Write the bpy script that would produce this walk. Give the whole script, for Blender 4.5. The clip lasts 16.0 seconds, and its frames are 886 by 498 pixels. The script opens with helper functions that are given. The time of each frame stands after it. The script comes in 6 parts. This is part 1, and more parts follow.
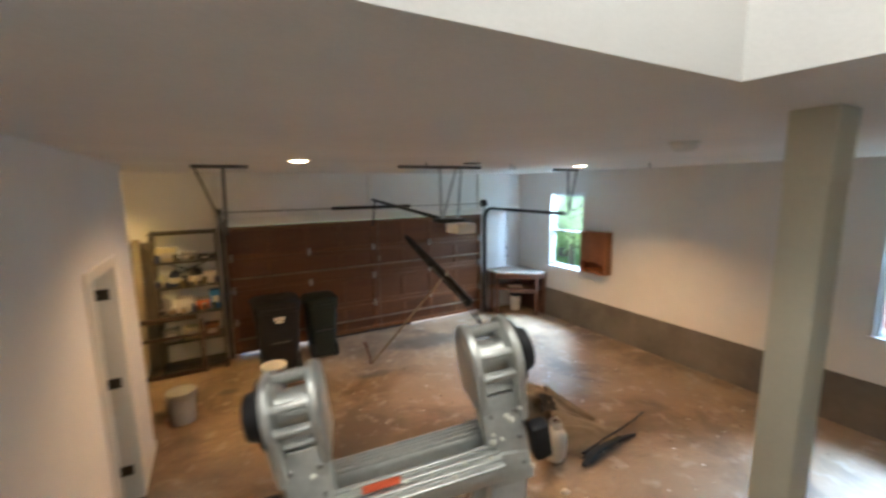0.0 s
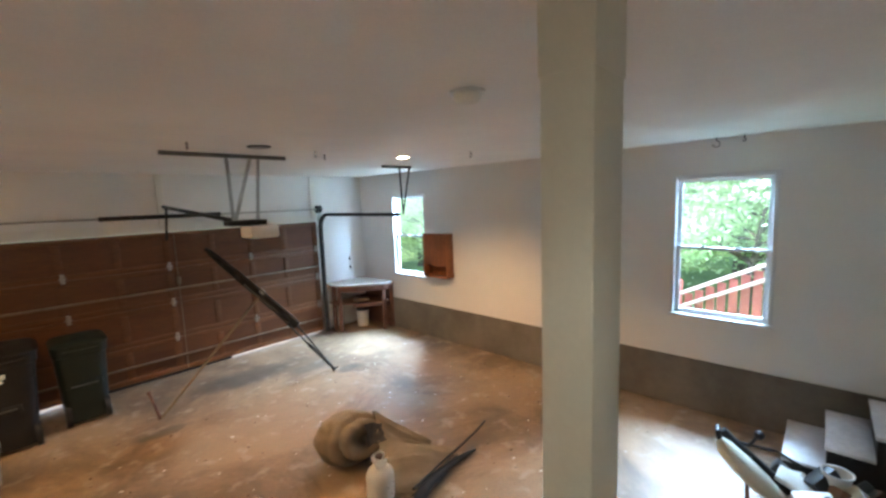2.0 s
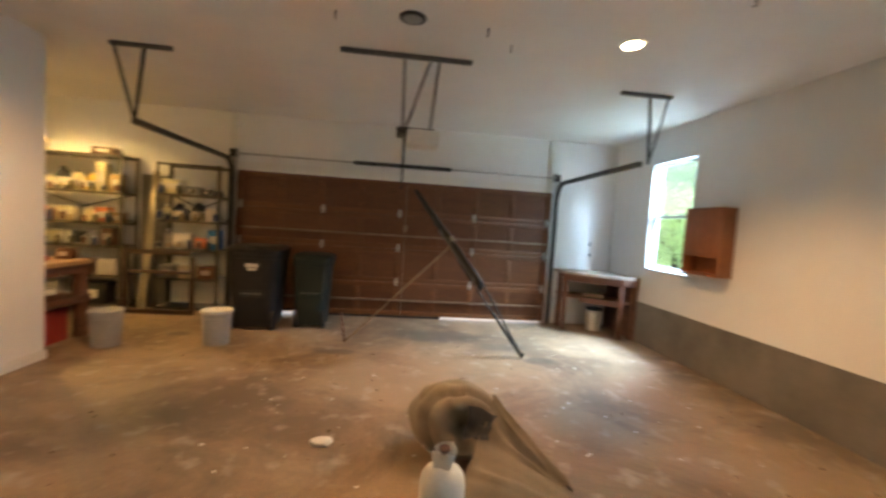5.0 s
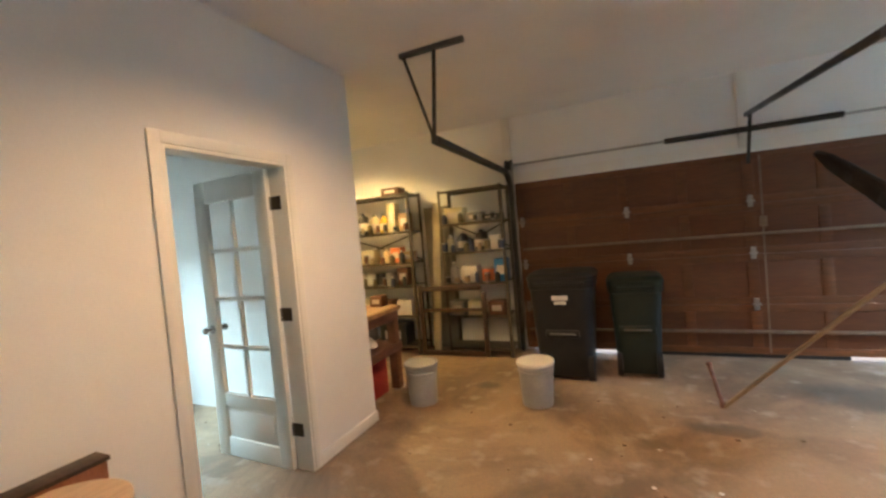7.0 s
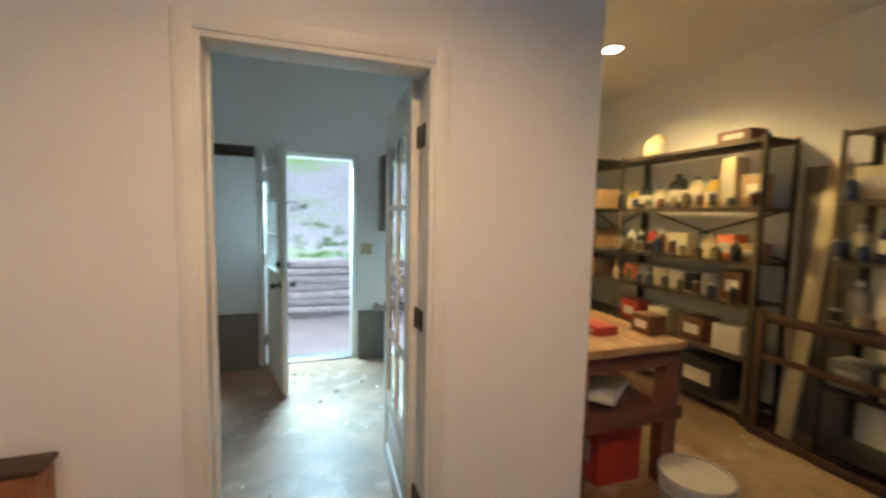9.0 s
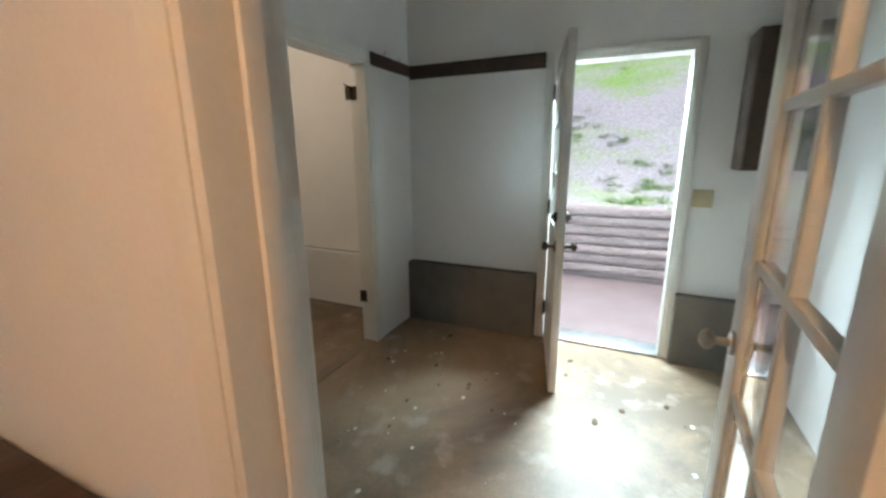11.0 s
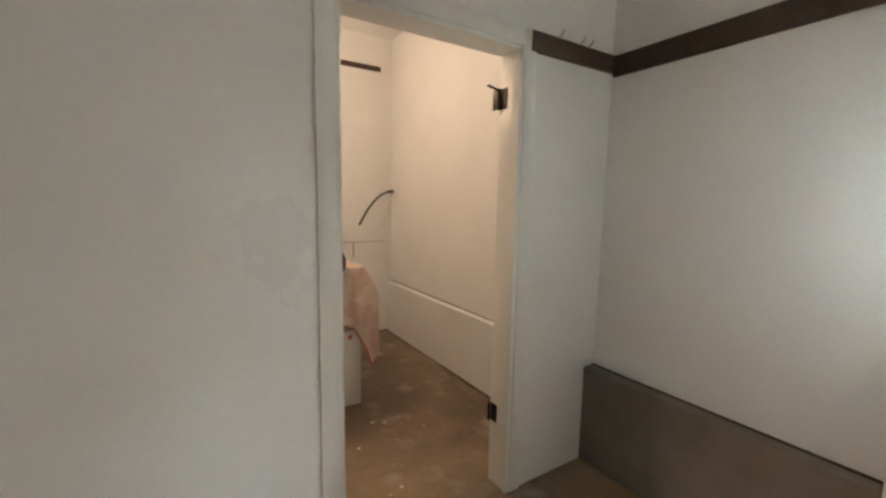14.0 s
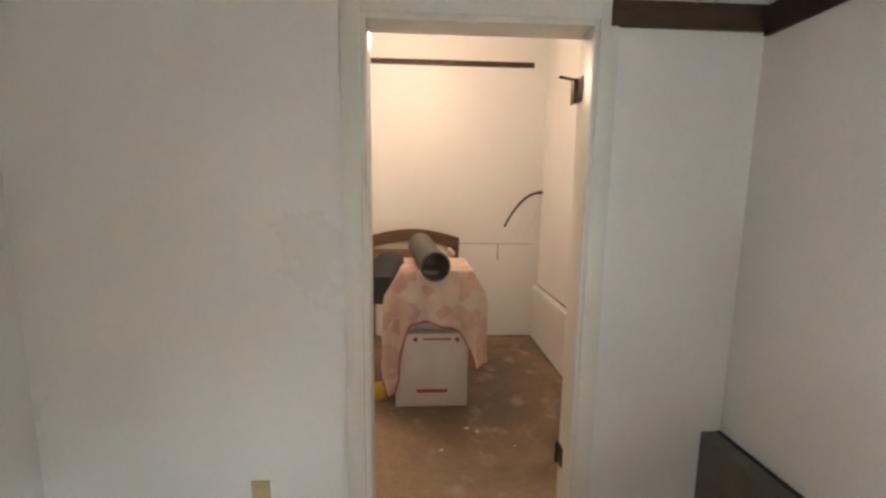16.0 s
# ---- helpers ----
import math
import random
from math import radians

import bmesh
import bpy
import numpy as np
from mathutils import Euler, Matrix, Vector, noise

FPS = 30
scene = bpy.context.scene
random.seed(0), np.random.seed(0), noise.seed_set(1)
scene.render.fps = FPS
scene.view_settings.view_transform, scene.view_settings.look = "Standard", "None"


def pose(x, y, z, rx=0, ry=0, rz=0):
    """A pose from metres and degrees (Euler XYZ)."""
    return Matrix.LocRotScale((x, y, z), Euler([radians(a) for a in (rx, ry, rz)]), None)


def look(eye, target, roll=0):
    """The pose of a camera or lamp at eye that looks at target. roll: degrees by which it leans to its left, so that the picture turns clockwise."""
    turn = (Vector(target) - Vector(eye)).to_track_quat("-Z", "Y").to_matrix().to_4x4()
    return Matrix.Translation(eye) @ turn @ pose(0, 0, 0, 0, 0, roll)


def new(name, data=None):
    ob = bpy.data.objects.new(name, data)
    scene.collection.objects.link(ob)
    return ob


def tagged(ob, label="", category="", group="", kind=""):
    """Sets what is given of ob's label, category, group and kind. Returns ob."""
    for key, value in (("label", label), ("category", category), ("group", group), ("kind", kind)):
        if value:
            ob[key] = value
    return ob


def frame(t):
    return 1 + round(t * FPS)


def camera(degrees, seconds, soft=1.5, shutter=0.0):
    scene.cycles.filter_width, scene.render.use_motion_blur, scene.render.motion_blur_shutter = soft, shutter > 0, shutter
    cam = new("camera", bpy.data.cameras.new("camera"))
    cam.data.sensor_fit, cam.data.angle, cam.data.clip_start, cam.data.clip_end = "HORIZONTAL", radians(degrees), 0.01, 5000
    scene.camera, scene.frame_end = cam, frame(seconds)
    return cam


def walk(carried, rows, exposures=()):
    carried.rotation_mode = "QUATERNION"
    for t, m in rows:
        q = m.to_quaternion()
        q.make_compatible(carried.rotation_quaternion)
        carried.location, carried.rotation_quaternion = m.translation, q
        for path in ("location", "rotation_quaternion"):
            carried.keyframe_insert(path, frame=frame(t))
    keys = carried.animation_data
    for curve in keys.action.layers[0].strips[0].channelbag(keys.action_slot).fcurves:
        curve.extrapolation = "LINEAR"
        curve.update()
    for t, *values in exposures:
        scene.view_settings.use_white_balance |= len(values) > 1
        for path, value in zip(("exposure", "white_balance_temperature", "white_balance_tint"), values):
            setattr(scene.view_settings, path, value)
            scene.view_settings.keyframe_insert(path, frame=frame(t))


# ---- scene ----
cam = camera(94.7, 16.0, soft=2.6, shutter=0.25)
PATH = [
    (0, (0.559, 0.322, 2.641), (1.514, 2.053, 2.336), -0.7),
    (0.5, (0.798, 0.422, 2.54), (2.24, 1.789, 2.313), -1.9),
    (1, (1.038, 0.53, 2.477), (2.418, 1.957, 2.232), -2.2),
    (1.5, (1.236, 0.57, 2.476), (2.618, 1.981, 2.162), -4.4),
    (2, (1.449, 0.528, 2.378), (2.897, 1.887, 2.138), -2.1),
    (2.5, (1.69, 0.507, 2.252), (3.322, 1.649, 2.079), -1.1),
    (3, (1.971, 0.517, 2.045), (3.629, 1.623, 1.877), -1.6),
    (3.5, (2.232, 0.566, 1.867), (3.921, 1.602, 1.596), -1.5),
    (4, (2.496, 0.663, 1.684), (4.086, 1.846, 1.414), 0.3),
    (4.5, (2.817, 0.823, 1.504), (3.968, 2.455, 1.407), 3.2),
    (5, (2.966, 1.113, 1.464), (3.187, 3.097, 1.344), 3.7),
    (5.2, (2.913, 1.232, 1.501), (2.81, 3.219, 1.305), 4.2),
    (7.3, (1.712, 2.57, 1.504), (0.811, 4.355, 1.454), -2.8),
    (7.5, (1.68, 2.746, 1.541), (0.695, 4.486, 1.491), -0.7),
    (8, (1.611, 3.208, 1.51), (0.384, 4.787, 1.436), -0.6),
    (8.5, (1.453, 3.602, 1.515), (0.015, 4.987, 1.401), -0.7),
    (9, (1.317, 3.935, 1.505), (-0.571, 4.575, 1.34), 1.2),
    (9.5, (1.079, 4.093, 1.474), (-0.912, 4.073, 1.278), 0.8),
    (9.7, (0.954, 4.137, 1.485), (-1.029, 3.991, 1.275), 0.3),
    (11.8, (-0.207, 4.018, 1.406), (-1.686, 2.722, 1.041), -2.6),
    (12, (-0.272, 3.969, 1.397), (-1.688, 2.58, 1.145), -3.6),
    (12.5, (-0.461, 3.873, 1.35), (-2.069, 2.741, 0.99), -4.6),
    (13, (-0.658, 3.873, 1.324), (-2.244, 2.709, 0.962), -5.2),
    (13.5, (-0.833, 3.879, 1.36), (-2.046, 2.326, 1.019), -2.7),
    (14, (-1.086, 3.766, 1.387), (-2.145, 2.086, 1.153), 1.0),
    (14.5, (-1.335, 3.764, 1.425), (-2.193, 1.963, 1.277), 0.4),
    (15, (-1.543, 3.833, 1.448), (-1.943, 1.89, 1.19), 0.5),
    (15.5, (-1.65, 3.793, 1.441), (-1.956, 1.833, 1.183), 1.4),
    (16, (-1.721, 3.867, 1.456), (-1.831, 1.888, 1.185), 0.7),
]
walk(cam, [(t, look(eye, target, roll)) for t, eye, target, roll in PATH],
     [(0.0, 1.35, 5950, 9), (2.5, 1.5, 6050, 10), (4.0, 1.36, 6150, 10), (5.2, 1.48, 6700, 10), (7.5, 1.62, 5750, 8), (8.5, 1.5, 5650, 7), (9.0, 1.15, 5500, 6), (9.7, 1.1, 5700, 8), (11.8, 1.22, 6800, 22), (13.0, 1.3, 7200, 24), (14.5, 1.92, 7300, 27), (16.0, 1.95, 7300, 28)])

# world, sun and large lights
world = bpy.data.worlds.new("world")
scene.world = world
world.use_nodes = True
sky = world.node_tree.nodes.new("ShaderNodeTexSky")
sky.sky_type, sky.sun_disc = "NISHITA", False
sky.sun_elevation, sky.sun_rotation = radians(64.5), radians(327)
world.node_tree.nodes["Background"].inputs[1].default_value = 0.14
world.node_tree.links.new(sky.outputs[0], world.node_tree.nodes["Background"].inputs[0])
sun = new("sun", bpy.data.lights.new("sun", "SUN"))
sun.data.energy, sun.data.angle, sun.data.color = 2.4, radians(0.6), (1.0, 0.95, 0.88)
sun.matrix_world = look((-2.6, 4.0, 10), (0, 0, 0))


def area_light(name, eye, target, width, height, watts, colour):
    lamp = new(name, bpy.data.lights.new(name, "AREA"))
    lamp.data.shape, lamp.data.size, lamp.data.size_y = "RECTANGLE", width, height
    lamp.data.energy, lamp.data.color = watts, colour
    lamp.matrix_world = look(eye, target)
    return lamp


DAY = (0.52, 0.75, 1.0)
WARM = (1.0, 0.57, 0.26)
area_light("sky_light_window_1", (7.35, 5.99, 3.1), (5.2, 5.99, 1.15), 1.1, 0.8, 410, DAY)
area_light("sky_light_window_2", (8.2, 1.42, 3.9), (5.0, 1.35, 0.6), 1.5, 1.1, 470, DAY)
area_light("sky_light_door", (-3.6, 3.98, 2.55), (-0.6, 3.98, 0.95), 1.0, 0.4, 235, (0.67, 0.93, 0.99))


def can_light(x, y, z, watts, colour, cone=146):
    lamp = new("can_lamp", bpy.data.lights.new("can_lamp", "SPOT"))
    lamp.data.energy, lamp.data.color = watts, colour
    lamp.data.spot_size, lamp.data.spot_blend, lamp.data.shadow_soft_size = radians(cone), 0.8, 0.06
    lamp.matrix_world = look((x, y, z), (x, y, 0))


CANS = [(1.22, 4.08, 2.88, True), (2.98, 4.05, 2.88, False), (4.6, 4.05, 2.88, True), (-1.5, 6.3, 2.88, True)]
can_light(1.22, 4.08, 2.868, 175, WARM, 152)
can_light(4.6, 4.05, 2.868, 250, WARM, 130)
can_light(-1.5, 6.3, 2.868, 240, (1.0, 0.62, 0.20), 150)
bulb = new("bulb_light", bpy.data.lights.new("bulb_light", "POINT"))
bulb.data.energy, bulb.data.shadow_soft_size, bulb.data.color = 9, 0.05, (1.0, 0.84, 0.62)
bulb.location = (-1.535, 0.95, 2.50)
stair_lamp = new("stair_lamp", bpy.data.lights.new("stair_lamp", "POINT"))
stair_lamp.data.energy, stair_lamp.data.shadow_soft_size, stair_lamp.data.color = 13, 0.15, (1.0, 0.95, 0.85)
stair_lamp.location = (0.6, 0.4, 4.0)


# ---------- materials ----------
def material(name, colour, rough=0.6, metal=0.0, grain=40.0, vary=0.12, blotch=2.0, blotch_vary=0.1, bump=0.1, stretch=(1, 1, 1), spread=0.0, second=None, coat=0.0, edge=(0.38, 0.66)):
    m = bpy.data.materials.new(name)
    m.use_nodes = True
    nt = m.node_tree
    n, l = nt.nodes, nt.links
    b = n["Principled BSDF"]
    tc = n.new("ShaderNodeTexCoord")
    mp = n.new("ShaderNodeMapping")
    mp.inputs["Scale"].default_value = stretch
    l.new(tc.outputs["Object"], mp.inputs[0])
    fine = n.new("ShaderNodeTexNoise")
    fine.inputs["Scale"].default_value, fine.inputs["Detail"].default_value = grain, 5
    big = n.new("ShaderNodeTexNoise")
    big.inputs["Scale"].default_value, big.inputs["Detail"].default_value, big.inputs["Roughness"].default_value = blotch, 6, 0.62
    l.new(mp.outputs[0], fine.inputs[0])
    l.new(mp.outputs[0], big.inputs[0])

    def ranged(src, low, high, a=0.3, c=0.7):
        r = n.new("ShaderNodeMapRange")
        r.inputs[1].default_value, r.inputs[2].default_value = a, c
        r.inputs[3].default_value, r.inputs[4].default_value = low, high
        l.new(src, r.inputs[0])
        return r.outputs[0]

    base = n.new("ShaderNodeMix")
    base.data_type = "RGBA"
    base.inputs[6].default_value = (*colour, 1)
    base.inputs[7].default_value = (*(second or [c * (1 - blotch_vary) for c in colour]), 1)
    l.new(ranged(big.outputs[0], 0, 1, *edge), base.inputs[0])
    hsv = n.new("ShaderNodeHueSaturation")
    l.new(base.outputs[2], hsv.inputs["Color"])
    value = ranged(fine.outputs[0], 1 - vary, 1 + vary)
    if spread:
        info = n.new("ShaderNodeObjectInfo")
        mul = n.new("ShaderNodeMath")
        mul.operation = "MULTIPLY"
        l.new(value, mul.inputs[0])
        l.new(ranged(info.outputs["Random"], 1 - spread, 1 + spread, 0, 1), mul.inputs[1])
        value = mul.outputs[0]
    l.new(value, hsv.inputs["Value"])
    l.new(hsv.outputs[0], b.inputs["Base Color"])
    l.new(ranged(big.outputs[0], max(0.02, rough - 0.08), min(1, rough + 0.08)), b.inputs["Roughness"])
    b.inputs["Metallic"].default_value = metal
    b.inputs["Coat Weight"].default_value = coat
    if bump:
        bp = n.new("ShaderNodeBump")
        bp.inputs["Strength"].default_value, bp.inputs["Distance"].default_value = bump, 0.004
        l.new(fine.outputs[0], bp.inputs["Height"])
        l.new(bp.outputs[0], b.inputs["Normal"])
    return m


def glass_material(name, tint=(1, 1, 1)):
    m = bpy.data.materials.new(name)
    m.use_nodes = True
    b = m.node_tree.nodes["Principled BSDF"]
    b.inputs["Base Color"].default_value = (*tint, 1)
    b.inputs["Roughness"].default_value = 0.02
    b.inputs["Transmission Weight"].default_value = 1.0
    b.inputs["IOR"].default_value = 1.02
    return m


def glow(name, colour, strength):
    m = bpy.data.materials.new(name)
    m.use_nodes = True
    b = m.node_tree.nodes["Principled BSDF"]
    b.inputs["Base Color"].default_value = (*colour, 1)
    b.inputs["Emission Color"].default_value = (*colour, 1)
    b.inputs["Emission Strength"].default_value = strength
    return m


def floor_material():
    m = material("stained_concrete", (0.32, 0.222, 0.135), 0.48, 0, 55, 0.10, 0.9, 0.2, 0.12)
    nt = m.node_tree
    n, l = nt.nodes, nt.links
    b = n["Principled BSDF"]
    old = b.inputs["Base Color"].links[0].from_socket
    tc = n.new("ShaderNodeTexCoord")
    stain = n.new("ShaderNodeTexNoise")
    stain.inputs["Scale"].default_value, stain.inputs["Detail"].default_value, stain.inputs["Roughness"].default_value = 0.75, 8, 0.68
    stain.inputs["Distortion"].default_value = 0.6
    l.new(tc.outputs["Object"], stain.inputs[0])
    ramp = n.new("ShaderNodeMapRange")
    ramp.inputs[1].default_value, ramp.inputs[2].default_value, ramp.inputs[3].default_value, ramp.inputs[4].default_value = 0.44, 0.60, 0, 0.9
    l.new(stain.outputs[0], ramp.inputs[0])
    mix = n.new("ShaderNodeMix")
    mix.data_type = "RGBA"
    mix.inputs[7].default_value = (0.13, 0.088, 0.055, 1)
    l.new(ramp.outputs[0], mix.inputs[0])
    l.new(old, mix.inputs[6])
    dust_or_haze = n.new("ShaderNodeTexNoise")
    dust_or_haze.inputs["Scale"].default_value, dust_or_haze.inputs["Detail"].default_value = 5.5, 8
    l.new(tc.outputs["Object"], dust_or_haze.inputs[0])
    r2 = n.new("ShaderNodeMapRange")
    r2.inputs[1].default_value, r2.inputs[2].default_value, r2.inputs[3].default_value, r2.inputs[4].default_value = 0.56, 0.72, 0, 0.6
    l.new(dust_or_haze.outputs[0], r2.inputs[0])
    mix2 = n.new("ShaderNodeMix")
    mix2.data_type = "RGBA"
    mix2.inputs[7].default_value = (0.43, 0.37, 0.30, 1)
    l.new(r2.outputs[0], mix2.inputs[0])
    l.new(mix.outputs[2], mix2.inputs[6])
    spot = n.new("ShaderNodeTexNoise")
    spot.inputs["Scale"].default_value, spot.inputs["Detail"].default_value, spot.inputs["Roughness"].default_value = 2.3, 7, 0.7
    spot.inputs["Distortion"].default_value = 1.2
    l.new(tc.outputs["Object"], spot.inputs[0])
    r3 = n.new("ShaderNodeMapRange")
    r3.inputs[1].default_value, r3.inputs[2].default_value, r3.inputs[3].default_value, r3.inputs[4].default_value = 0.60, 0.76, 0, 0.4
    l.new(spot.outputs[0], r3.inputs[0])
    mix3 = n.new("ShaderNodeMix")
    mix3.data_type = "RGBA"
    mix3.inputs[7].default_value = (0.10, 0.08, 0.06, 1)
    l.new(r3.outputs[0], mix3.inputs[0])
    l.new(mix2.outputs[2], mix3.inputs[6])
    last = mix3.outputs[2]
    # old oil stains, each with a ragged edge
    for (x, y), (wide, deep), depth in (((4.62, 5.48), (0.20, 0.12), 0.75), ((4.30, 5.95), (0.34, 0.14), 0.55), ((3.55, 6.35), (0.75, 0.28), 0.6), ((2.35, 5.6), (0.28, 0.10), 0.6), ((4.05, 1.75), (0.22, 0.16), 0.4), ((0.5, 6.1), (0.16, 0.08), 0.6)):
        place = n.new("ShaderNodeMapping")
        place.inputs["Location"].default_value = (-x / wide, -y / deep, 0)
        place.inputs["Scale"].default_value = (1 / wide, 1 / deep, 0)
        l.new(tc.outputs["Object"], place.inputs[0])
        length = n.new("ShaderNodeVectorMath")
        length.operation = "LENGTH"
        l.new(place.outputs[0], length.inputs[0])
        ragged = n.new("ShaderNodeMath")
        ragged.operation = "MULTIPLY_ADD"
        ragged.inputs[1].default_value = 1.6
        l.new(spot.outputs[0], ragged.inputs[0])
        l.new(length.outputs["Value"], ragged.inputs[2])
        fade = n.new("ShaderNodeMapRange")
        fade.inputs[1].default_value, fade.inputs[2].default_value, fade.inputs[3].default_value, fade.inputs[4].default_value = 1.45, 1.95, depth, 0
        l.new(ragged.outputs[0], fade.inputs[0])
        soak = n.new("ShaderNodeMix")
        soak.data_type = "RGBA"
        soak.inputs[7].default_value = (0.055, 0.045, 0.038, 1)
        l.new(fade.outputs[0], soak.inputs[0])
        l.new(last, soak.inputs[6])
        last = soak.outputs[2]
    l.new(last, b.inputs["Base Color"])
    return m


CONCRETE_FLOOR = floor_material()
WALL = material("white_wall_paint", (0.79, 0.785, 0.765), 0.62, 0, 90, 0.02, 1.3, 0.05, 0.08)
GLOSSWALL = material("semi_gloss_wall_paint", (0.79, 0.785, 0.765), 0.34, 0, 35, 0.015, 1.3, 0.05, 0.05)
CEILING = material("ceiling_paint", (0.82, 0.81, 0.785), 0.8, 0, 120, 0.03, 1.1, 0.06, 0.12)
STEM = material("bare_concrete", (0.20, 0.185, 0.16), 0.85, 0, 60, 0.05, 1.4, 0.38, 0.12)
TRIM = material("white_trim_paint", (0.76, 0.75, 0.70), 0.38, 0, 60, 0.02, 3, 0.05, 0.04)
VINYL = material("white_vinyl", (0.72, 0.73, 0.74), 0.35, 0, 40, 0.02, 3, 0.03, 0.02)
POST = material("cream_post_paint", (0.66, 0.63, 0.50), 0.45, 0, 60, 0.02, 2, 0.06, 0.05)
GDOOR = material("red_brown_door_panel", (0.12, 0.042, 0.010), 0.5, 0, 9, 0.16, 0.8, 0.2, 0.08, (1, 1, 6), 0.12, (0.09, 0.028, 0.008))
GRAIL = material("brown_door_rail", (0.13, 0.047, 0.012), 0.5, 0, 9, 0.25, 1.2, 0.2, 0.1, (1, 1, 6), 0.1)
DARKWOOD = material("dark_brown_wood", (0.055, 0.03, 0.018), 0.5, 0, 14, 0.3, 2, 0.3, 0.15, (1, 6, 6), 0.1)
CABWOOD = material("orange_brown_wood", (0.30, 0.115, 0.045), 0.45, 0, 12, 0.22, 2, 0.25, 0.1, (6, 6, 1), 0.08)
PINE = material("old_pine_lumber", (0.36, 0.22, 0.11), 0.6, 0, 14, 0.22, 2, 0.25, 0.15, (6, 1, 6), 0.12)
BLACKWOOD = material("black_stain", (0.012, 0.011, 0.011), 0.6, 0, 30, 0.3, 2, 0.3, 0.1)
TREADWHITE = material("white_tread_paint", (0.76, 0.77, 0.80), 0.35, 0, 25, 0.08, 4, 0.15, 0.08)
STEEL = material("galvanised_steel", (0.42, 0.41, 0.39), 0.38, 0.85, 60, 0.12, 5, 0.2, 0.06)
TARNISH = material("tarnished_steel", (0.24, 0.18, 0.125), 0.45, 0.5, 60, 0.2, 5, 0.3, 0.06)
DULLSTEEL = material("dull_grey_steel", (0.16, 0.155, 0.145), 0.5, 0.6, 60, 0.2, 5, 0.25, 0.06)
DARKSTEEL = material("dark_steel", (0.05, 0.048, 0.045), 0.45, 0.7, 60, 0.2, 5, 0.2, 0.06)
ALU = material("aluminium", (0.62, 0.63, 0.60), 0.34, 0.7, 80, 0.08, 8, 0.12, 0.05)
BLACKPLASTIC = material("black_plastic", (0.008, 0.008, 0.009), 0.55, 0, 60, 0.2, 4, 0.2, 0.08)
GREENPLASTIC = material("dark_green_plastic", (0.006, 0.015, 0.012), 0.55, 0, 60, 0.2, 4, 0.2, 0.08)
GREYPLASTIC = material("grey_plastic", (0.34, 0.34, 0.34), 0.5, 0, 60, 0.06, 4, 0.15, 0.05)
WHITEPLASTIC = material("white_plastic", (0.70, 0.69, 0.64), 0.42, 0, 60, 0.05, 6, 0.12, 0.04)
BRONZE = material("dark_bronze", (0.06, 0.045, 0.03), 0.4, 0.8, 60, 0.15, 9, 0.2, 0.04)
CANVAS = material("tan_canvas", (0.25, 0.20, 0.14), 0.9, 0, 220, 0.12, 3, 0.3, 0.35, spread=0.0)
DARKCLOTH = material("dark_cloth", (0.045, 0.045, 0.05), 0.9, 0, 200, 0.2, 4, 0.3, 0.3)
CARDBOARD = material("white_cardboard", (0.62, 0.57, 0.52), 0.75, 0, 60, 0.05, 3, 0.12, 0.06)
GLASS = glass_material("window_glass")


def hazed_glass(name, haze):
    """Clear glass with a pale haze mixed in, imitating glare that washes out the view."""
    m = glass_material(name)
    nt = m.node_tree
    dust_or_haze, both = nt.nodes.new("ShaderNodeBsdfTranslucent"), nt.nodes.new("ShaderNodeMixShader")
    smear = nt.nodes.new("ShaderNodeTexNoise")
    smear.inputs["Scale"].default_value, smear.inputs["Detail"].default_value = 3.0, 5
    amount = nt.nodes.new("ShaderNodeMapRange")
    amount.inputs[1].default_value, amount.inputs[2].default_value = 0.3, 0.7
    amount.inputs[3].default_value, amount.inputs[4].default_value = haze * 0.75, haze * 1.25
    dust_or_haze.inputs[0].default_value = (0.85, 0.92, 0.62, 1)
    nt.links.new(smear.outputs[0], amount.inputs[0])
    nt.links.new(amount.outputs[0], both.inputs[0])
    nt.links.new(nt.nodes["Principled BSDF"].outputs[0], both.inputs[1])
    nt.links.new(dust_or_haze.outputs[0], both.inputs[2])
    nt.links.new(both.outputs[0], nt.nodes["Material Output"].inputs[0])
    return m


# painted haze, stronger in the upper sash than the lower
UPPER_GLASS, LOWER_GLASS = hazed_glass("hazed_upper_glass", 0.010), hazed_glass("hazed_lower_glass", 0.003)
LAMP_ON = glow("lamp_face", (1.0, 0.80, 0.52), 14)
GRASS = material("grass_green", (0.19, 0.31, 0.08), 0.9, 0, 30, 0.4, 1.5, 0.3, 0.3)
PAVING = material("pinkish_concrete_slab", (0.125, 0.09, 0.085), 0.8, 0, 60, 0.08, 1.5, 0.15, 0.15)
TIMBER = material("weathered_landscape_timber", (0.29, 0.215, 0.205), 0.9, 0, 18, 0.25, 3, 0.3, 0.35, (6, 1, 6), 0.2)
REDWOOD = material("red_stained_boards", (0.42, 0.10, 0.07), 0.6, 0, 20, 0.15, 3, 0.2, 0.1, (4, 4, 1), 0.12)
LEAF = material("leaf_green", (0.46, 0.58, 0.34), 0.55, 0, 3, 0.5, 0.6, 0.3, 0.0, spread=0.35, second=(0.56, 0.66, 0.42))
nt = LEAF.node_tree
thin, both = nt.nodes.new("ShaderNodeBsdfTranslucent"), nt.nodes.new("ShaderNodeMixShader")
thin.inputs[0].default_value, both.inputs[0].default_value = (0.66, 0.80, 0.45, 1), 0.6
nt.links.new(nt.nodes["Principled BSDF"].outputs[0], both.inputs[1])
nt.links.new(thin.outputs[0], both.inputs[2])
nt.links.new(both.outputs[0], nt.nodes["Material Output"].inputs[0])
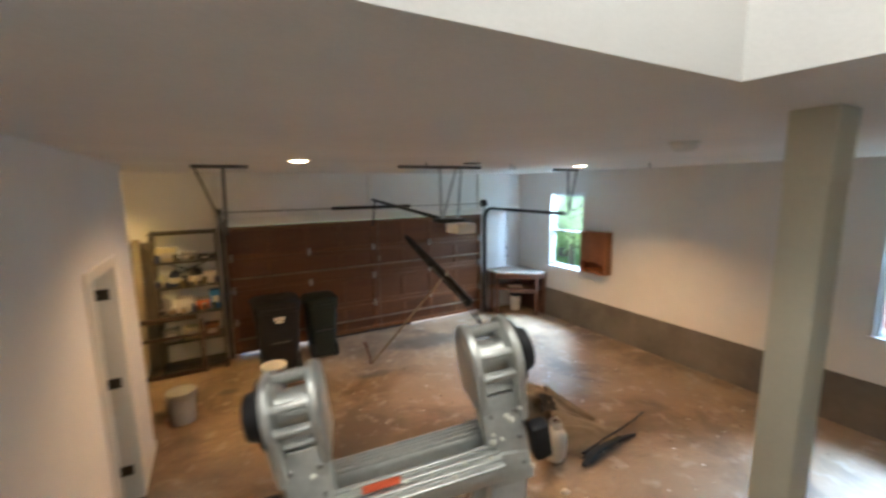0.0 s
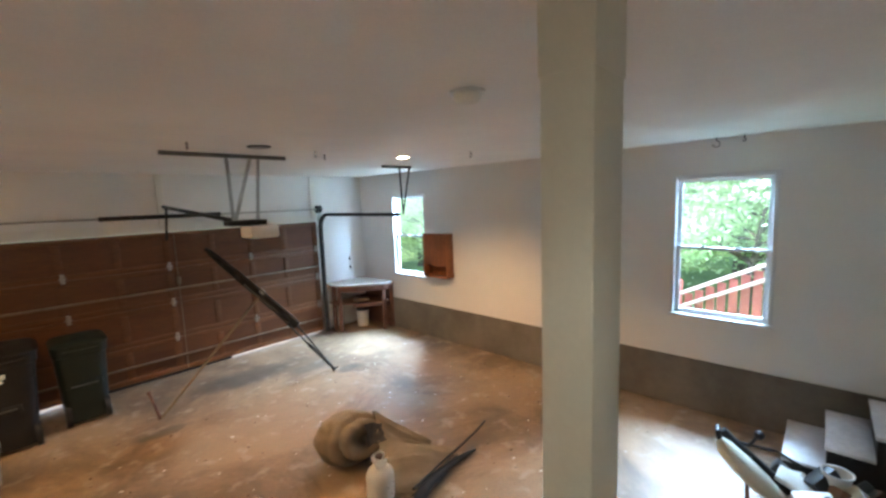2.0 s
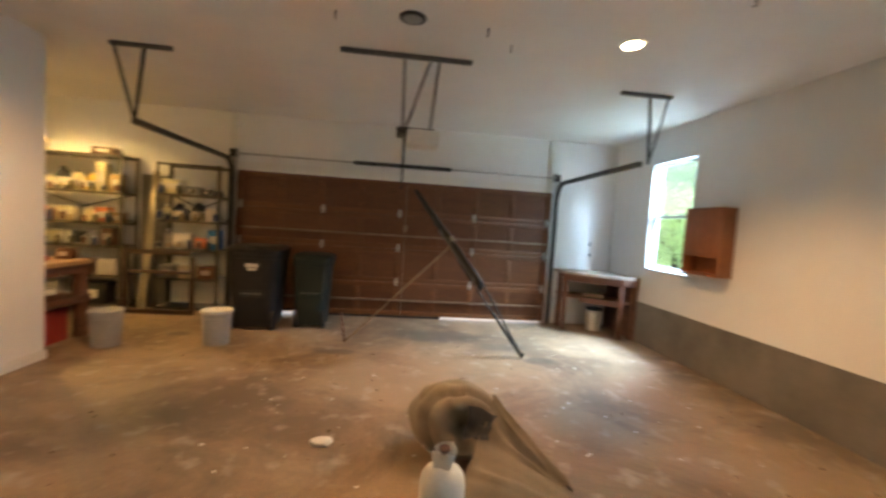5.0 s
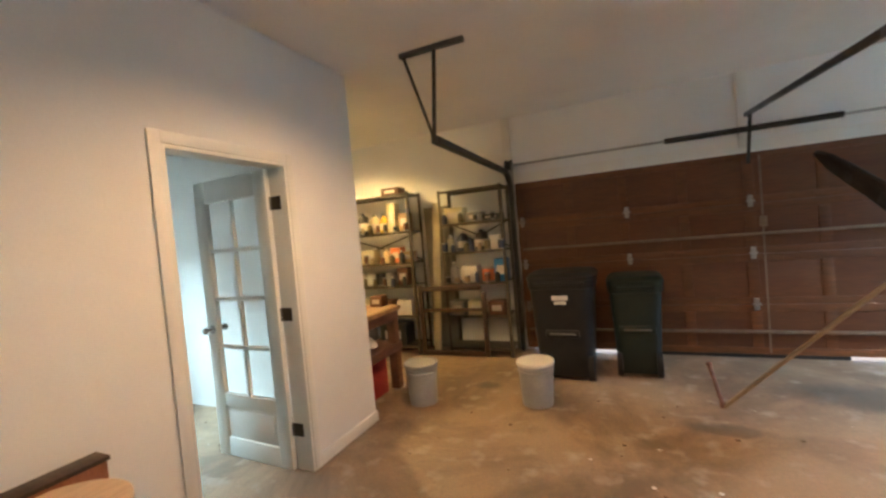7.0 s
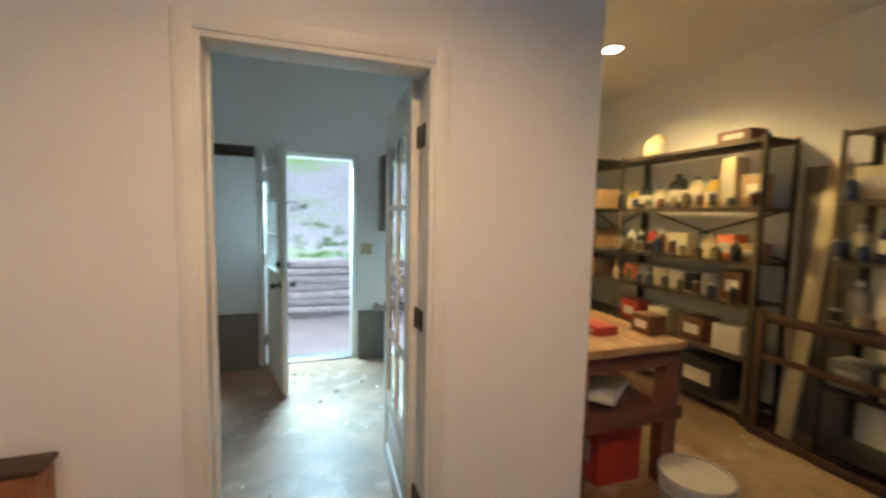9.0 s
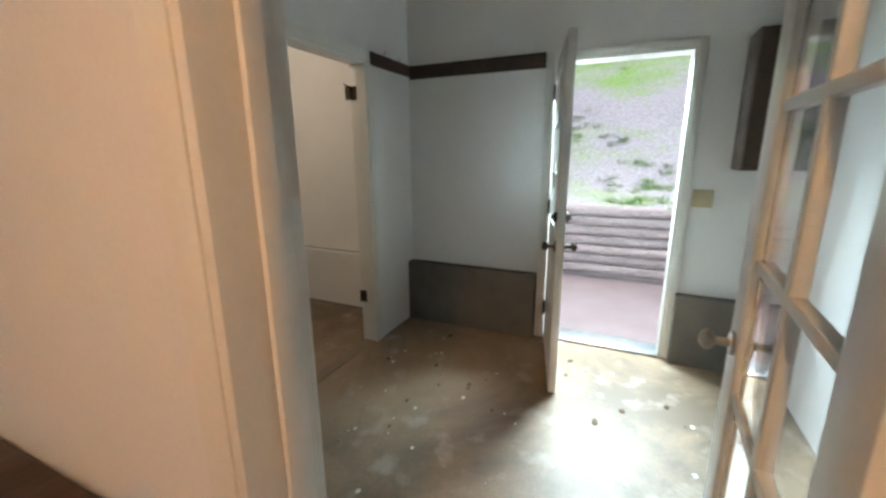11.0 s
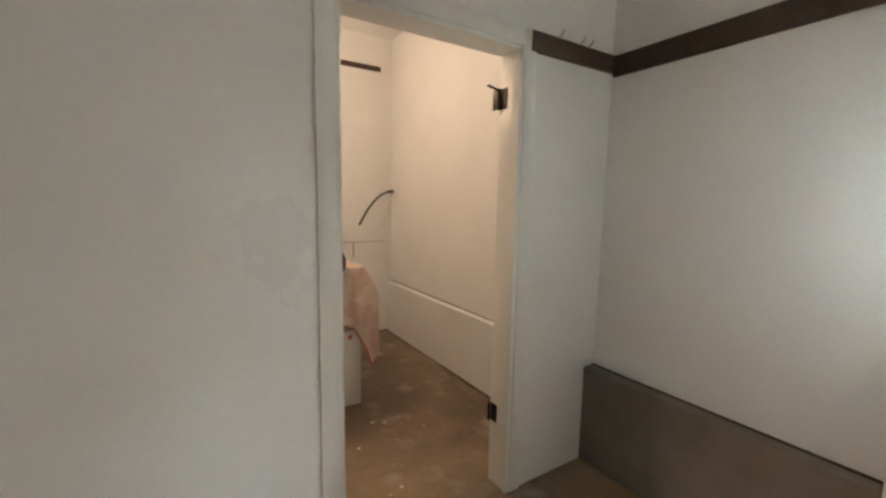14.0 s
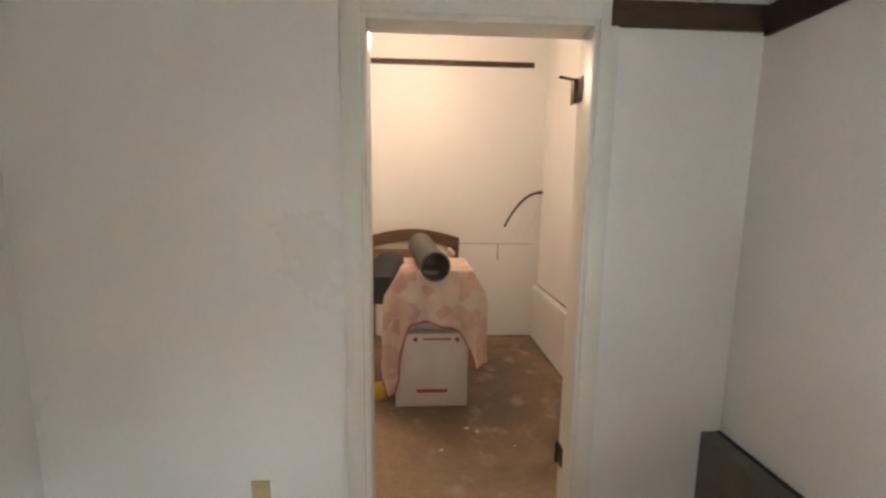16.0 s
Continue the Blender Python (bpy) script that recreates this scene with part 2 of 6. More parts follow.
BARK = material("bark", (0.12, 0.09, 0.07), 0.95, 0, 20, 0.3, 3, 0.3, 0.5)


# ---------- building helpers ----------
def box(bm, a, b, bevel=0.0):
    geo = bmesh.ops.create_cube(bm, size=1)
    c = [(p + q) / 2 for p, q in zip(a, b)]
    s = [abs(q - p) for p, q in zip(a, b)]
    for v in geo["verts"]:
        v.co = Vector((v.co.x * s[0] + c[0], v.co.y * s[1] + c[1], v.co.z * s[2] + c[2]))
    if bevel:
        edges = {e for v in geo["verts"] for e in v.link_edges}
        bmesh.ops.bevel(bm, geom=list(edges), offset=min(bevel, min(s) * 0.45), segments=2, affect="EDGES", profile=0.5)
    return geo


def beam(bm, p, q, w, h, bevel=0.0, up=(0, 0, 1)):
    p, q = Vector(p), Vector(q)
    d = (q - p).normalized()
    u = Vector(up)
    if abs(d.dot(u)) > 0.98:
        u = Vector((0, 1, 0))
    side = d.cross(u).normalized()
    u = side.cross(d)
    m = Matrix((side, d, u)).transposed().to_4x4()
    m.translation = (p + q) / 2
    sub = bmesh.new()
    box(sub, (-w / 2, -(q - p).length / 2, -h / 2), (w / 2, (q - p).length / 2, h / 2), bevel)
    merge(bm, sub, m)


def merge(bm, sub, m=None):
    if m is not None:
        sub.transform(m)
    tmp = bpy.data.meshes.new("tmp")
    sub.to_mesh(tmp)
    sub.free()
    bm.from_mesh(tmp)
    bpy.data.meshes.remove(tmp)


def rod(bm, p, q, r, r2=None, seg=12):
    p, q = Vector(p), Vector(q)
    d = q - p
    m = Matrix.Translation((p + q) / 2) @ d.to_track_quat("Z", "Y").to_matrix().to_4x4()
    bmesh.ops.create_cone(bm, cap_ends=True, segments=seg, radius1=r, radius2=r if r2 is None else r2, depth=d.length, matrix=m)


def lathe(bm, at, profile, seg=24):
    """profile: radius, height pairs from bottom to top."""
    rings = []
    for r, z in profile:
        rings.append([bm.verts.new((at[0] + r * math.cos(2 * math.pi * i / seg), at[1] + r * math.sin(2 * math.pi * i / seg), at[2] + z)) for i in range(seg)])
    for lo, hi in zip(rings, rings[1:]):
        for i in range(seg):
            bm.faces.new((lo[i], lo[(i + 1) % seg], hi[(i + 1) % seg], hi[i]))
    bm.faces.new(rings[0][::-1])
    bm.faces.new(rings[-1])


def smooth(bm, angle=40):
    for f in bm.faces:
        f.smooth = True
    for e in bm.edges:
        e.smooth = len(e.link_faces) == 2 and e.calc_face_angle(9) < radians(angle)


def mesh_object(name, bm, mat):
    bmesh.ops.recalc_face_normals(bm, faces=bm.faces[:])
    smooth(bm)
    me = bpy.data.meshes.new(name)
    bm.to_mesh(me)
    bm.free()
    me.materials.append(mat)
    return new(name, me)


def thing(name, at, label, category, group="", kind=""):
    ob = new(name)
    ob.empty_display_size = 0.1
    ob.matrix_world = at if isinstance(at, Matrix) else Matrix.Translation(at)
    return tagged(ob, label, category, group, kind)


def part(name, bm, mat, parent, label=""):
    ob = mesh_object(name, bm, mat)
    ob.parent = parent
    ob.matrix_parent_inverse = parent.matrix_basis.inverted() if parent.type == "EMPTY" else Matrix.Identity(4)
    if label:
        ob["label"] = label
    return ob


def whole(name, bm, mat, label, category, group="", kind=""):
    return tagged(mesh_object(name, bm, mat), label, category, group, kind)


def structure(name, boxes, mat, label, category="wall", bevel=0.0):
    bm = bmesh.new()
    for a, b in boxes:
        box(bm, a, b, bevel)
    return whole(name, bm, mat, label, category, kind="structure")


def boxpart(name, a, b, mat, parent, bevel=0.0, label=""):
    bm = bmesh.new()
    box(bm, a, b, bevel)
    return part(name, bm, mat, parent, label)


# ---------- large structure ----------
H = 2.88
structure("floor", [((-3.08, -0.35, -0.12), (6.53, 7.52, 0.0))], CONCRETE_FLOOR, "stained and dusty bare concrete slab floor", "floor")
structure("ceiling_garage", [((-0.2, 0.875, H), (6.53, 7.52, H + 0.28)), ((1.69, -0.2, H), (6.53, 0.875, H + 0.28)), ((-3.08, 5.16, H), (-0.2, 7.52, H + 0.28))],
          CEILING, "off-white painted garage ceiling", "ceiling")
structure("ceiling_entry", [((-3.08, 2.40, 2.98), (-0.2, 5.16, 3.16))], CEILING, "white painted entry ceiling", "ceiling")
structure("ceiling_closet", [((-3.08, -0.35, 2.99), (-0.2, 2.40, 3.16))], CEILING, "white painted closet ceiling", "ceiling")


def wall_with_holes(name, axis, at, thick, lo, hi, z1, holes, mat, label):
    """A wall in the plane axis = at .. at + thick, from lo to hi, with holes (a, b, z0, z1)."""
    spans, x = [], lo
    for a, b, h0, h1 in sorted(holes):
        spans += [(x, a, 0, z1), (a, b, h1, z1)] + ([(a, b, 0, h0)] if h0 > 0 else [])
        x = b
    spans.append((x, hi, 0, z1))
    boxes = []
    for a, b, h0, h1 in spans:
        if axis == "x":
            boxes.append(((at, a, h0), (at + thick, b, h1)))
        else:
            boxes.append(((a, at, h0), (b, at + thick, h1)))
    return structure(name, boxes, mat, label)


WIN_A, WIN_B = (5.55, 6.43, 1.03, 2.50), (0.84, 1.735, 1.03, 2.54)
wall_with_holes("wall_east", "x", 6.38, 0.16, -0.2, 7.52, 3.1, [WIN_A, WIN_B], WALL, "white painted garage wall with two windows")
wall_with_holes("wall_north", "y", 7.37, 0.15, -3.08, 6.38, 3.1, [(0.70, 5.26, 0, 2.06)], WALL, "white painted wall round the garage door")
STAIR_DOOR = (5.60, 6.34, 0.745, 2.80)
wall_with_holes("wall_south", "y", -0.21, 0.12, -0.2, 6.38, 5.0, [STAIR_DOOR], WALL, "white painted wall along the stairs")
wall_with_holes("wall_entry_garage", "x", -0.32, 0.12, -0.35, 5.16, 5.0, [(3.605, 4.405, 0, 2.07)], WALL, "white painted wall with a doorway to the entry")
wall_with_holes("wall_entry_north", "y", 5.04, 0.12, -2.93, -0.32, 3.1, [], GLOSSWALL, "white painted entry wall")
wall_with_holes("wall_west", "x", -3.08, 0.15, -0.35, 7.37, 3.16, [(3.55, 4.41, 0, 2.06)], WALL, "white painted outer wall with the back door")
wall_with_holes("wall_closet", "y", 2.285, 0.115, -2.93, -0.32, 3.1, [(-2.335, -1.515, 0, 2.05)], GLOSSWALL, "white painted wall with an open closet doorway")
wall_with_holes("wall_closet_back", "y", -0.35, 0.15, -2.93, -0.32, 3.1, [], WALL, "white painted closet back wall")
structure("wall_stairwell", [((-0.2, 0.875, H + 0.28), (1.81, 0.99, 5.0)), ((1.69, -0.09, H + 0.28), (1.81, 0.875, 5.0))], WALL, "white stairwell wall above the ceiling opening")
structure("ceiling_stairwell", [((-0.32, -0.2, 5.0), (1.9, 1.1, 5.1))], CEILING, "white ceiling over the stairwell", "ceiling")
# bare concrete stem walls below the painted board
structure("stem_wall_east", [((6.352, -0.09, 0), (6.38, 7.37, 0.56))], STEM, "bare grey concrete foundation wall", "wall")
structure("stem_wall_south", [((2.9, -0.09, 0), (6.352, -0.068, 0.70))], STEM, "bare grey concrete foundation wall", "wall")
structure("stem_wall_entry", [((-2.93, 2.40, 0), (-2.85, 3.50, 0.52)), ((-2.93, 4.45, 0), (-2.85, 5.04, 0.49))], STEM, "bare grey concrete foundation wall in the entry", "wall")
CRACK = material("dark_joint", (0.03, 0.025, 0.02), 0.9)
structure("joint_line", [((-2.93, -0.19, 0.53), (-2.918, 2.28, 0.5325)), ((-2.86, -0.2, 0.955), (-0.33, -0.19, 0.958)), ((-2.50, -0.1655, 0.80), (-2.494, -0.1635, 0.955)),
                          ((-2.862, -0.16, 0.0), (-2.856, 2.28, 0.006)), ((-2.86, -0.166, 0.0), (-0.34, -0.160, 0.006)),
                          ((-2.93, 2.40, 0.52), (-2.91, 3.50, 0.5225)), ((-2.93, 4.45, 0.49), (-2.91, 5.04, 0.4925)), ((6.351, 0.7, 0.56), (6.3545, 7.36, 0.563))], CRACK, "dark open joint along the low wall tops", "trim")
structure("closet_ledge", [((-2.93, -0.2, 0), (-2.86, 2.285, 0.53)), ((-2.86, -0.2, 0), (-0.32, -0.165, 0.955))], WALL, "white painted low ledge round the closet", "trim")

# ---------- post, stairs ----------
post = thing("support_post", (2.37, 0.945, 0), "cream painted square timber support post", "post", kind="structure")
boxpart("shaft", (2.295, 0.883, 0), (2.461, 1.01, H), POST, post, 0.006)
boxpart("cap_board", (2.293, 0.881, 2.64), (2.463, 1.012, H), POST, post, 0.001)

stairs = thing("staircase", (1.5, 0.4, 0), "plain wooden staircase beside the garage wall", "stairs", kind="structure")
for i in range(6):
    z = 1.08 - 0.18 * i
    x = 1.18 + 0.28 * i
    if i < 5:
        boxpart("tread", (x - 0.02, -0.085, z - 0.18 - 0.03), (x + 0.28, 0.86, z - 0.18), PINE, stairs, 0.004)
    boxpart("riser", (x - 0.02, -0.085, z - 0.18), (x, 0.86, z - 0.03 if i else z - 0.03), PINE, stairs)
boxpart("landing", (-0.2, -0.085, 1.05), (1.19, 0.86, 1.08), PINE, stairs, 0.004)
for y in (-0.06, 0.84):
    bm = bmesh.new()
    beam(bm, (1.0, y, 0.86), (2.55, y, -0.0 + 0.03), 0.03, 0.2)
    part("stringer", bm, PINE, stairs)

# ---------- windows ----------


def window(name, hole, label):
    y0, y1, z0, z1 = hole
    w = thing(name, (6.38, (y0 + y1) / 2, z0), label, "window", kind="structure")
    t = 0.045
    for nm, a, b in (("jamb", (6.372, y0, z0), (6.50, y0 + 0.035, z1)), ("jamb", (6.372, y1 - 0.035, z0), (6.50, y1, z1)),
                     ("head", (6.372, y0 + 0.035, z1 - 0.045), (6.50, y1 - 0.035, z1)), ("sill", (6.362, y0 - 0.01, z0 - 0.012), (6.50, y1 + 0.01, z0 + 0.02))):
        boxpart(nm, a, b, VINYL, w, 0.004)
    zm = (z0 + z1) / 2 - 0.02
    for nm, x, a, b in (("upper_sash", 6.465, zm - 0.015, z1 - 0.045), ("lower_sash", 6.432, z0 + 0.02, zm + 0.018)):
        bm = bmesh.new()
        ya, yb = y0 + 0.035, y1 - 0.035
        box(bm, (x, ya, a), (x + 0.03, ya + t, b), 0.003)
        box(bm, (x, yb - t, a), (x + 0.03, yb, b), 0.003)
        box(bm, (x, ya + t, a), (x + 0.03, yb - t, a + (0.05 if nm == "lower_sash" else 0.03)), 0.003)
        box(bm, (x, ya + t, b - 0.033), (x + 0.03, yb - t, b), 0.003)
        sash = part(nm, bm, VINYL, w)
        pane = boxpart("pane", (x + 0.012, ya + t, a + 0.03), (x + 0.018, yb - t, b - 0.03), UPPER_GLASS if nm == "upper_sash" else LOWER_GLASS, sash)
        pane.visible_shadow = False
    for y in (y0 + 0.3, y1 - 0.3):
        boxpart("sash_lock", (6.415, y - 0.025, zm + 0.019), (6.43, y + 0.025, zm + 0.034), BRONZE, w, 0.003)


window("window_1", WIN_A, "white vinyl double-hung window beside the cabinet")
window("window_2", WIN_B, "white vinyl double-hung window facing the red railing")

# ---------- garage door ----------
gd = thing("garage_door", (2.97, 7.3, 0), "red-brown plywood sectional garage door, closed", "garage door")
X0, X1, Y0 = 0.63, 5.31, 7.30
ZB, SEC = 0.035, 0.507
for s in range(4):
    za, zb = ZB + SEC * s, ZB + SEC * (s + 1) - 0.003
    sec = boxpart("section", (X0, Y0 + 0.012, za), (X1, Y0 + 0.035, zb), GDOOR, gd)
    bm = bmesh.new()
    for z in (za + 0.035, zb - 0.035):
        box(bm, (X0, Y0 + 0.001, z - 0.035), (X1, Y0 + 0.013, z + 0.035), 0.004)
    cols = [X0 + 0.04 + i * (X1 - X0 - 0.08) / 8 for i in range(9)]
    for x in cols:
        box(bm, (x - 0.045, Y0 + 0.002, za + 0.07), (x + 0.045, Y0 + 0.013, zb - 0.07), 0.004)
    part("rail_frame", bm, GRAIL, sec)
for s in range(3):
    z = ZB + SEC * (s + 1)
    boxpart("joint_seal", (X0, Y0 + 0.036, z - 0.03), (X1, Y0 + 0.042, z + 0.03), BLACKPLASTIC, gd)
for z in (0.27, 1.25):
    bm = bmesh.new()
    box(bm, (X0 + 0.05, Y0 - 0.045, z - 0.012), (X1 - 0.03, Y0 - 0.012, z + 0.014), 0.003)
    part("strut", bm, TARNISH, gd, "thin tarnished steel reinforcing strut")
for z in (0.55, 1.065, 1.58):
    for x in (X0 + 0.06, 1.85, 2.97, 4.1, X1 - 0.06):
        bm = bmesh.new()
        box(bm, (x - 0.022, Y0 - 0.03, z - 0.06), (x + 0.022, Y0 - 0.012, z - 0.012), 0.006)
        box(bm, (x - 0.022, Y0 - 0.03, z + 0.012), (x + 0.022, Y0 - 0.012, z + 0.06), 0.006)
        rod(bm, (x - 0.035, Y0 - 0.03, z), (x + 0.035, Y0 - 0.03, z), 0.011)
        part("hinge", bm, STEEL, gd)
boxpart("bottom_seal", (1.75, Y0 + 0.0, 0.0), (3.67, Y0 + 0.03, ZB), BLACKPLASTIC, gd)

bm = bmesh.new()
box(bm, (3.052, Y0 - 0.034, 0.06), (3.068, Y0 - 0.028, 2.02), 0.002)
box(bm, (3.03, Y0 - 0.05, 1.32), (3.09, Y0 - 0.034, 1.42), 0.006)
part("lock_strap", bm, TARNISH, gd, "dull steel lock strap with a square latch plate")
structure("header_ledge", [((0.60, 7.345, 2.075), (5.30, 7.369, 2.17)), ((0.60, 7.335, 2.17), (5.30, 7.369, 2.185))], TRIM, "grey-white ledge board above the garage door", "trim")
tracks = thing("garage_door_track", (2.97, 7.2, 0), "steel garage door tracks hung from the ceiling", "door track")
for x, sgn in ((0.59, 1), (5.36, -1)):
    bm = bmesh.new()
    box(bm, (x - 0.025, 7.20, 0.02), (x + 0.025, 7.25, 1.95), 0.003)
    for i in range(8):
        a0, a1 = i * math.pi / 16, (i + 1) * math.pi / 16
        p = lambda a: (x, 7.225 - 0.24 + 0.24 * math.cos(a), 1.95 + 0.24 * math.sin(a))
        beam(bm, p(a0), p(a1), 0.05, 0.05, 0, (1, 0, 0))
    beam(bm, (x, 6.99, 2.19), (x + 0.04 * sgn, 5.0, 2.19), 0.05, 0.05)
    part("track", bm, DARKSTEEL, tracks)
    bm = bmesh.new()
    box(bm, (x - 0.04, 7.25, 0.02), (x + 0.04, 7.262, 2.3))
    part("angle_iron", bm, STEEL, tracks)
for x0, x1, y, xb in ((0.37, 0.88, 5.08, 0.63), (5.06, 5.585, 5.0, 5.40)):
    bm = bmesh.new()
    beam(bm, (x0, y, H - 0.018), (x1, y, H - 0.018), 0.035, 0.035)
    part("hanger_bar", bm, DULLSTEEL, tracks)
    for xa in ((x0 + 0.03, x0 + 0.28) if x0 < 1 else (x1 - 0.03, x1 - 0.22)):
        bm = bmesh.new()
        beam(bm, (xa, y, H - 0.03), (xb, 5.0, 2.19), 0.03, 0.006)
        part("hanger_strap", bm, DARKSTEEL, tracks)

spring = thing("torsion_spring_shaft", (2.97, 7.27, 2.286), "steel shaft with a dark torsion spring above the door", "door hardware")
bm = bmesh.new()
rod(bm, (0.56, 7.27, 2.286), (5.38, 7.27, 2.286), 0.0125)
part("shaft", bm, STEEL, spring)
bm = bmesh.new()
for i in range(72):
    x = 2.27 + i * 0.02
    bmesh.ops.create_cone(bm, cap_ends=True, segments=14, radius1=0.027, radius2=0.031, depth=0.018, matrix=Matrix.Translation((x, 7.27, 2.286)) @ Matrix.Rotation(radians(90), 4, "Y"))
part("spring", bm, DARKSTEEL, spring)
for x in (0.58, 5.36):
    bm = bmesh.new()
    rod(bm, (x - 0.03, 7.27, 2.286), (x + 0.03, 7.27, 2.286), 0.055, seg=20)
    rod(bm, (x - 0.035, 7.27, 2.286), (x - 0.028, 7.27, 2.286), 0.07, seg=20)
    rod(bm, (x + 0.028, 7.27, 2.286), (x + 0.035, 7.27, 2.286), 0.07, seg=20)
    part("cable_drum", bm, DARKSTEEL, spring)
for x in (0.55, 2.97, 5.30):
    bm = bmesh.new()
    box(bm, (x - 0.05, 7.335, 2.12), (x + 0.05, 7.37, H - 0.002), 0.004)
    whole("header_board", bm, TRIM, "grey-white vertical board on the header wall", "trim", kind="structure")

opener = thing("garage_door_opener", (2.97, 4.7, 2.2), "ceiling-hung garage door opener with white cover", "door opener")
bm = bmesh.new()
box(bm, (2.99, 4.37, 2.08), (3.25, 4.66, 2.20), 0.02)
part("cover", bm, WHITEPLASTIC, opener)
bm = bmesh.new()
box(bm, (2.90, 4.56, 2.20), (3.22, 4.82, 2.25), 0.01)
part("motor_head", bm, DARKSTEEL, opener)
bm = bmesh.new()
beam(bm, (2.97, 4.75, 2.25), (2.97, 7.25, 2.42), 0.035, 0.04, 0.004)
part("rail", bm, DARKSTEEL, opener)
bm = bmesh.new()
beam(bm, (2.40, 4.68, H - 0.018), (3.51, 4.68, H - 0.018), 0.035, 0.035)
part("ceiling_bar", bm, DULLSTEEL, opener)
for a, b in (((2.935, 4.68, H - 0.03), (2.95, 4.68, 2.24)), ((3.157, 4.68, H - 0.03), (2.967, 4.68, 2.24)), ((3.232, 4.68, H - 0.03), (3.18, 4.68, 2.24))):
    bm = bmesh.new()
    beam(bm, a, b, 0.032, 0.006, 0, (0, 1, 0))
    part("hanger_strap", bm, STEEL, opener)
bm = bmesh.new()
beam(bm, (2.97, 7.1, 2.40), (2.97, 7.27, 1.95), 0.03, 0.01)
part("arm", bm, DARKSTEEL, opener)

# ---------- doors ----------


def casing(name, axis, at, out, a, b, z1, width=0.06, mat=TRIM):
    """Door casing on a wall face; out is the way that it stands proud."""
    lo, hi = (at, at + 0.015 * out) if out > 0 else (at - 0.015, at)
    boxes = []
    for p, q, h0, h1 in ((a - width, a, 0, z1 + width), (b, b + width, 0, z1 + width), (a, b, z1, z1 + width)):
        boxes.append(((lo, p, h0), (hi, q, h1)) if axis == "x" else ((p, lo, h0), (q, hi, h1)))
    bm = bmesh.new()
    for p, q in boxes:
        box(bm, p, q, 0.004)
    return whole(name, bm, mat, "white painted door casing", "trim", kind="structure")


def jamb(name, axis, lo, hi, a, b, z1, mat=TRIM):
    bm = bmesh.new()
    for p, q, h0, h1 in ((a, a + 0.02, 0, z1), (b - 0.02, b, 0, z1), (a + 0.02, b - 0.02, z1 - 0.02, z1)):
        box(bm, *(((lo, p, h0), (hi, q, h1)) if axis == "x" else ((p, lo, h0), (q, hi, h1))), 0.002)
    return whole(name, bm, mat, "white painted door jamb", "trim", kind="structure")


casing("casing_garage_side", "x", -0.2, 1, 3.605, 4.405, 2.07)
casing("casing_entry_side", "x", -0.32, -1, 3.605, 4.405, 2.07)
jamb("jamb_entry", "x", -0.33, -0.19, 3.605, 4.405, 2.07)
bm = bmesh.new()
box(bm, (-0.378, 3.548, 0), (-0.336, 3.604, 2.10), 0.006)
box(bm, (-0.352, 3.604, 0), (-0.336, 3.612, 2.05), 0.003)
whole("casing_backband", bm, TRIM, "white painted door casing edge band", "trim", kind="structure")
bm = bmesh.new()
box(bm, (-0.300, 3.6255, 0), (-0.262, 3.637, 2.049), 0.003)
whole("door_stop", bm, TRIM, "white painted door stop strip", "trim", kind="structure")
casing("casing_back_door", "x", -2.93, 1, 3.55, 4.41, 2.06, 0.045)
jamb("jamb_back_door", "x", -3.09, -2.92, 3.55, 4.41, 2.06)
casing("casing_closet", "y", 2.40, 1, -2.335, -1.515, 2.05, 0.065)
jamb("jamb_closet", "y", 2.28, 2.41, -2.335, -1.515, 2.05)
bm = bmesh.new()
box(bm, (5.555, -0.09, 0.745), (5.60, -0.074, 2.865), 0.004)
box(bm, (5.60, -0.09, 2.80), (6.35, -0.074, 2.865), 0.004)
whole("casing_side_door", bm, TRIM, "white painted door casing", "trim", kind="structure")


def leaf_frame(pivot, angle):
    return Matrix.Translation(pivot) @ Matrix.Rotation(radians(angle), 4, "Z")


def moved(bm, m):
    bm.transform(m)
    return bm


# French door: local x along the leaf from the hinge, y its thickness
M = leaf_frame((-0.335, 4.385, 0.008), 177)
fd = thing("door_1", M, "white glazed French door, standing open into the entry", "door", kind="structure")
W, HT, T = 0.765, 2.04, 0.036
bm = bmesh.new()
for a, b in (((0, 0, 0), (0.115, T, HT)), ((W - 0.115, 0, 0), (W, T, HT)), ((0.115, 0, 0), (W - 0.115, T, 0.14)), ((0.115, 0, HT - 0.16), (W - 0.115, T, HT)), ((0.115, 0, 0.38), (W - 0.115, T, 0.47))):
    box(bm, a, b, 0.003)
part("leaf_frame", moved(bm, M), TRIM, fd)
bm = bmesh.new()
box(bm, (0.115, 0.010, 0.14), (W - 0.115, T - 0.010, 0.38), 0.002)
box(bm, (0.145, 0.004, 0.17), (W - 0.145, T - 0.004, 0.35), 0.008)
part("bottom_panel", moved(bm, M), TRIM, fd)
xa, xb, za, zb = 0.115, W - 0.115, 0.47, HT - 0.16
for i in range(1, 4):
    z = za + (zb - za) * i / 4
    bm = bmesh.new()
    box(bm, (xa, 0.006, z - 0.013), (xb, T - 0.006, z + 0.013), 0.003)
    part("muntin", moved(bm, M), TRIM, fd)
bm = bmesh.new()
box(bm, ((xa + xb) / 2 - 0.013, 0.005, za), ((xa + xb) / 2 + 0.013, T - 0.005, zb), 0.003)
part("muntin", moved(bm, M), TRIM, fd)
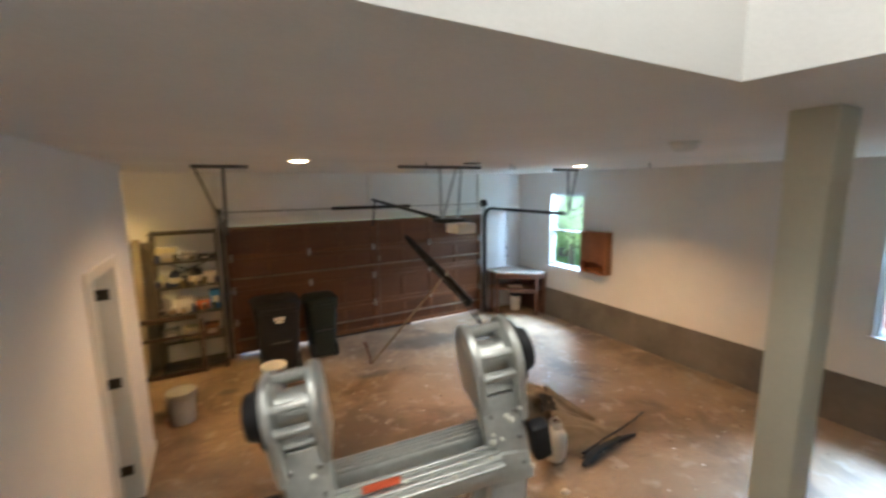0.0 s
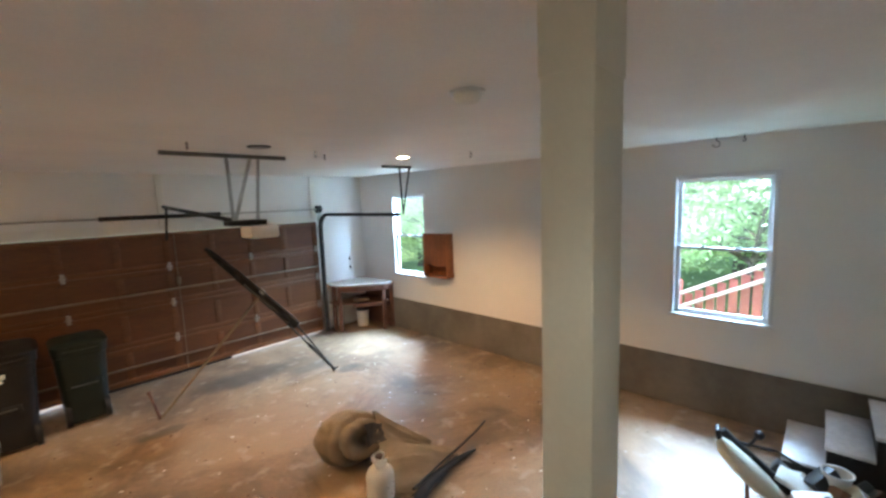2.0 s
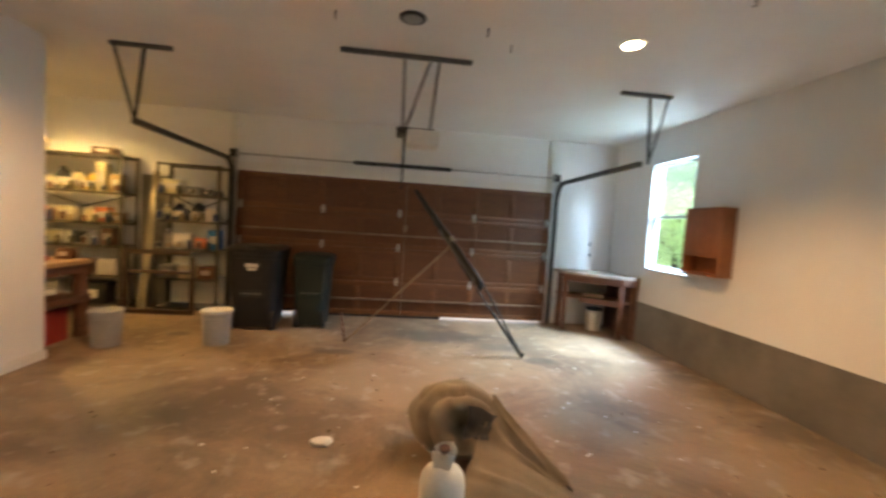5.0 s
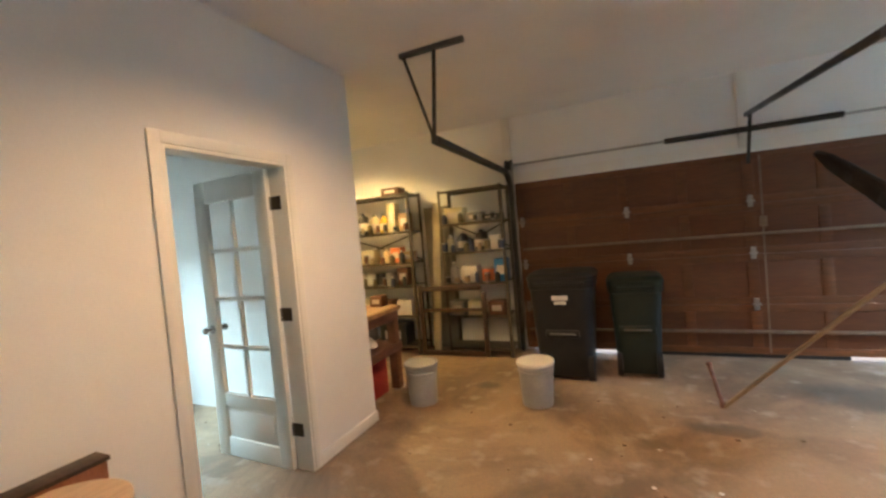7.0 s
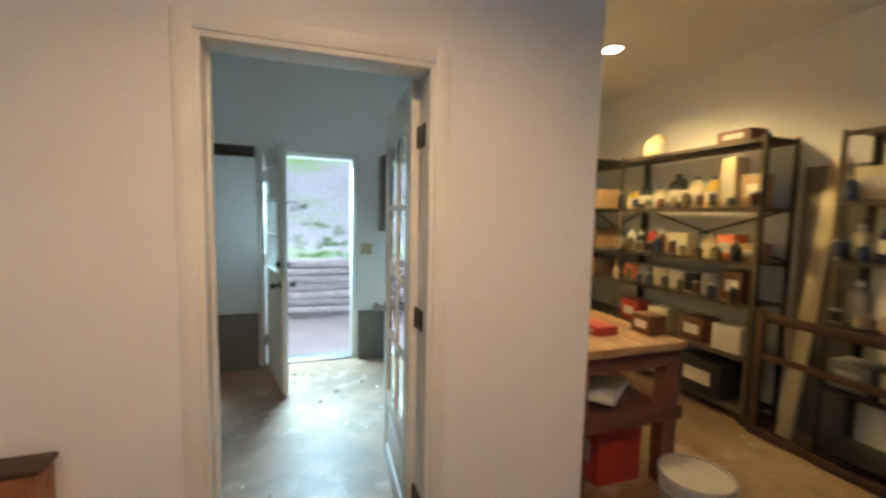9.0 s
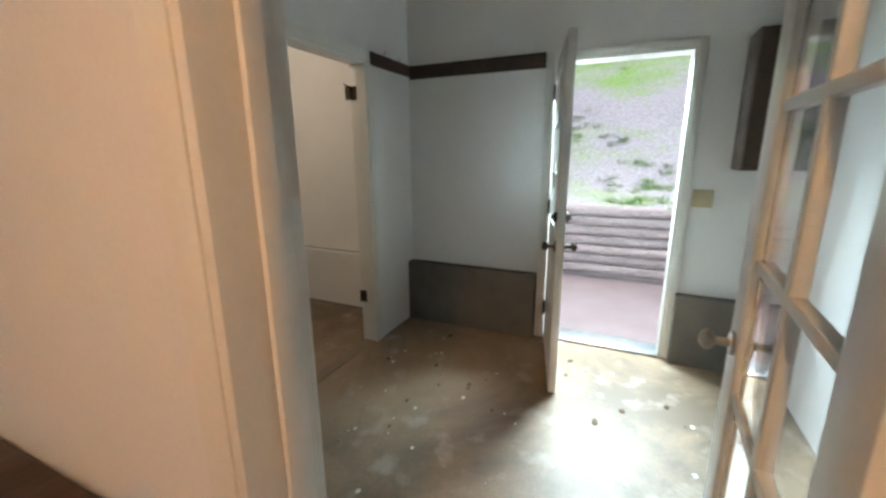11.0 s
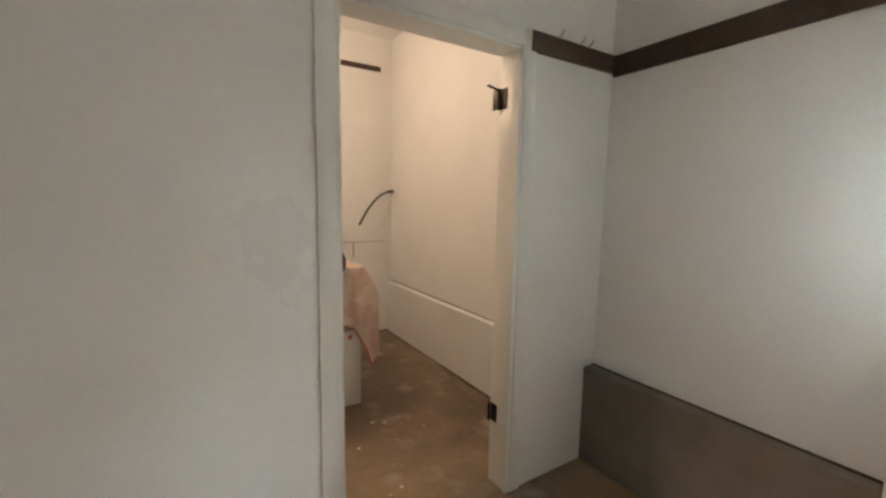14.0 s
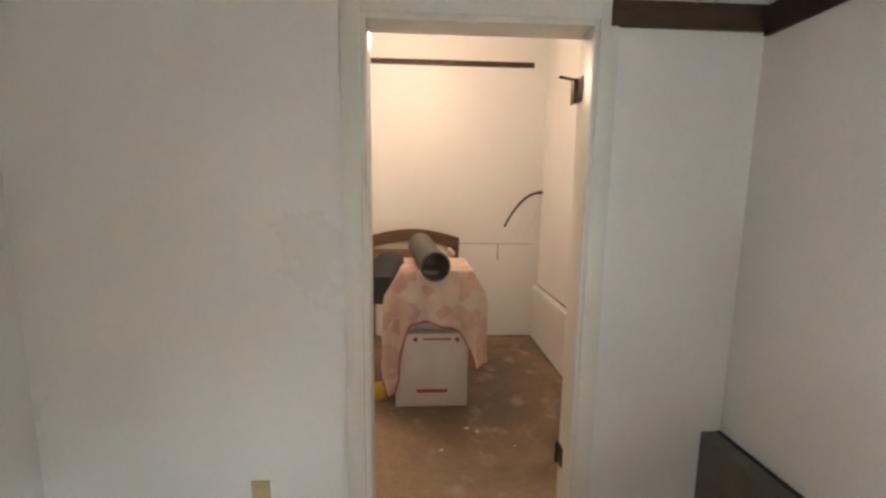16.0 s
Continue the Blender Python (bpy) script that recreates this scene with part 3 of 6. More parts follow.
for i in range(4):
    for j in range(2):
        bm = bmesh.new()
        p0, p1 = xa + (xb - xa) * j / 2 + 0.012, xa + (xb - xa) * (j + 1) / 2 - 0.012
        z0, z1 = za + (zb - za) * i / 4 + 0.012, za + (zb - za) * (i + 1) / 4 - 0.012
        box(bm, (p0, 0.015, z0), (p1, 0.021, z1))
        part("pane", moved(bm, M), GLASS, fd).visible_shadow = False


def knob_pair(bm, m, x, z, t, r=0.027):
    sub = bmesh.new()
    for s in (-1, 1):
        y = t / 2 + s * t / 2
        rod(sub, (x, y, z), (x, y + s * 0.008, z), 0.032, seg=18)
        rod(sub, (x, y, z), (x, y + s * 0.045, z), 0.011)
        bmesh.ops.create_uvsphere(sub, u_segments=14, v_segments=8, radius=r, matrix=Matrix.Translation((x, y + s * 0.058, z)) @ Matrix.Diagonal((1, 0.75, 1, 1)))
    merge(bm, sub, m)


bm = bmesh.new()
knob_pair(bm, M, W - 0.06, 0.95, T)
part("door_knob", bm, STEEL, fd, "brushed metal door knob")


def hinge_plates(parent, places, mat=BRONZE):
    for a, b, p, q in places:
        bm = bmesh.new()
        box(bm, a, b, 0.002)
        rod(bm, p, q, 0.007, seg=10)
        part("hinge", bm, mat, parent, "dark bronze butt hinge")


hinge_plates(fd, [((-0.33, 4.38, z - 0.045), (-0.245, 4.3845, z + 0.045), (-0.338, 4.378, z - 0.045), (-0.338, 4.378, z + 0.045)) for z in (0.28, 1.07, 1.82)])

# back door: half glazed leaf
M = leaf_frame((-2.925, 3.575, 0.012), 13)
bd = thing("door_2", M, "white half-glazed back door, standing open inwards", "door", kind="structure")
W, HT, T = 0.81, 2.03, 0.044
bm = bmesh.new()
xa, xb, za, zb = 0.13, W - 0.13, 0.98, HT - 0.13
for a, b in (((0, 0, 0), (xa, T, HT)), ((xb, 0, 0), (W, T, HT)), ((xa, 0, 0), (xb, T, za)), ((xa, 0, zb), (xb, T, HT))):
    box(bm, a, b, 0.003)
part("leaf", moved(bm, M), TRIM, bd)
for s0, s1 in ((-0.008, 0.004), (T - 0.004, T + 0.008)):
    bm = bmesh.new()
    for a, b in (((xa - 0.03, s0, za - 0.03), (xa + 0.012, s1, zb + 0.03)), ((xb - 0.012, s0, za - 0.03), (xb + 0.03, s1, zb + 0.03)), ((xa, s0, za - 0.03), (xb, s1, za + 0.012)), ((xa, s0, zb - 0.012), (xb, s1, zb + 0.03))):
        box(bm, a, b, 0.003)
    part("glazing_frame", moved(bm, M), TRIM, bd)
for i in (1, 2):
    bm = bmesh.new()
    z, x = za + (zb - za) * i / 3, xa + (xb - xa) * i / 3
    box(bm, (xa, 0.004, z - 0.011), (xb, T - 0.004, z + 0.011), 0.003)
    box(bm, (x - 0.011, 0.005, za), (x + 0.011, T - 0.005, zb), 0.003)
    part("muntin", moved(bm, M), TRIM, bd)
bm = bmesh.new()
box(bm, (xa, T / 2 - 0.003, za), (xb, T / 2 + 0.003, zb))
part("pane", moved(bm, M), GLASS, bd).visible_shadow = False
bm = bmesh.new()
knob_pair(bm, M, W - 0.065, 0.90, T)
part("door_knob", bm, BRONZE, bd, "black door knob")
bm = bmesh.new()
sub = bmesh.new()
for s in (-1, 1):
    y = T / 2 + s * T / 2
    rod(sub, (W - 0.065, y, 1.07), (W - 0.065, y + s * 0.02, 1.07), 0.03, seg=18)
    box(sub, (W - 0.073, min(y + s * 0.02, y + s * 0.035), 1.055), (W - 0.057, max(y + s * 0.02, y + s * 0.035), 1.085), 0.003)
merge(bm, sub, M)
part("deadbolt", bm, BRONZE, bd, "black deadbolt")
hinge_plates(bd, [((-2.93, 3.5705, z - 0.05), (-2.86, 3.575, z + 0.05), (-2.915, 3.572, z - 0.05), (-2.915, 3.572, z + 0.05)) for z in (0.26, 1.05, 1.84)])
structure("threshold", [((-3.12, 3.57, 0.0), (-2.9, 4.39, 0.02))], STEEL, "pale metal door threshold", "trim", 0.004)

# side door above the black steps
sd = thing("door_3", (5.97, -0.13, 0.75), "white side door, closed, above the black steps", "door", kind="structure")
boxpart("leaf", (5.605, -0.145, 0.76), (6.335, -0.105, 2.795), TRIM, sd, 0.003)
for z in (1.09, 1.82, 2.57):
    bm = bmesh.new()
    box(bm, (6.29, -0.104, z - 0.05), (6.345, -0.088, z + 0.05), 0.002)
    rod(bm, (6.338, -0.08, z - 0.055), (6.338, -0.08, z + 0.055), 0.011)
    part("hinge", bm, BRONZE, sd)
bm = bmesh.new()
knob_pair(bm, Matrix.Translation((5.70, -0.145, 0.76)), 0, 0.95, 0.04)
part("door_knob", bm, BRONZE, sd, "black door knob")
bm = bmesh.new()
rod(bm, (5.70, -0.105, 1.85), (5.70, -0.08, 1.85), 0.032, seg=18)
part("deadbolt", bm, BRONZE, sd)
bm = bmesh.new()
box(bm, (5.68, -0.105, 1.98), (5.72, -0.092, 2.03), 0.003)
rod(bm, (5.70, -0.092, 1.99), (5.70, -0.07, 1.90), 0.006)
part("latch", bm, BRONZE, sd)

# baseboard on the wall end and closet hinge leaves
structure("baseboard", [((-0.2, 4.465, 0), (-0.187, 5.172, 0.085)), ((-0.32, 5.16, 0), (-0.2, 5.172, 0.085)), ((-0.2, 0.9, 0), (-0.187, 3.575, 0.085))], TRIM, "white painted baseboard", "trim", 0.003)


# ---------- ceiling fixtures ----------
for x, y, z, lit in CANS:
    c = thing("recessed_light", (x, y, z), "round recessed ceiling light, " + ("glowing warm" if lit else "switched off"), "light", "recessed ceiling lights")
    bm = bmesh.new()
    lathe(bm, (x, y, z - 0.012), [(0.070, 0.0), (0.092, 0.002), (0.095, 0.012), (0.07, 0.0125)], 28)
    part("trim_ring", bm, TRIM if lit else DARKSTEEL, c)
    bm = bmesh.new()
    lathe(bm, (x, y, z - 0.017), [(0.066, 0.0), (0.069, 0.004)], 28)
    part("lamp_face", bm, LAMP_ON if lit else GREYPLASTIC, c)
sm = thing("smoke_detector", (3.0, 1.79, H), "white round smoke detector on the ceiling", "smoke detector")
bm = bmesh.new()
lathe(bm, (3.0, 1.79, H - 0.016), [(0.08, 0.0), (0.085, 0.004), (0.085, 0.016)], 28)
part("base", bm, WHITEPLASTIC, sm)
bm = bmesh.new()
lathe(bm, (3.0, 1.79, H - 0.055), [(0.035, 0.0), (0.05, 0.004), (0.068, 0.022), (0.07, 0.039)], 28)
part("cover", bm, WHITEPLASTIC, sm)
for x, y, r in ((6.27, 1.34, 0.030), (6.29, 1.12, 0.012), (4.92, 3.33, 0.014), (3.52, 4.08, 0.014), (2.45, 4.08, 0.012), (3.75, 4.3, 0.012)):
    bm = bmesh.new()
    rod(bm, (x, y, H), (x, y, H - 0.03), 0.006, seg=8)
    for i in range(9):
        a0, a1 = math.pi * (0.5 + i * 0.17), math.pi * (0.5 + (i + 1) * 0.17)
        rod(bm, (x, y + r * math.cos(a0), H - 0.03 - r + r * math.sin(a0)), (x, y + r * math.cos(a1), H - 0.03 - r + r * math.sin(a1)), 0.004, seg=6)
    whole("ceiling_hook", bm, DARKSTEEL, "small dark metal hook screwed into the ceiling", "hook", "ceiling hooks")


def wall_plate(name, a, b, mat, label, category, slots, slot_mat):
    t = thing(name, [(p + q) / 2 for p, q in zip(a, b)], label, category)
    boxpart("plate", a, b, mat, t, 0.003)
    for p, q in slots:
        boxpart("socket", p, q, slot_mat, t, 0.002)


ALMOND = material("almond_plastic", (0.50, 0.42, 0.25), 0.4, 0, 60, 0.04, 6, 0.08, 0.03)
wall_plate("outlet", (6.372, 2.55, 0.90), (6.380, 2.61, 1.01), BRONZE, "uncovered dark electrical outlet box in the wall", "outlet", [((6.366, 2.562, 0.915), (6.373, 2.598, 0.95)), ((6.366, 2.562, 0.96), (6.373, 2.598, 0.995))], BLACKPLASTIC)
wall_plate("outlet", (-1.148, 2.400, 0.24), (-1.078, 2.406, 0.355), ALMOND, "almond plastic outlet plate low on the wall", "outlet", [((-1.13, 2.405, 0.305), (-1.096, 2.409, 0.335)), ((-1.13, 2.405, 0.26), (-1.096, 2.409, 0.29))], ALMOND)
wall_plate("light_switch", (-2.930, 4.475, 1.085), (-2.924, 4.59, 1.20), ALMOND, "almond double light switch plate by the back door", "switch", [((-2.925, 4.50, 1.13), (-2.918, 4.512, 1.155)), ((-2.925, 4.552, 1.13), (-2.918, 4.564, 1.155))], ALMOND)
wall_plate("light_switch", (5.245, -0.09, 1.94), (5.315, -0.084, 2.055), WHITEPLASTIC, "white light switch plate beside the side door", "switch", [((5.275, -0.085, 1.985), (5.287, -0.077, 2.01))], WHITEPLASTIC)
for x, z in ((6.02, 1.30), (6.03, 1.12)):
    bm = bmesh.new()
    box(bm, (x - 0.012, 7.355, z - 0.03), (x + 0.012, 7.37, z + 0.03), 0.003)
    whole("wall_bracket", bm, DARKSTEEL, "small dark bracket on the white wall", "bracket", "brackets over the bench")

# ---------- wall cabinet by the window ----------
cab = thing("wall_cabinet", (6.3, 5.19, 1.1), "orange-brown wooden wall cabinet with an open lower slot", "cabinet")
ya, yb, za, zb, xf = 4.93, 5.47, 1.095, 1.825, 6.215
for nm, a, b in (("side_panel", (xf, ya, za), (6.38, ya + 0.02, zb)), ("side_panel", (xf, yb - 0.02, za), (6.38, yb, zb)), ("top_panel", (xf, ya + 0.02, zb - 0.02), (6.38, yb - 0.02, zb)), ("bottom_panel", (xf, ya + 0.02, za), (6.38, yb - 0.02, za + 0.02)),
                 ("front_panel", (xf + 0.012, ya + 0.02, za + 0.2), (xf + 0.03, yb - 0.02, zb - 0.02)), ("back_panel", (6.365, ya + 0.02, za + 0.02), (6.378, yb - 0.02, zb - 0.02))):
    boxpart(nm, a, b, CABWOOD, cab, 0.003)

# ---------- corner bench ----------
bench = thing("corner_bench", (5.95, 6.95, 0), "rough brown wooden corner bench with a dusty top", "bench")
DUSTY = material("dusty_board", (0.42, 0.37, 0.32), 0.75, 0, 30, 0.12, 3, 0.3, 0.15)


def slab(bm, pts, z0, z1):
    lo = [bm.verts.new((x, y, z0)) for x, y in pts]
    hi = [bm.verts.new((x, y, z1)) for x, y in pts]
    n = len(pts)
    bm.faces.new(lo[::-1])
    bm.faces.new(hi)
    for i in range(n):
        bm.faces.new((lo[i], lo[(i + 1) % n], hi[(i + 1) % n], hi[i]))


RUST = material("red_brown_stain_wood", (0.16, 0.075, 0.05), 0.6, 0, 14, 0.25, 2, 0.3, 0.15, (6, 1, 6), 0.1)
bm = bmesh.new()
slab(bm, [(5.46, 7.36), (5.46, 6.98), (5.62, 6.80), (6.10, 6.45), (6.35, 6.45), (6.35, 7.36)], 0.85, 0.885)
part("benchtop", bm, DUSTY, bench, "pale dusty benchtop")
bm = bmesh.new()
for p, q in (((5.48, 7.0), (5.64, 6.82)), ((5.64, 6.82), (6.11, 6.47)), ((6.11, 6.47), (6.34, 6.465))):
    beam(bm, (*p, 0.80), (*q, 0.80), 0.025, 0.10, 0.003)
part("apron", bm, RUST, bench)
bm = bmesh.new()
slab(bm, [(5.50, 7.34), (5.50, 7.02), (5.66, 6.85), (6.13, 6.51), (6.34, 6.51), (6.34, 7.34)], 0.50, 0.525)
beam(bm, (5.66, 6.83, 0.49), (6.12, 6.49, 0.49), 0.025, 0.07, 0.003)
part("lower_shelf", bm, RUST, bench)
for x, y in ((5.50, 7.17), (5.52, 7.01), (6.13, 6.50), (6.31, 6.52)):
    boxpart("leg", (x - 0.03, y - 0.03, 0), (x + 0.03, y + 0.03, 0.85), RUST, bench, 0.004)
bm = bmesh.new()
box(bm, (6.33, 6.47, 0.0), (6.35, 7.3, 0.80))
part("end_panel", bm, RUST, bench)
bm = bmesh.new()
beam(bm, (5.8, 7.0, 0.55), (6.05, 6.85, 0.55), 0.12, 0.05, 0.01)
whole("scrap_wood", bm, DUSTY, "pale block of scrap wood on the lower shelf", "wood")


def bucket(at, r, h, mat, label, lid=None, bail=True):
    b = thing("bucket", at, label, "bucket", "buckets")
    bm = bmesh.new()
    prof = [(r * 0.86, 0.0), (r * 0.87, 0.01), (r * 0.97, h * 0.78), (r * 1.03, h * 0.79), (r * 1.03, h * 0.81), (r * 0.98, h * 0.82), (r * 0.985, h * 0.87), (r * 1.03, h * 0.88), (r * 1.03, h * 0.9), (r, h * 0.91), (r, h - 0.012), (r * 1.05, h - 0.01), (r * 1.05, h)]
    if lid is None:
        prof += [(r * 0.97, h), (r * 0.93, h * 0.6), (r * 0.84, 0.012)]
    lathe(bm, at, prof, 32)
    part("pail", bm, mat, b)
    if lid:
        bm = bmesh.new()
        lathe(bm, (at[0], at[1], at[2] + h), [(r * 1.07, -0.02), (r * 1.08, 0.0), (r * 1.05, 0.008), (r * 0.97, 0.008), (r * 0.96, 0.002), (r * 0.2, 0.003)], 32)
        part("lid", bm, lid, b)
    if bail:
        bm = bmesh.new()
        pts = [(at[0] + r * 1.04 * math.cos(a), at[1] + 0.3 * r * math.sin(a) - r * 0.55 * math.sin(a), at[2] + h * 0.84 - 0.55 * r * math.sin(a)) for a in [math.pi * i / 12 for i in range(13)]]
        for p, q in zip(pts, pts[1:]):
            rod(bm, p, q, 0.003, seg=6)
        part("bail_handle", bm, STEEL, b)
    return b


bucket((0.03, 5.60, 0), 0.145, 0.365, GREYPLASTIC, "grey plastic bucket with a lid beside the workbench", GREYPLASTIC)
bucket((1.04, 5.78, 0), 0.150, 0.37, GREYPLASTIC, "grey plastic bucket with a white lid before the black bin", WHITEPLASTIC)
bucket((6.02, 7.03, 0), 0.12, 0.33, WHITEPLASTIC, "white plastic pail under the corner bench", BLACKPLASTIC)


# ---------- wheeled refuse bins ----------
def refuse_bin(x0, x1, y0, y1, h, mat, label, plate):
    b = thing("refuse_bin", ((x0 + x1) / 2, (y0 + y1) / 2, 0), label, "refuse bin", "wheeled refuse bins")
    bm = bmesh.new()
    cx, cy = (x0 + x1) / 2, (y0 + y1) / 2
    rings = []
    for z, s in ((0.03, 0.80), (0.10, 0.83), (0.5, 0.91), (h - 0.16, 0.98), (h - 0.15, 1.03), (h - 0.07, 1.04)):
        ring = []
        for i in range(32):
            a = 2 * math.pi * i / 32
            c, sn = math.cos(a), math.sin(a)
            px = (abs(c) ** 0.35) * (1 if c >= 0 else -1)
            py = (abs(sn) ** 0.35) * (1 if sn >= 0 else -1)
            ring.append(bm.verts.new((cx + px * s * (x1 - x0) / 2, cy + py * s * (y1 - y0) / 2, z)))
        rings.append(ring)
    for lo, hi in zip(rings, rings[1:]):
        for i in range(32):
            bm.faces.new((lo[i], lo[(i + 1) % 32], hi[(i + 1) % 32], hi[i]))
    bm.faces.new(rings[0][::-1])
    bm.faces.new(rings[-1])
    part("body", bm, mat, b)
    bm = bmesh.new()
    rings = []
    for z, s in ((h - 0.068, 1.07), (h - 0.04, 1.08), (h - 0.01, 0.98), (h, 0.8)):
        ring = []
        for i in range(32):
            a = 2 * math.pi * i / 32
            c, sn = math.cos(a), math.sin(a)
            ring.append(bm.verts.new((cx + (abs(c) ** 0.4) * math.copysign(1, c) * s * (x1 - x0) / 2, cy + (abs(sn) ** 0.4) * math.copysign(1, sn) * s * (y1 - y0) / 2, z)))
        rings.append(ring)
    for lo, hi in zip(rings, rings[1:]):
        for i in range(32):
            bm.faces.new((lo[i], lo[(i + 1) % 32], hi[(i + 1) % 32], hi[i]))
    bm.faces.new(rings[0][::-1])
    bm.faces.new(rings[-1])
    part("lid", bm, mat, b)
    bm = bmesh.new()
    rod(bm, (x0 + 0.08, y0 - 0.02, h - 0.10), (x1 - 0.08, y0 - 0.02, h - 0.10), 0.014)
    for x in (x0 + 0.1, x1 - 0.1):
        beam(bm, (x, y0 - 0.02, h - 0.10), (x, y0 + 0.03, h - 0.10), 0.03, 0.03)
    part("handle", bm, mat, b)
    for x in (x0 + 0.04, x1 - 0.09):
        bm = bmesh.new()
        rod(bm, (x, y0 + 0.09, 0.12), (x + 0.05, y0 + 0.09, 0.12), 0.12, seg=24)
        w = part("wheel", bm, BLACKPLASTIC, b)
        bm = bmesh.new()
        rod(bm, (x - 0.003, y0 + 0.09, 0.12), (x + 0.053, y0 + 0.09, 0.12), 0.05, seg=16)
        part("hub", bm, mat, w)
    bm = bmesh.new()
    box(bm, (cx - 0.16, y0 + 0.02, 0.42), (cx + 0.16, y0 + 0.055, 0.50), 0.012)
    part("grip_bar", bm, mat, b)
    bm = bmesh.new()
    rod(bm, (cx - 0.12, y0 + 0.012, 0.46), (cx + 0.12, y0 + 0.012, 0.46), 0.010)
    part("metal_bar", bm, DULLSTEEL, b, "dull metal lift bar")
    if plate:
        bm = bmesh.new()
        box(bm, (cx - 0.075, y0 - 0.001, h - 0.26), (cx + 0.075, y0 + 0.02, h - 0.215), 0.004)
        box(bm, (cx - 0.055, y0 - 0.001, h - 0.30), (cx + 0.055, y0 + 0.02, h - 0.27), 0.004)
        part("badge", bm, WHITEPLASTIC, b, "pale raised maker's badge")


refuse_bin(0.895, 1.515, 6.30, 6.92, 1.05, BLACKPLASTIC, "black plastic wheeled refuse bin by the garage door", True)
refuse_bin(1.63, 2.10, 6.50, 7.03, 0.965, GREENPLASTIC, "dark green plastic wheeled refuse bin by the garage door", False)

# ---------- half-folded ironing board ----------
board = thing("ironing_board", (3.5, 5.8, 0), "half-folded ironing board with a dark cover, tipped on its legs", "ironing board")
FOOT, KNOT, TIP, LEFT = Vector((4.455, 5.59, 0.012)), Vector((3.60, 5.80, 1.235)), Vector((3.14, 6.25, 1.87)), Vector((2.41, 5.95, 0.012))
HEEL = KNOT + (KNOT - TIP).normalized() * 0.60
d = (TIP - HEEL).normalized()
across = (Vector((-0.22, 1.0, 0.2)) - d * d.dot(Vector((-0.22, 1.0, 0.2)))).normalized()
face = across.cross(d).normalized()
TANENAMEL = material("tan_enamel", (0.24, 0.17, 0.10), 0.5, 0, 40, 0.12, 4, 0.25, 0.05)
COVER = material("scorched_dark_cover", (0.022, 0.019, 0.017), 0.85, 0, 60, 0.35, 6, 0.5, 0.3)


def board_outline(length):
    """Half widths along an ironing board, from the square heel to the rounded tip."""
    rows = []
    for k in range(15):
        f = k / 14
        w = 0.17 if f < 0.45 else 0.17 - 0.10 * ((f - 0.45) / 0.55) ** 1.4
        if f > 0.93:
            w *= max(0.25, 1 - ((f - 0.93) / 0.07) ** 2 * 0.75)
        if f < 0.05:
            w *= 0.9 + 2 * f
        rows.append((f * length, w))
    return rows


bm = bmesh.new()
rings = []
for k, (u, w) in enumerate(board_outline((TIP - HEEL).length)):
    puff = 0.020 + 0.006 * noise.noise(Vector((u * 9, 0.3, 2.0)))
    c = HEEL + d * u
    rings.append([bm.verts.new(c + across * a * w + face * b * puff) for a, b in ((-1, -0.6), (-1.03, 0.3), (-0.9, 1), (0, 1.15), (0.9, 1), (1.03, 0.3), (1, -0.6), (0, -0.7))])
for lo, hi in zip(rings, rings[1:]):
    for i in range(8):
        bm.faces.new((lo[i], lo[(i + 1) % 8], hi[(i + 1) % 8], hi[i]))
bm.faces.new(rings[0][::-1])
bm.faces.new(rings[-1])
part("padded_top", bm, COVER, board, "dark scorched fabric cover")
for f0, f1 in ((0.10, 0.17), (0.36, 0.40), (0.62, 0.67), (0.80, 0.83)):
    ln = (TIP - HEEL).length
    bm = bmesh.new()
    beam(bm, HEEL + d * ln * f0 - face * 0.022, HEEL + d * ln * f1 - face * 0.022, 0.25 - 0.16 * f0, 0.012, 0.003, face)
    part("cover_hem", bm, DARKCLOTH, board)
bm = bmesh.new()
beam(bm, HEEL + d * 0.1 - face * 0.035, HEEL + d * 0.85 - face * 0.035, 0.03, 0.025, 0.003, face)
part("slide_rail", bm, DULLSTEEL, board, "dull steel rail under the board")
for off in (-0.07, 0.07):
    top = KNOT - d * (0.30 + off) + across * off * 1.4 + face * off
    foot = FOOT + across * off * 0.5
    foot.z = 0.012
    bm = bmesh.new()
    rod(bm, top, top.lerp(foot, 0.55), 0.011)
    rod(bm, top.lerp(foot, 0.55), foot, 0.011 if off > 0 else 0.02)
    part("leg_tube", bm, DARKSTEEL, board, "dark steel leg tube")
bm = bmesh.new()
rod(bm, FOOT - across * 0.16, FOOT + across * 0.10, 0.013)
part("foot_bar", bm, BLACKPLASTIC, board)
bm = bmesh.new()
beam(bm, KNOT - face * 0.03, LEFT, 0.036, 0.022, 0.004)
part("flat_leg", bm, TANENAMEL, board, "flat tan steel leg")
bm = bmesh.new()
rod(bm, LEFT, LEFT + Vector((-0.07, 0.06, 0.33)), 0.014)
for f in (0.0, 0.9):
    rod(bm, LEFT + Vector((-0.07, 0.06, 0.33)) * f, LEFT + Vector((-0.07, 0.06, 0.33)) * (f + 0.1) , 0.021)
part("upturned_foot", bm, RUST, board, "rusty upturned foot bar with end caps")
bm = bmesh.new()
rod(bm, KNOT - across * 0.17, KNOT + across * 0.10, 0.016)
beam(bm, KNOT - d * 0.035 - across * 0.165, KNOT + d * 0.035 - across * 0.165, 0.012, 0.05, 0.003, face)
part("pivot_bar", bm, STEEL, board, "bright pivot bar")


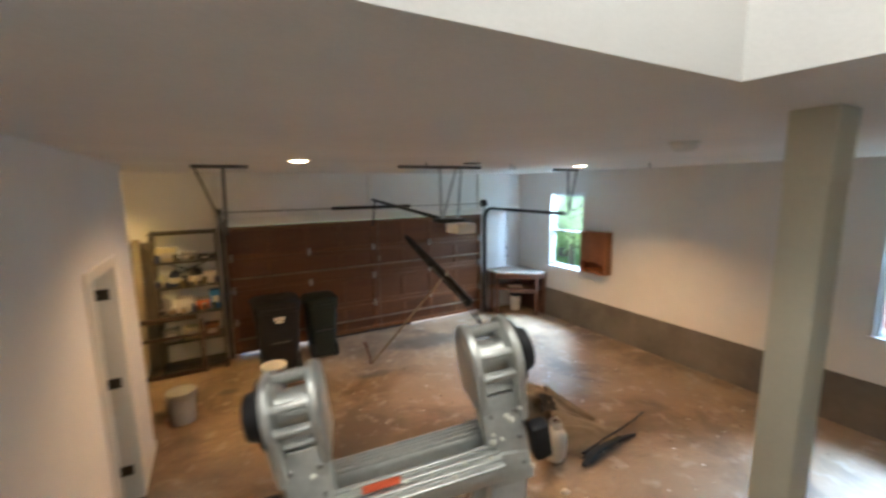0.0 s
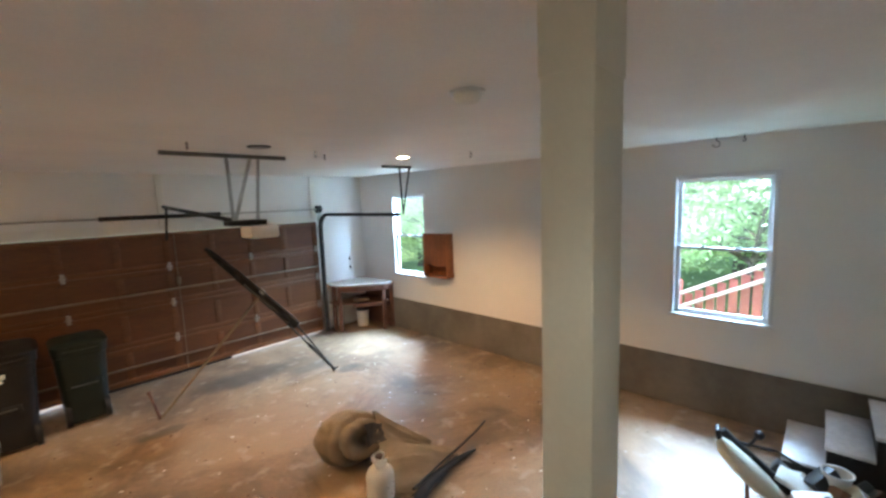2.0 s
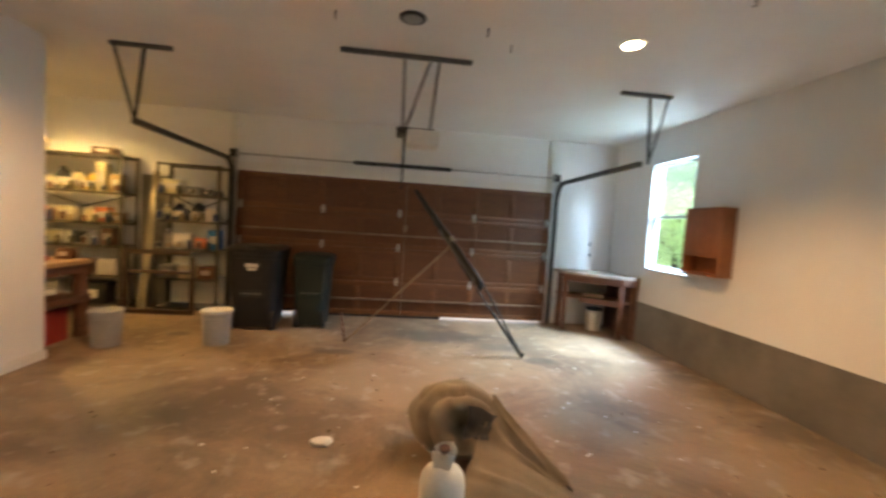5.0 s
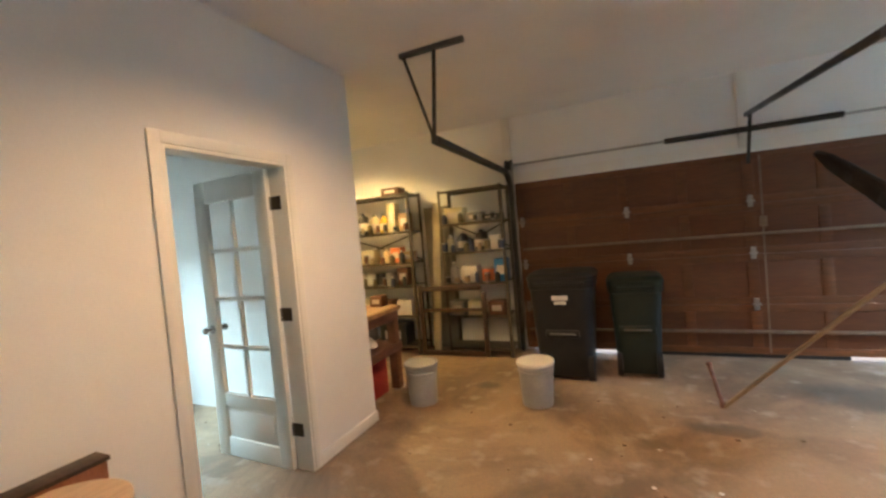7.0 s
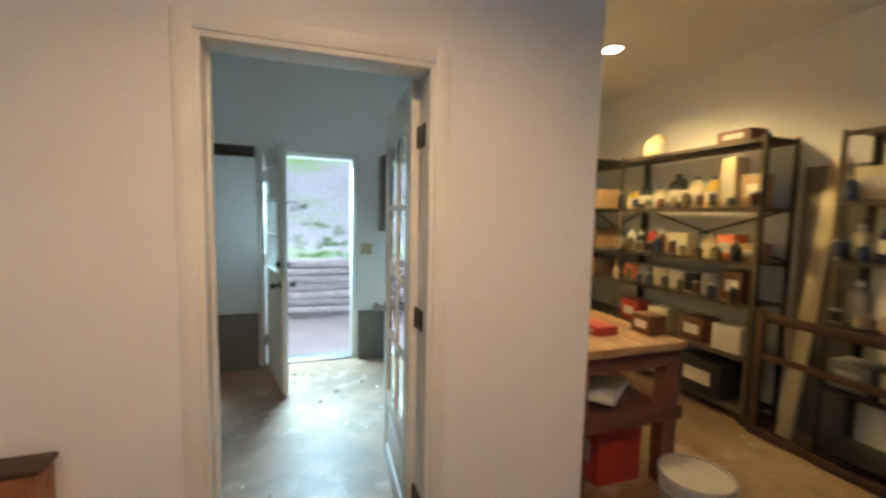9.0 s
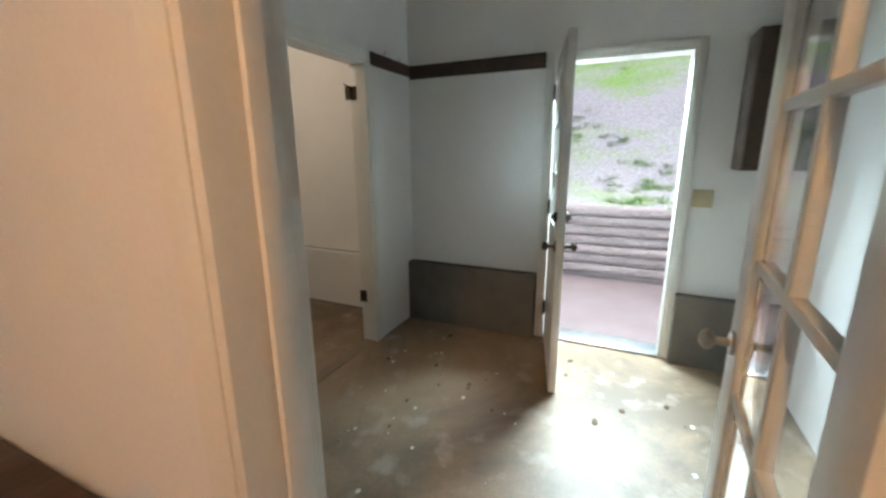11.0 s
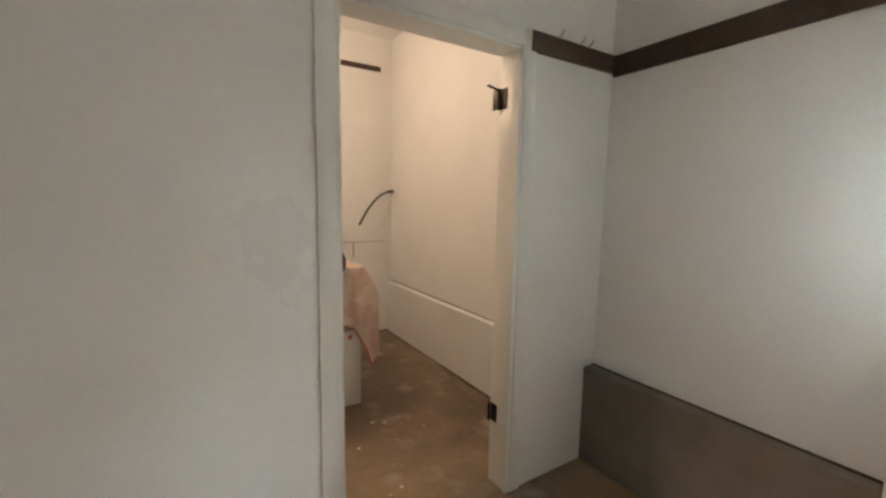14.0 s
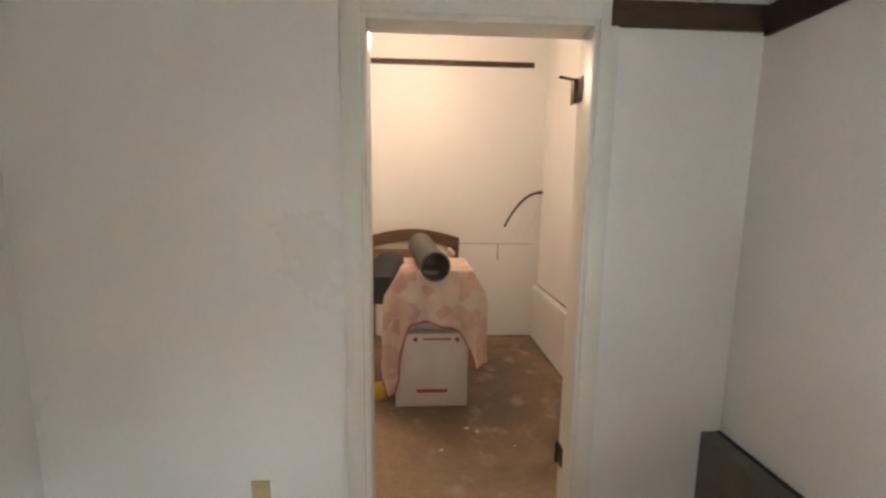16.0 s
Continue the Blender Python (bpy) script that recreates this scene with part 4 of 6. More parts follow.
# ---------- shelving units with their contents ----------
SHELFSTEEL = material("grey_brown_shelf_steel", (0.12, 0.10, 0.075), 0.5, 0.4, 60, 0.15, 4, 0.25, 0.08)


def shelving(x0, x1, y0, y1, top, levels, label):
    s = thing("shelving_unit", ((x0 + x1) / 2, (y0 + y1) / 2, 0), label, "shelving", "metal shelving units")
    for x in (x0, x1):
        for y in (y0, y1):
            bm = bmesh.new()
            sx = 1 if x == x0 else -1
            sy = 1 if y == y0 else -1
            box(bm, (min(x, x + sx * 0.035), min(y, y + sy * 0.003), 0), (max(x, x + sx * 0.035), max(y, y + sy * 0.003), top))
            box(bm, (min(x, x + sx * 0.003), min(y, y + sy * 0.035), 0), (max(x, x + sx * 0.003), max(y, y + sy * 0.035), top))
            part("upright", bm, SHELFSTEEL, s)
    for z in levels:
        bm = bmesh.new()
        box(bm, (x0 + 0.004, y0 + 0.004, z - 0.03), (x1 - 0.004, y0 + 0.007, z))
        box(bm, (x0 + 0.004, y1 - 0.007, z - 0.03), (x1 - 0.004, y1 - 0.004, z))
        box(bm, (x0 + 0.004, y0 + 0.004, z - 0.003), (x1 - 0.004, y1 - 0.004, z))
        part("shelf", bm, SHELFSTEEL, s)
    for p, q in (((x0, levels[-3]), (x1, levels[-2])), ((x1, levels[-3]), (x0, levels[-2]))):
        bm = bmesh.new()
        beam(bm, (p[0], y1 - 0.002, p[1]), (q[0], y1 - 0.002, q[1]), 0.003, 0.02)
        part("cross_brace", bm, SHELFSTEEL, s)
    return s


shelving(-0.28, 0.53, 6.98, 7.33, 2.06, [0.10, 0.50, 0.905, 1.29, 1.645, 2.05], "grey metal shelving unit filled with bottles and boxes")
shelving(-2.08, -0.70, 6.98, 7.33, 2.12, [0.10, 0.50, 0.895, 1.20, 1.61, 2.10], "grey metal shelving unit crowded with paint and bottles")
shelving(-2.90, -2.10, 6.60, 7.33, 2.12, [0.10, 0.50, 0.895, 1.20, 1.61, 2.10], "grey metal shelving unit in the corner")

PAINT = {}


def coloured(name, c, rough=0.45):
    if name not in PAINT:
        PAINT[name] = material(name, c, rough, 0, 50, 0.06, 5, 0.12, 0.03)
    return PAINT[name]


CREAM, BLACK_, BLUE, ORANGE, RED, YELLOW, TANBOX, GREYB, BROWNB = (coloured(n, c) for n, c in (
    ("cream_plastic", (0.62, 0.55, 0.36)), ("black_bottle", (0.02, 0.02, 0.02)), ("blue_plastic", (0.02, 0.16, 0.42)), ("orange_plastic", (0.65, 0.2, 0.08)),
    ("red_plastic", (0.4, 0.04, 0.03)), ("yellow_plastic", (0.6, 0.42, 0.06)), ("tan_cardboard", (0.38, 0.25, 0.13)), ("grey_box", (0.3, 0.29, 0.27)), ("brown_bottle", (0.13, 0.06, 0.03))))


def carton(at, w, d, h, mat, label, category="box"):
    t = thing("carton", at, label, category, "things on the shelves")
    boxpart("body", (at[0] - w / 2, at[1] - d / 2, at[2]), (at[0] + w / 2, at[1] + d / 2, at[2] + h), mat, t, 0.004)
    boxpart("label_panel", (at[0] - w * 0.3, at[1] - d / 2 - 0.002, at[2] + h * 0.3), (at[0] + w * 0.3, at[1] - d / 2 + 0.002, at[2] + h * 0.7), CARDBOARD, t)


def jug(at, r, h, mat, label, cap=None):
    t = thing("jug", at, label, "jug", "things on the shelves")
    bm = bmesh.new()
    lathe(bm, at, [(r * 0.95, 0), (r, 0.01), (r, h * 0.6), (r * 0.8, h * 0.75), (r * 0.35, h * 0.88), (r * 0.3, h * 0.93)], 18)
    part("body", bm, mat, t)
    bm = bmesh.new()
    lathe(bm, (at[0], at[1], at[2] + h * 0.92), [(r * 0.36, 0), (r * 0.36, h * 0.08)], 14)
    part("cap", bm, cap or BLACK_, t)
    bm = bmesh.new()
    pts = [(at[0] + r * (0.35 + 0.7 * math.sin(a)), at[1], at[2] + h * (0.88 - 0.32 * a / math.pi)) for a in [math.pi * i / 8 for i in range(9)]]
    for p, q in zip(pts, pts[1:]):
        rod(bm, p, q, r * 0.13, seg=8)
    part("handle", bm, mat, t)
    bm = bmesh.new()
    lathe(bm, (at[0], at[1], at[2] + h * 0.18), [(r * 1.012, 0), (r * 1.012, h * 0.34)], 18)
    part("paper_label", bm, CARDBOARD, t)


def bottle(at, r, h, mat, label, cap=None):
    t = thing("bottle", at, label, "bottle", "things on the shelves")
    bm = bmesh.new()
    lathe(bm, at, [(r * 0.95, 0), (r, 0.008), (r, h * 0.66), (r * 0.75, h * 0.76), (r * 0.36, h * 0.82), (r * 0.34, h * 0.9)], 16)
    part("body", bm, mat, t)
    bm = bmesh.new()
    lathe(bm, (at[0], at[1], at[2] + h * 0.88), [(r * 0.42, 0), (r * 0.4, h * 0.12)], 12)
    part("cap", bm, cap or WHITEPLASTIC, t)


def can(at, r, h, mat, label):
    t = thing("paint_can", at, label, "can", "things on the shelves")
    bm = bmesh.new()
    lathe(bm, at, [(r, 0), (r * 1.02, 0.004), (r, 0.01), (r, h - 0.01), (r * 1.02, h - 0.005), (r * 1.02, h), (r * 0.9, h), (r * 0.9, h - 0.006)], 20)
    part("body", bm, STEEL, t)
    bm = bmesh.new()
    lathe(bm, (at[0], at[1], at[2] + 0.014), [(r * 1.006, 0), (r * 1.006, h - 0.03)], 20)
    part("paper_label", bm, mat, t)


NAVY = coloured("navy_plastic", (0.012, 0.022, 0.06))
Y = 7.10
carton((-0.10, Y, 1.647), 0.24, 0.2, 0.19, CREAM, "cream cardboard carton on the upper shelf")
carton((0.16, Y, 1.647), 0.20, 0.18, 0.11, GREYB, "low grey box on the upper shelf")
carton((0.38, Y, 1.647), 0.22, 0.2, 0.07, BLACK_, "flat dark box on the upper shelf")
bottle((-0.18, Y - 0.04, 1.292), 0.05, 0.21, CREAM, "cream spray bottle on the metal shelf")
jug((-0.04, Y, 1.292), 0.075, 0.24, NAVY, "dark blue plastic jug on the metal shelf", WHITEPLASTIC)
bottle((0.08, Y - 0.06, 1.292), 0.045, 0.19, NAVY, "dark blue bottle on the metal shelf")
jug((0.21, Y, 1.292), 0.085, 0.25, BLACK_, "black plastic oil jug with a paper label")
carton((0.39, Y, 1.292), 0.13, 0.12, 0.17, CARDBOARD, "white carton on the metal shelf")
bottle((0.49, Y - 0.05, 1.292), 0.03, 0.15, CREAM, "small cream bottle on the metal shelf")
bottle((-0.17, Y - 0.02, 0.907), 0.055, 0.26, GREYB, "grey bottle on the middle shelf")
carton((0.05, Y, 0.907), 0.20, 0.18, 0.20, CARDBOARD, "white printed carton on the middle shelf")
can((0.28, Y - 0.03, 0.907), 0.085, 0.17, ORANGE, "can with an orange label on the middle shelf")
carton((0.44, Y, 0.907), 0.15, 0.16, 0.27, BLUE, "bright blue box on the middle shelf")
for x, m, nm in ((-0.15, GREYB, "grey"), (0.1, CREAM, "cream"), (0.36, BROWNB, "brown")):
    carton((x, Y, 0.502), 0.2, 0.2, 0.17, m, nm + " storage box on the lower shelf")
carton((-1.0, 7.15, 2.102), 0.26, 0.2, 0.10, BROWNB, "dark brown box on top of the shelving")
jug((-1.78, 7.1, 2.102), 0.10, 0.2, CREAM, "cream plastic jug on top of the shelving", CREAM)
row = [(-2.0, 0.06, 0.2, YELLOW), (-1.86, 0.07, 0.24, BLACK_), (-1.70, 0.065, 0.2, CREAM), (-1.5, 0.085, 0.30, BLACK_), (-1.31, 0.07, 0.26, CREAM), (-1.16, 0.06, 0.25, YELLOW)]
for x, r, h, m in row:
    jug((x, Y, 1.612), r, h, m, "%s plastic jug on the upper shelf" % {YELLOW: "yellow", BLACK_: "black", CREAM: "cream"}[m])
carton((-1.0, Y, 1.612), 0.12, 0.14, 0.38, CREAM, "tall cream carton on the upper shelf")
carton((-0.82, Y, 1.612), 0.14, 0.14, 0.24, TANBOX, "tan carton on the upper shelf")
for x, r, h, m, nm in ((-2.0, 0.05, 0.2, WHITEPLASTIC, "white"), (-1.87, 0.045, 0.18, BLACK_, "black"), (-1.73, 0.05, 0.24, RED, "red"), (-1.62, 0.05, 0.2, BROWNB, "brown"), (-1.15, 0.05, 0.2, CREAM, "cream")):
    bottle((x, Y - 0.02, 1.202), r, h, m, nm + " bottle on the middle shelf")
carton((-1.42, Y, 1.202), 0.2, 0.15, 0.19, CREAM, "cream carton on the middle shelf")
carton((-0.98, Y, 1.202), 0.15, 0.15, 0.2, ORANGE, "orange carton on the middle shelf")
carton((-0.80, Y, 1.202), 0.13, 0.15, 0.14, TANBOX, "tan carton on the middle shelf")
for x, m, nm in ((-1.98, ORANGE, "orange"), (-1.8, GREYB, "grey"), (-1.62, CREAM, "cream"), (-1.44, WHITEPLASTIC, "white"), (-1.28, BLACK_, "black"), (-1.12, GREYB, "grey")):
    can((x, Y, 0.897), 0.075, 0.18, m, "paint can with a %s label on the shelf" % nm)
carton((-0.9, Y, 0.897), 0.16, 0.16, 0.23, BROWNB, "brown box among the paint cans")
for x, m, nm in ((-1.9, RED, "red"), (-1.55, CREAM, "cream"), (-1.2, BROWNB, "brown"), (-0.9, CARDBOARD, "white")):
    carton((x, Y, 0.502), 0.22, 0.2, 0.2, m, nm + " storage box on the low shelf")
for x, m in ((-1.7, GREYB), (-1.1, BLACK_)):
    carton((x, Y, 0.102), 0.4, 0.25, 0.28, m, "dark storage crate on the bottom shelf")
for z in (0.897, 1.202, 1.612):
    carton((-2.5, 7.0, z), 0.5, 0.3, 0.2, TANBOX, "tan cardboard box on the corner shelving")

# framed screen leaning in front of the shelving
scr = thing("framed_screen", (-0.2, 6.94, 0), "dark wooden framed clear panel leaning on the shelving", "screen")
for nm, a, b in (("stile", (-0.64, 6.92, 0.012), (-0.585, 6.96, 0.90)), ("stile", (0.20, 6.92, 0.012), (0.255, 6.96, 0.80)), ("bottom_rail", (-0.585, 6.92, 0.012), (0.20, 6.96, 0.07)), ("top_rail", (-0.585, 6.92, 0.82), (0.20, 6.96, 0.88)), ("middle_rail", (-0.585, 6.925, 0.56), (0.20, 6.955, 0.60))):
    boxpart(nm, a, b, DARKWOOD, scr, 0.004)
boxpart("panel", (-0.585, 6.938, 0.07), (0.20, 6.942, 0.82), GLASS, scr)
bm = bmesh.new()
beam(bm, (-0.50, 7.08, 0.0), (-0.47, 7.34, 1.95), 0.10, 0.02, 0.003)
whole("leaning_board", bm, coloured("pale_board", (0.45, 0.38, 0.26)), "pale narrow board leaning between the shelving units", "board")
bm = bmesh.new()
box(bm, (-0.66, 7.33, 0.0), (-0.30, 7.36, 1.9), 0.004)
whole("leaning_board", bm, coloured("grey_board", (0.2, 0.18, 0.15)), "grey panel standing against the wall between shelves", "board")

# ---------- workbench behind the wall end ----------
wb = thing("workbench", (-1.0, 5.7, 0), "brown wooden workbench with a thick lower shelf", "workbench")
X0b, X1b, Y0b, Y1b = -1.75, -0.38, 5.22, 5.92
for i in range(5):
    y = Y0b + i * (Y1b - Y0b) / 5
    boxpart("top_plank", (X0b, y + 0.002, 0.80), (X1b + 0.06, y + (Y1b - Y0b) / 5 - 0.002, 0.845), PINE, wb, 0.004)
for a, b in (((X1b - 0.02, Y0b, 0.70), (X1b + 0.02, Y1b, 0.80)), ((X0b, Y1b - 0.04, 0.70), (X1b, Y1b, 0.80))):
    boxpart("apron", a, b, RUST, wb, 0.004)
boxpart("lower_shelf", (X0b, Y0b + 0.02, 0.38), (X1b + 0.02, Y1b + 0.04, 0.46), RUST, wb, 0.005)
for x in (X0b + 0.05, X1b - 0.03):
    for y in (Y0b + 0.05, Y1b - 0.04):
        boxpart("leg", (x - 0.045, y - 0.045, 0), (x + 0.045, y + 0.045, 0.80), RUST, wb, 0.005)
bm = bmesh.new()
beam(bm, (-0.75, 5.75, 0.50), (-0.42, 5.35, 0.56), 0.28, 0.05, 0.02)
whole("folded_cloth", bm, coloured("white_cloth", (0.6, 0.58, 0.54), 0.9), "crumpled white cloth on the workbench shelf", "cloth")
carton((-0.62, 5.55, 0.846), 0.2, 0.14, 0.05, RED, "flat red and white packet on the workbench")
carton((-0.52, 5.84, 0.846), 0.14, 0.12, 0.11, BROWNB, "small dark red-brown box on the workbench")
carton((-0.62, 5.62, 0.0), 0.34, 0.3, 0.34, RED, "dark red plastic crate under the workbench", "crate")


# ---------- black steps with white treads ----------
steps = thing("side_steps", (5.98, 0.25, 0), "black wooden steps with white painted treads below the side door", "steps")
SX0, SX1 = 5.60, 6.32
edges = [0.665, 0.41, 0.15, -0.066]
for i in range(3):
    z = 0.185 * (i + 1)
    boxpart("tread", (SX0 - 0.02, edges[i + 1] - 0.0, z - 0.03), (SX1, edges[i] + 0.015, z), TREADWHITE, steps, 0.004, "white painted tread")
    boxpart("riser", (SX0 + 0.02, edges[i] - 0.02, z - 0.185), (SX1, edges[i], z - 0.03), BLACKWOOD, steps)
    boxpart("side_board", (SX0, edges[i + 1], 0), (SX0 + 0.02, edges[i], z - 0.03), BLACKWOOD, steps)
boxpart("threshold_board", (SX0, -0.088, 0.70), (SX1 + 0.02, -0.05, 0.745), PINE, steps, 0.004)

# ---------- folding ladder beside the stairs ----------
lad = thing("folding_ladder", (0.8, 1.0, 0), "paint-spattered aluminium folding ladder with round locking hinges", "ladder")
HR, HL = Vector((0.952, 0.877, 2.345)), Vector((0.644, 0.962, 2.300))
ax = (HR - HL).normalized()
nrm = Vector((-ax.y, ax.x, 0)).normalized()
upv = ax.cross(nrm).normalized()
SPAN = (HR - HL).length
ORANGETAG = coloured("orange_tag", (0.75, 0.13, 0.05))
SPATTER = coloured("dried_paint", (0.72, 0.70, 0.60))


def plate(bm, c, half, r, drop):
    """A hinge plate: round above, running down into a straight neck."""
    rim = [(r * math.cos(a), r * math.sin(a)) for a in [-0.35 + (math.pi + 0.7) * k / 26 for k in range(27)]]
    rim = [(r * 0.80, -drop)] + rim + [(-r * 0.80, -drop)]
    sides = [[bm.verts.new(c + ax * k + nrm * x * q + upv * z * q) for x, z in rim] for k, q in ((-half, 0.94), (-half * 0.6, 1), (half * 0.6, 1), (half, 0.94))]
    for lo, hi in zip(sides, sides[1:]):
        for i in range(len(rim)):
            j = (i + 1) % len(rim)
            bm.faces.new((lo[i], lo[j], hi[j], hi[i]))
    bm.faces.new(sides[0][::-1])
    bm.faces.new(sides[-1])


for hinge, sgn in ((HR, 1), (HL, -1)):
    for off, r in ((-0.034, 0.064), (0.034, 0.066)):
        bm = bmesh.new()
        plate(bm, hinge + ax * off, 0.008, r, 0.10 if off * sgn > 0 else 0.075)
        part("hinge_plate", bm, ALU, lad, "round cast aluminium hinge plate")
    bm = bmesh.new()
    rod(bm, hinge - ax * 0.03, hinge + ax * 0.03, 0.030, seg=28)
    part("hinge_core", bm, ALU, lad, "cast aluminium hinge core")
    for a in (0.55, 1.57, 2.65, 3.35, 4.05):
        rim = nrm * math.cos(a) + upv * math.sin(a)
        bm = bmesh.new()
        beam(bm, hinge + rim * 0.053 - ax * 0.03, hinge + rim * 0.053 + ax * 0.03, 0.012, 0.016, 0.004, rim)
        part("hinge_rib", bm, ALU, lad)
    bm = bmesh.new()
    rod(bm, hinge + ax * sgn * 0.042, hinge + ax * sgn * 0.050, 0.055, 0.055, 28)
    rod(bm, hinge + ax * sgn * 0.050, hinge + ax * sgn * 0.072, 0.042, 0.036, 28)
    part("lock_knob", bm, BLACKPLASTIC, lad, "black plastic lock knob")
    bm = bmesh.new()
    rod(bm, hinge + ax * sgn * 0.072, hinge + ax * sgn * 0.077, 0.020, 0.018, 20)
    part("knob_cap", bm, ALU, lad, "bright metal knob cap")
    for side, reach in ((-1, -0.045), (1, 0.02)):
        top = hinge + nrm * reach * 0.5 - upv * 0.055
        low = hinge + nrm * reach - upv * 0.21
        foot = Vector((hinge.x, hinge.y, 0.015)) + nrm * (0.46 if side > 0 else 0.045)
        bm = bmesh.new()
        beam(bm, top, low, 0.074 if side < 0 else 0.056, 0.030, 0.006, nrm)
        part("hinge_socket", bm, ALU, lad, "riveted aluminium socket below the hinge")
        way = (low - top).normalized()
        for k in range(3):
            for w in (-0.022, 0.022):
                c = top + way * (0.03 + 0.045 * k) + ax * w
                bm = bmesh.new()
                rod(bm, c, c + nrm * side * 0.019, 0.0055, 0.004, 10)
                part("rivet", bm, STEEL, lad)
        bm = bmesh.new()
        beam(bm, low + upv * 0.06, foot, 0.066, 0.026, 0.004, nrm)
        part("rail", bm, ALU, lad)
        bm = bmesh.new()
        beam(bm, foot + Vector((0, 0, 0.05)), foot - Vector((0, 0, 0.014)), 0.074, 0.036, 0.006, nrm)
        part("foot", bm, BLACKPLASTIC, lad)
    bm = bmesh.new()
    beam(bm, hinge + ax * sgn * 0.055 - nrm * 0.055 - upv * 0.11, hinge + ax * sgn * 0.06 - nrm * 0.045 - upv * 0.18, 0.034, 0.03, 0.008, nrm)
    part("lock_lever", bm, BLACKPLASTIC, lad, "black rubber lock lever")


def rung(c, depth, height, tilt):
    """A channel rung with three grip ridges along its top."""
    lean = (nrm * math.cos(tilt) + upv * math.sin(tilt)).normalized()
    upr = ax.cross(lean).normalized()
    a, b = c - ax * (SPAN / 2 - 0.02), c + ax * (SPAN / 2 - 0.02)
    bm = bmesh.new()
    beam(bm, a, b, depth, height, 0.006, upr)
    for o in (-0.40, -0.13, 0.13, 0.40):
        beam(bm, a + lean * depth * o + upr * (height / 2 + 0.001), b + lean * depth * o + upr * (height / 2 + 0.001), depth * 0.15, 0.008, 0.002, upr)
    return part("rung", bm, ALU, lad)


middle = HL.lerp(HR, 0.5)
for side in (-1, 1):
    for i in range(8):
        f = i * 0.128
        reach = (-0.060 if side < 0 else 0.022)
        c = middle + nrm * (reach + f * ((0.045 if side < 0 else 0.46) - reach)) - upv * (0.158 + f * 2.15)
        rung(c, 0.052, 0.030, 0.22 * -side)
mid = HL.lerp(HR, 0.33) - nrm * 0.060 - upv * 0.134
bm = bmesh.new()
beam(bm, mid - ax * 0.03, mid + ax * 0.03, 0.014, 0.006, 0.002)
part("sticker", bm, ORANGETAG, lad, "small orange warning sticker")
rg = random.Random(12)
spots = [(hinge + ax * rg.uniform(-0.036, 0.036) - nrm * 0.062 - upv * rg.uniform(0.07, 0.19), nrm * -1) for hinge in (HL, HR) for _ in range(9)]
spots += [(middle + ax * rg.uniform(-0.13, 0.13) - nrm * (0.060 + rg.uniform(-0.024, 0.024)) - upv * 0.140, upv) for _ in range(16)]
for c, way in spots:
    bm = bmesh.new()
    rod(bm, c - way * 0.004, c + way * 0.004, rg.uniform(0.003, 0.007), 0.001, 7)
    part("paint_spot", bm, SPATTER, lad, "dried spot of pale paint")


# ---------- crumpled drop cloth, sprayer ----------
def draped_tube(bm, pts, seg=22, flat=1.0, wob=0.12, seed=1.0, close=True):
    """pts: centre, radius across, radius up."""
    rings = []
    for k, (c, ra, ru) in enumerate(pts):
        c = Vector(c)
        nxt = Vector(pts[min(k + 1, len(pts) - 1)][0]) - Vector(pts[max(k - 1, 0)][0])
        side = nxt.cross(Vector((0, 0, 1))).normalized()
        up = side.cross(nxt).normalized()
        ring = []
        for i in range(seg):
            a = 2 * math.pi * i / seg
            w = 1 + wob * noise.noise(Vector((math.cos(a) * 1.5, math.sin(a) * 1.5, k * 0.6 + seed)))
            p = c + side * (ra * w * math.cos(a)) + up * (ru * w * math.sin(a))
            p.z = max(p.z, 0.004)
            ring.append(bm.verts.new(p))
        rings.append(ring)
    for lo, hi in zip(rings, rings[1:]):
        for i in range(seg):
            bm.faces.new((lo[i], lo[(i + 1) % seg], hi[(i + 1) % seg], hi[i]))
    if close:
        bm.faces.new(rings[0][::-1])
        bm.faces.new(rings[-1])
    return rings


tarp = thing("drop_cloth", (3.6, 3.4, 0), "crumpled tan canvas drop cloth heaped on the concrete", "drop cloth")


def ridged(x, y, seed, scale):
    v = noise.noise(Vector((x * scale, y * scale, seed)))
    return 1 - min(1.0, abs(v) * 2.6)


def flap(bm, a, b, c, d, seed, sag=0.03, n=26):
    """A stiff turned-over sheet stretched between four corners, with creases along it."""
    grid = []
    for i in range(n + 1):
        row = []
        for j in range(n + 1):
            u, v = i / n, j / n
            p = Vector(a).lerp(Vector(b), u).lerp(Vector(d).lerp(Vector(c), u), v)
            inner = math.sin(math.pi * u) * math.sin(math.pi * v)
            p.z += -sag * inner + 0.022 * (ridged(u * 1.2, v * 0.5, seed, 3.0) - 0.5) * (0.3 + 0.7 * inner)
            p.x += 0.025 * noise.noise(Vector((v * 3, seed, u * 2)))
            p.y += 0.03 * noise.noise(Vector((u * 3, seed + 4, v * 2)))
            p.z = max(p.z, 0.006)
            row.append(bm.verts.new(p))
        grid.append(row)
    for i in range(n):
        for j in range(n):
            bm.faces.new((grid[i][j], grid[i + 1][j], grid[i + 1][j + 1], grid[i][j + 1]))


def cloth_part(name, bm, mat, label=""):
    ob = part(name, bm, mat, tarp, label)
    thick = ob.modifiers.new("thickness", "SOLIDIFY")
    thick.thickness, thick.offset = 0.006, 1.0
    return ob


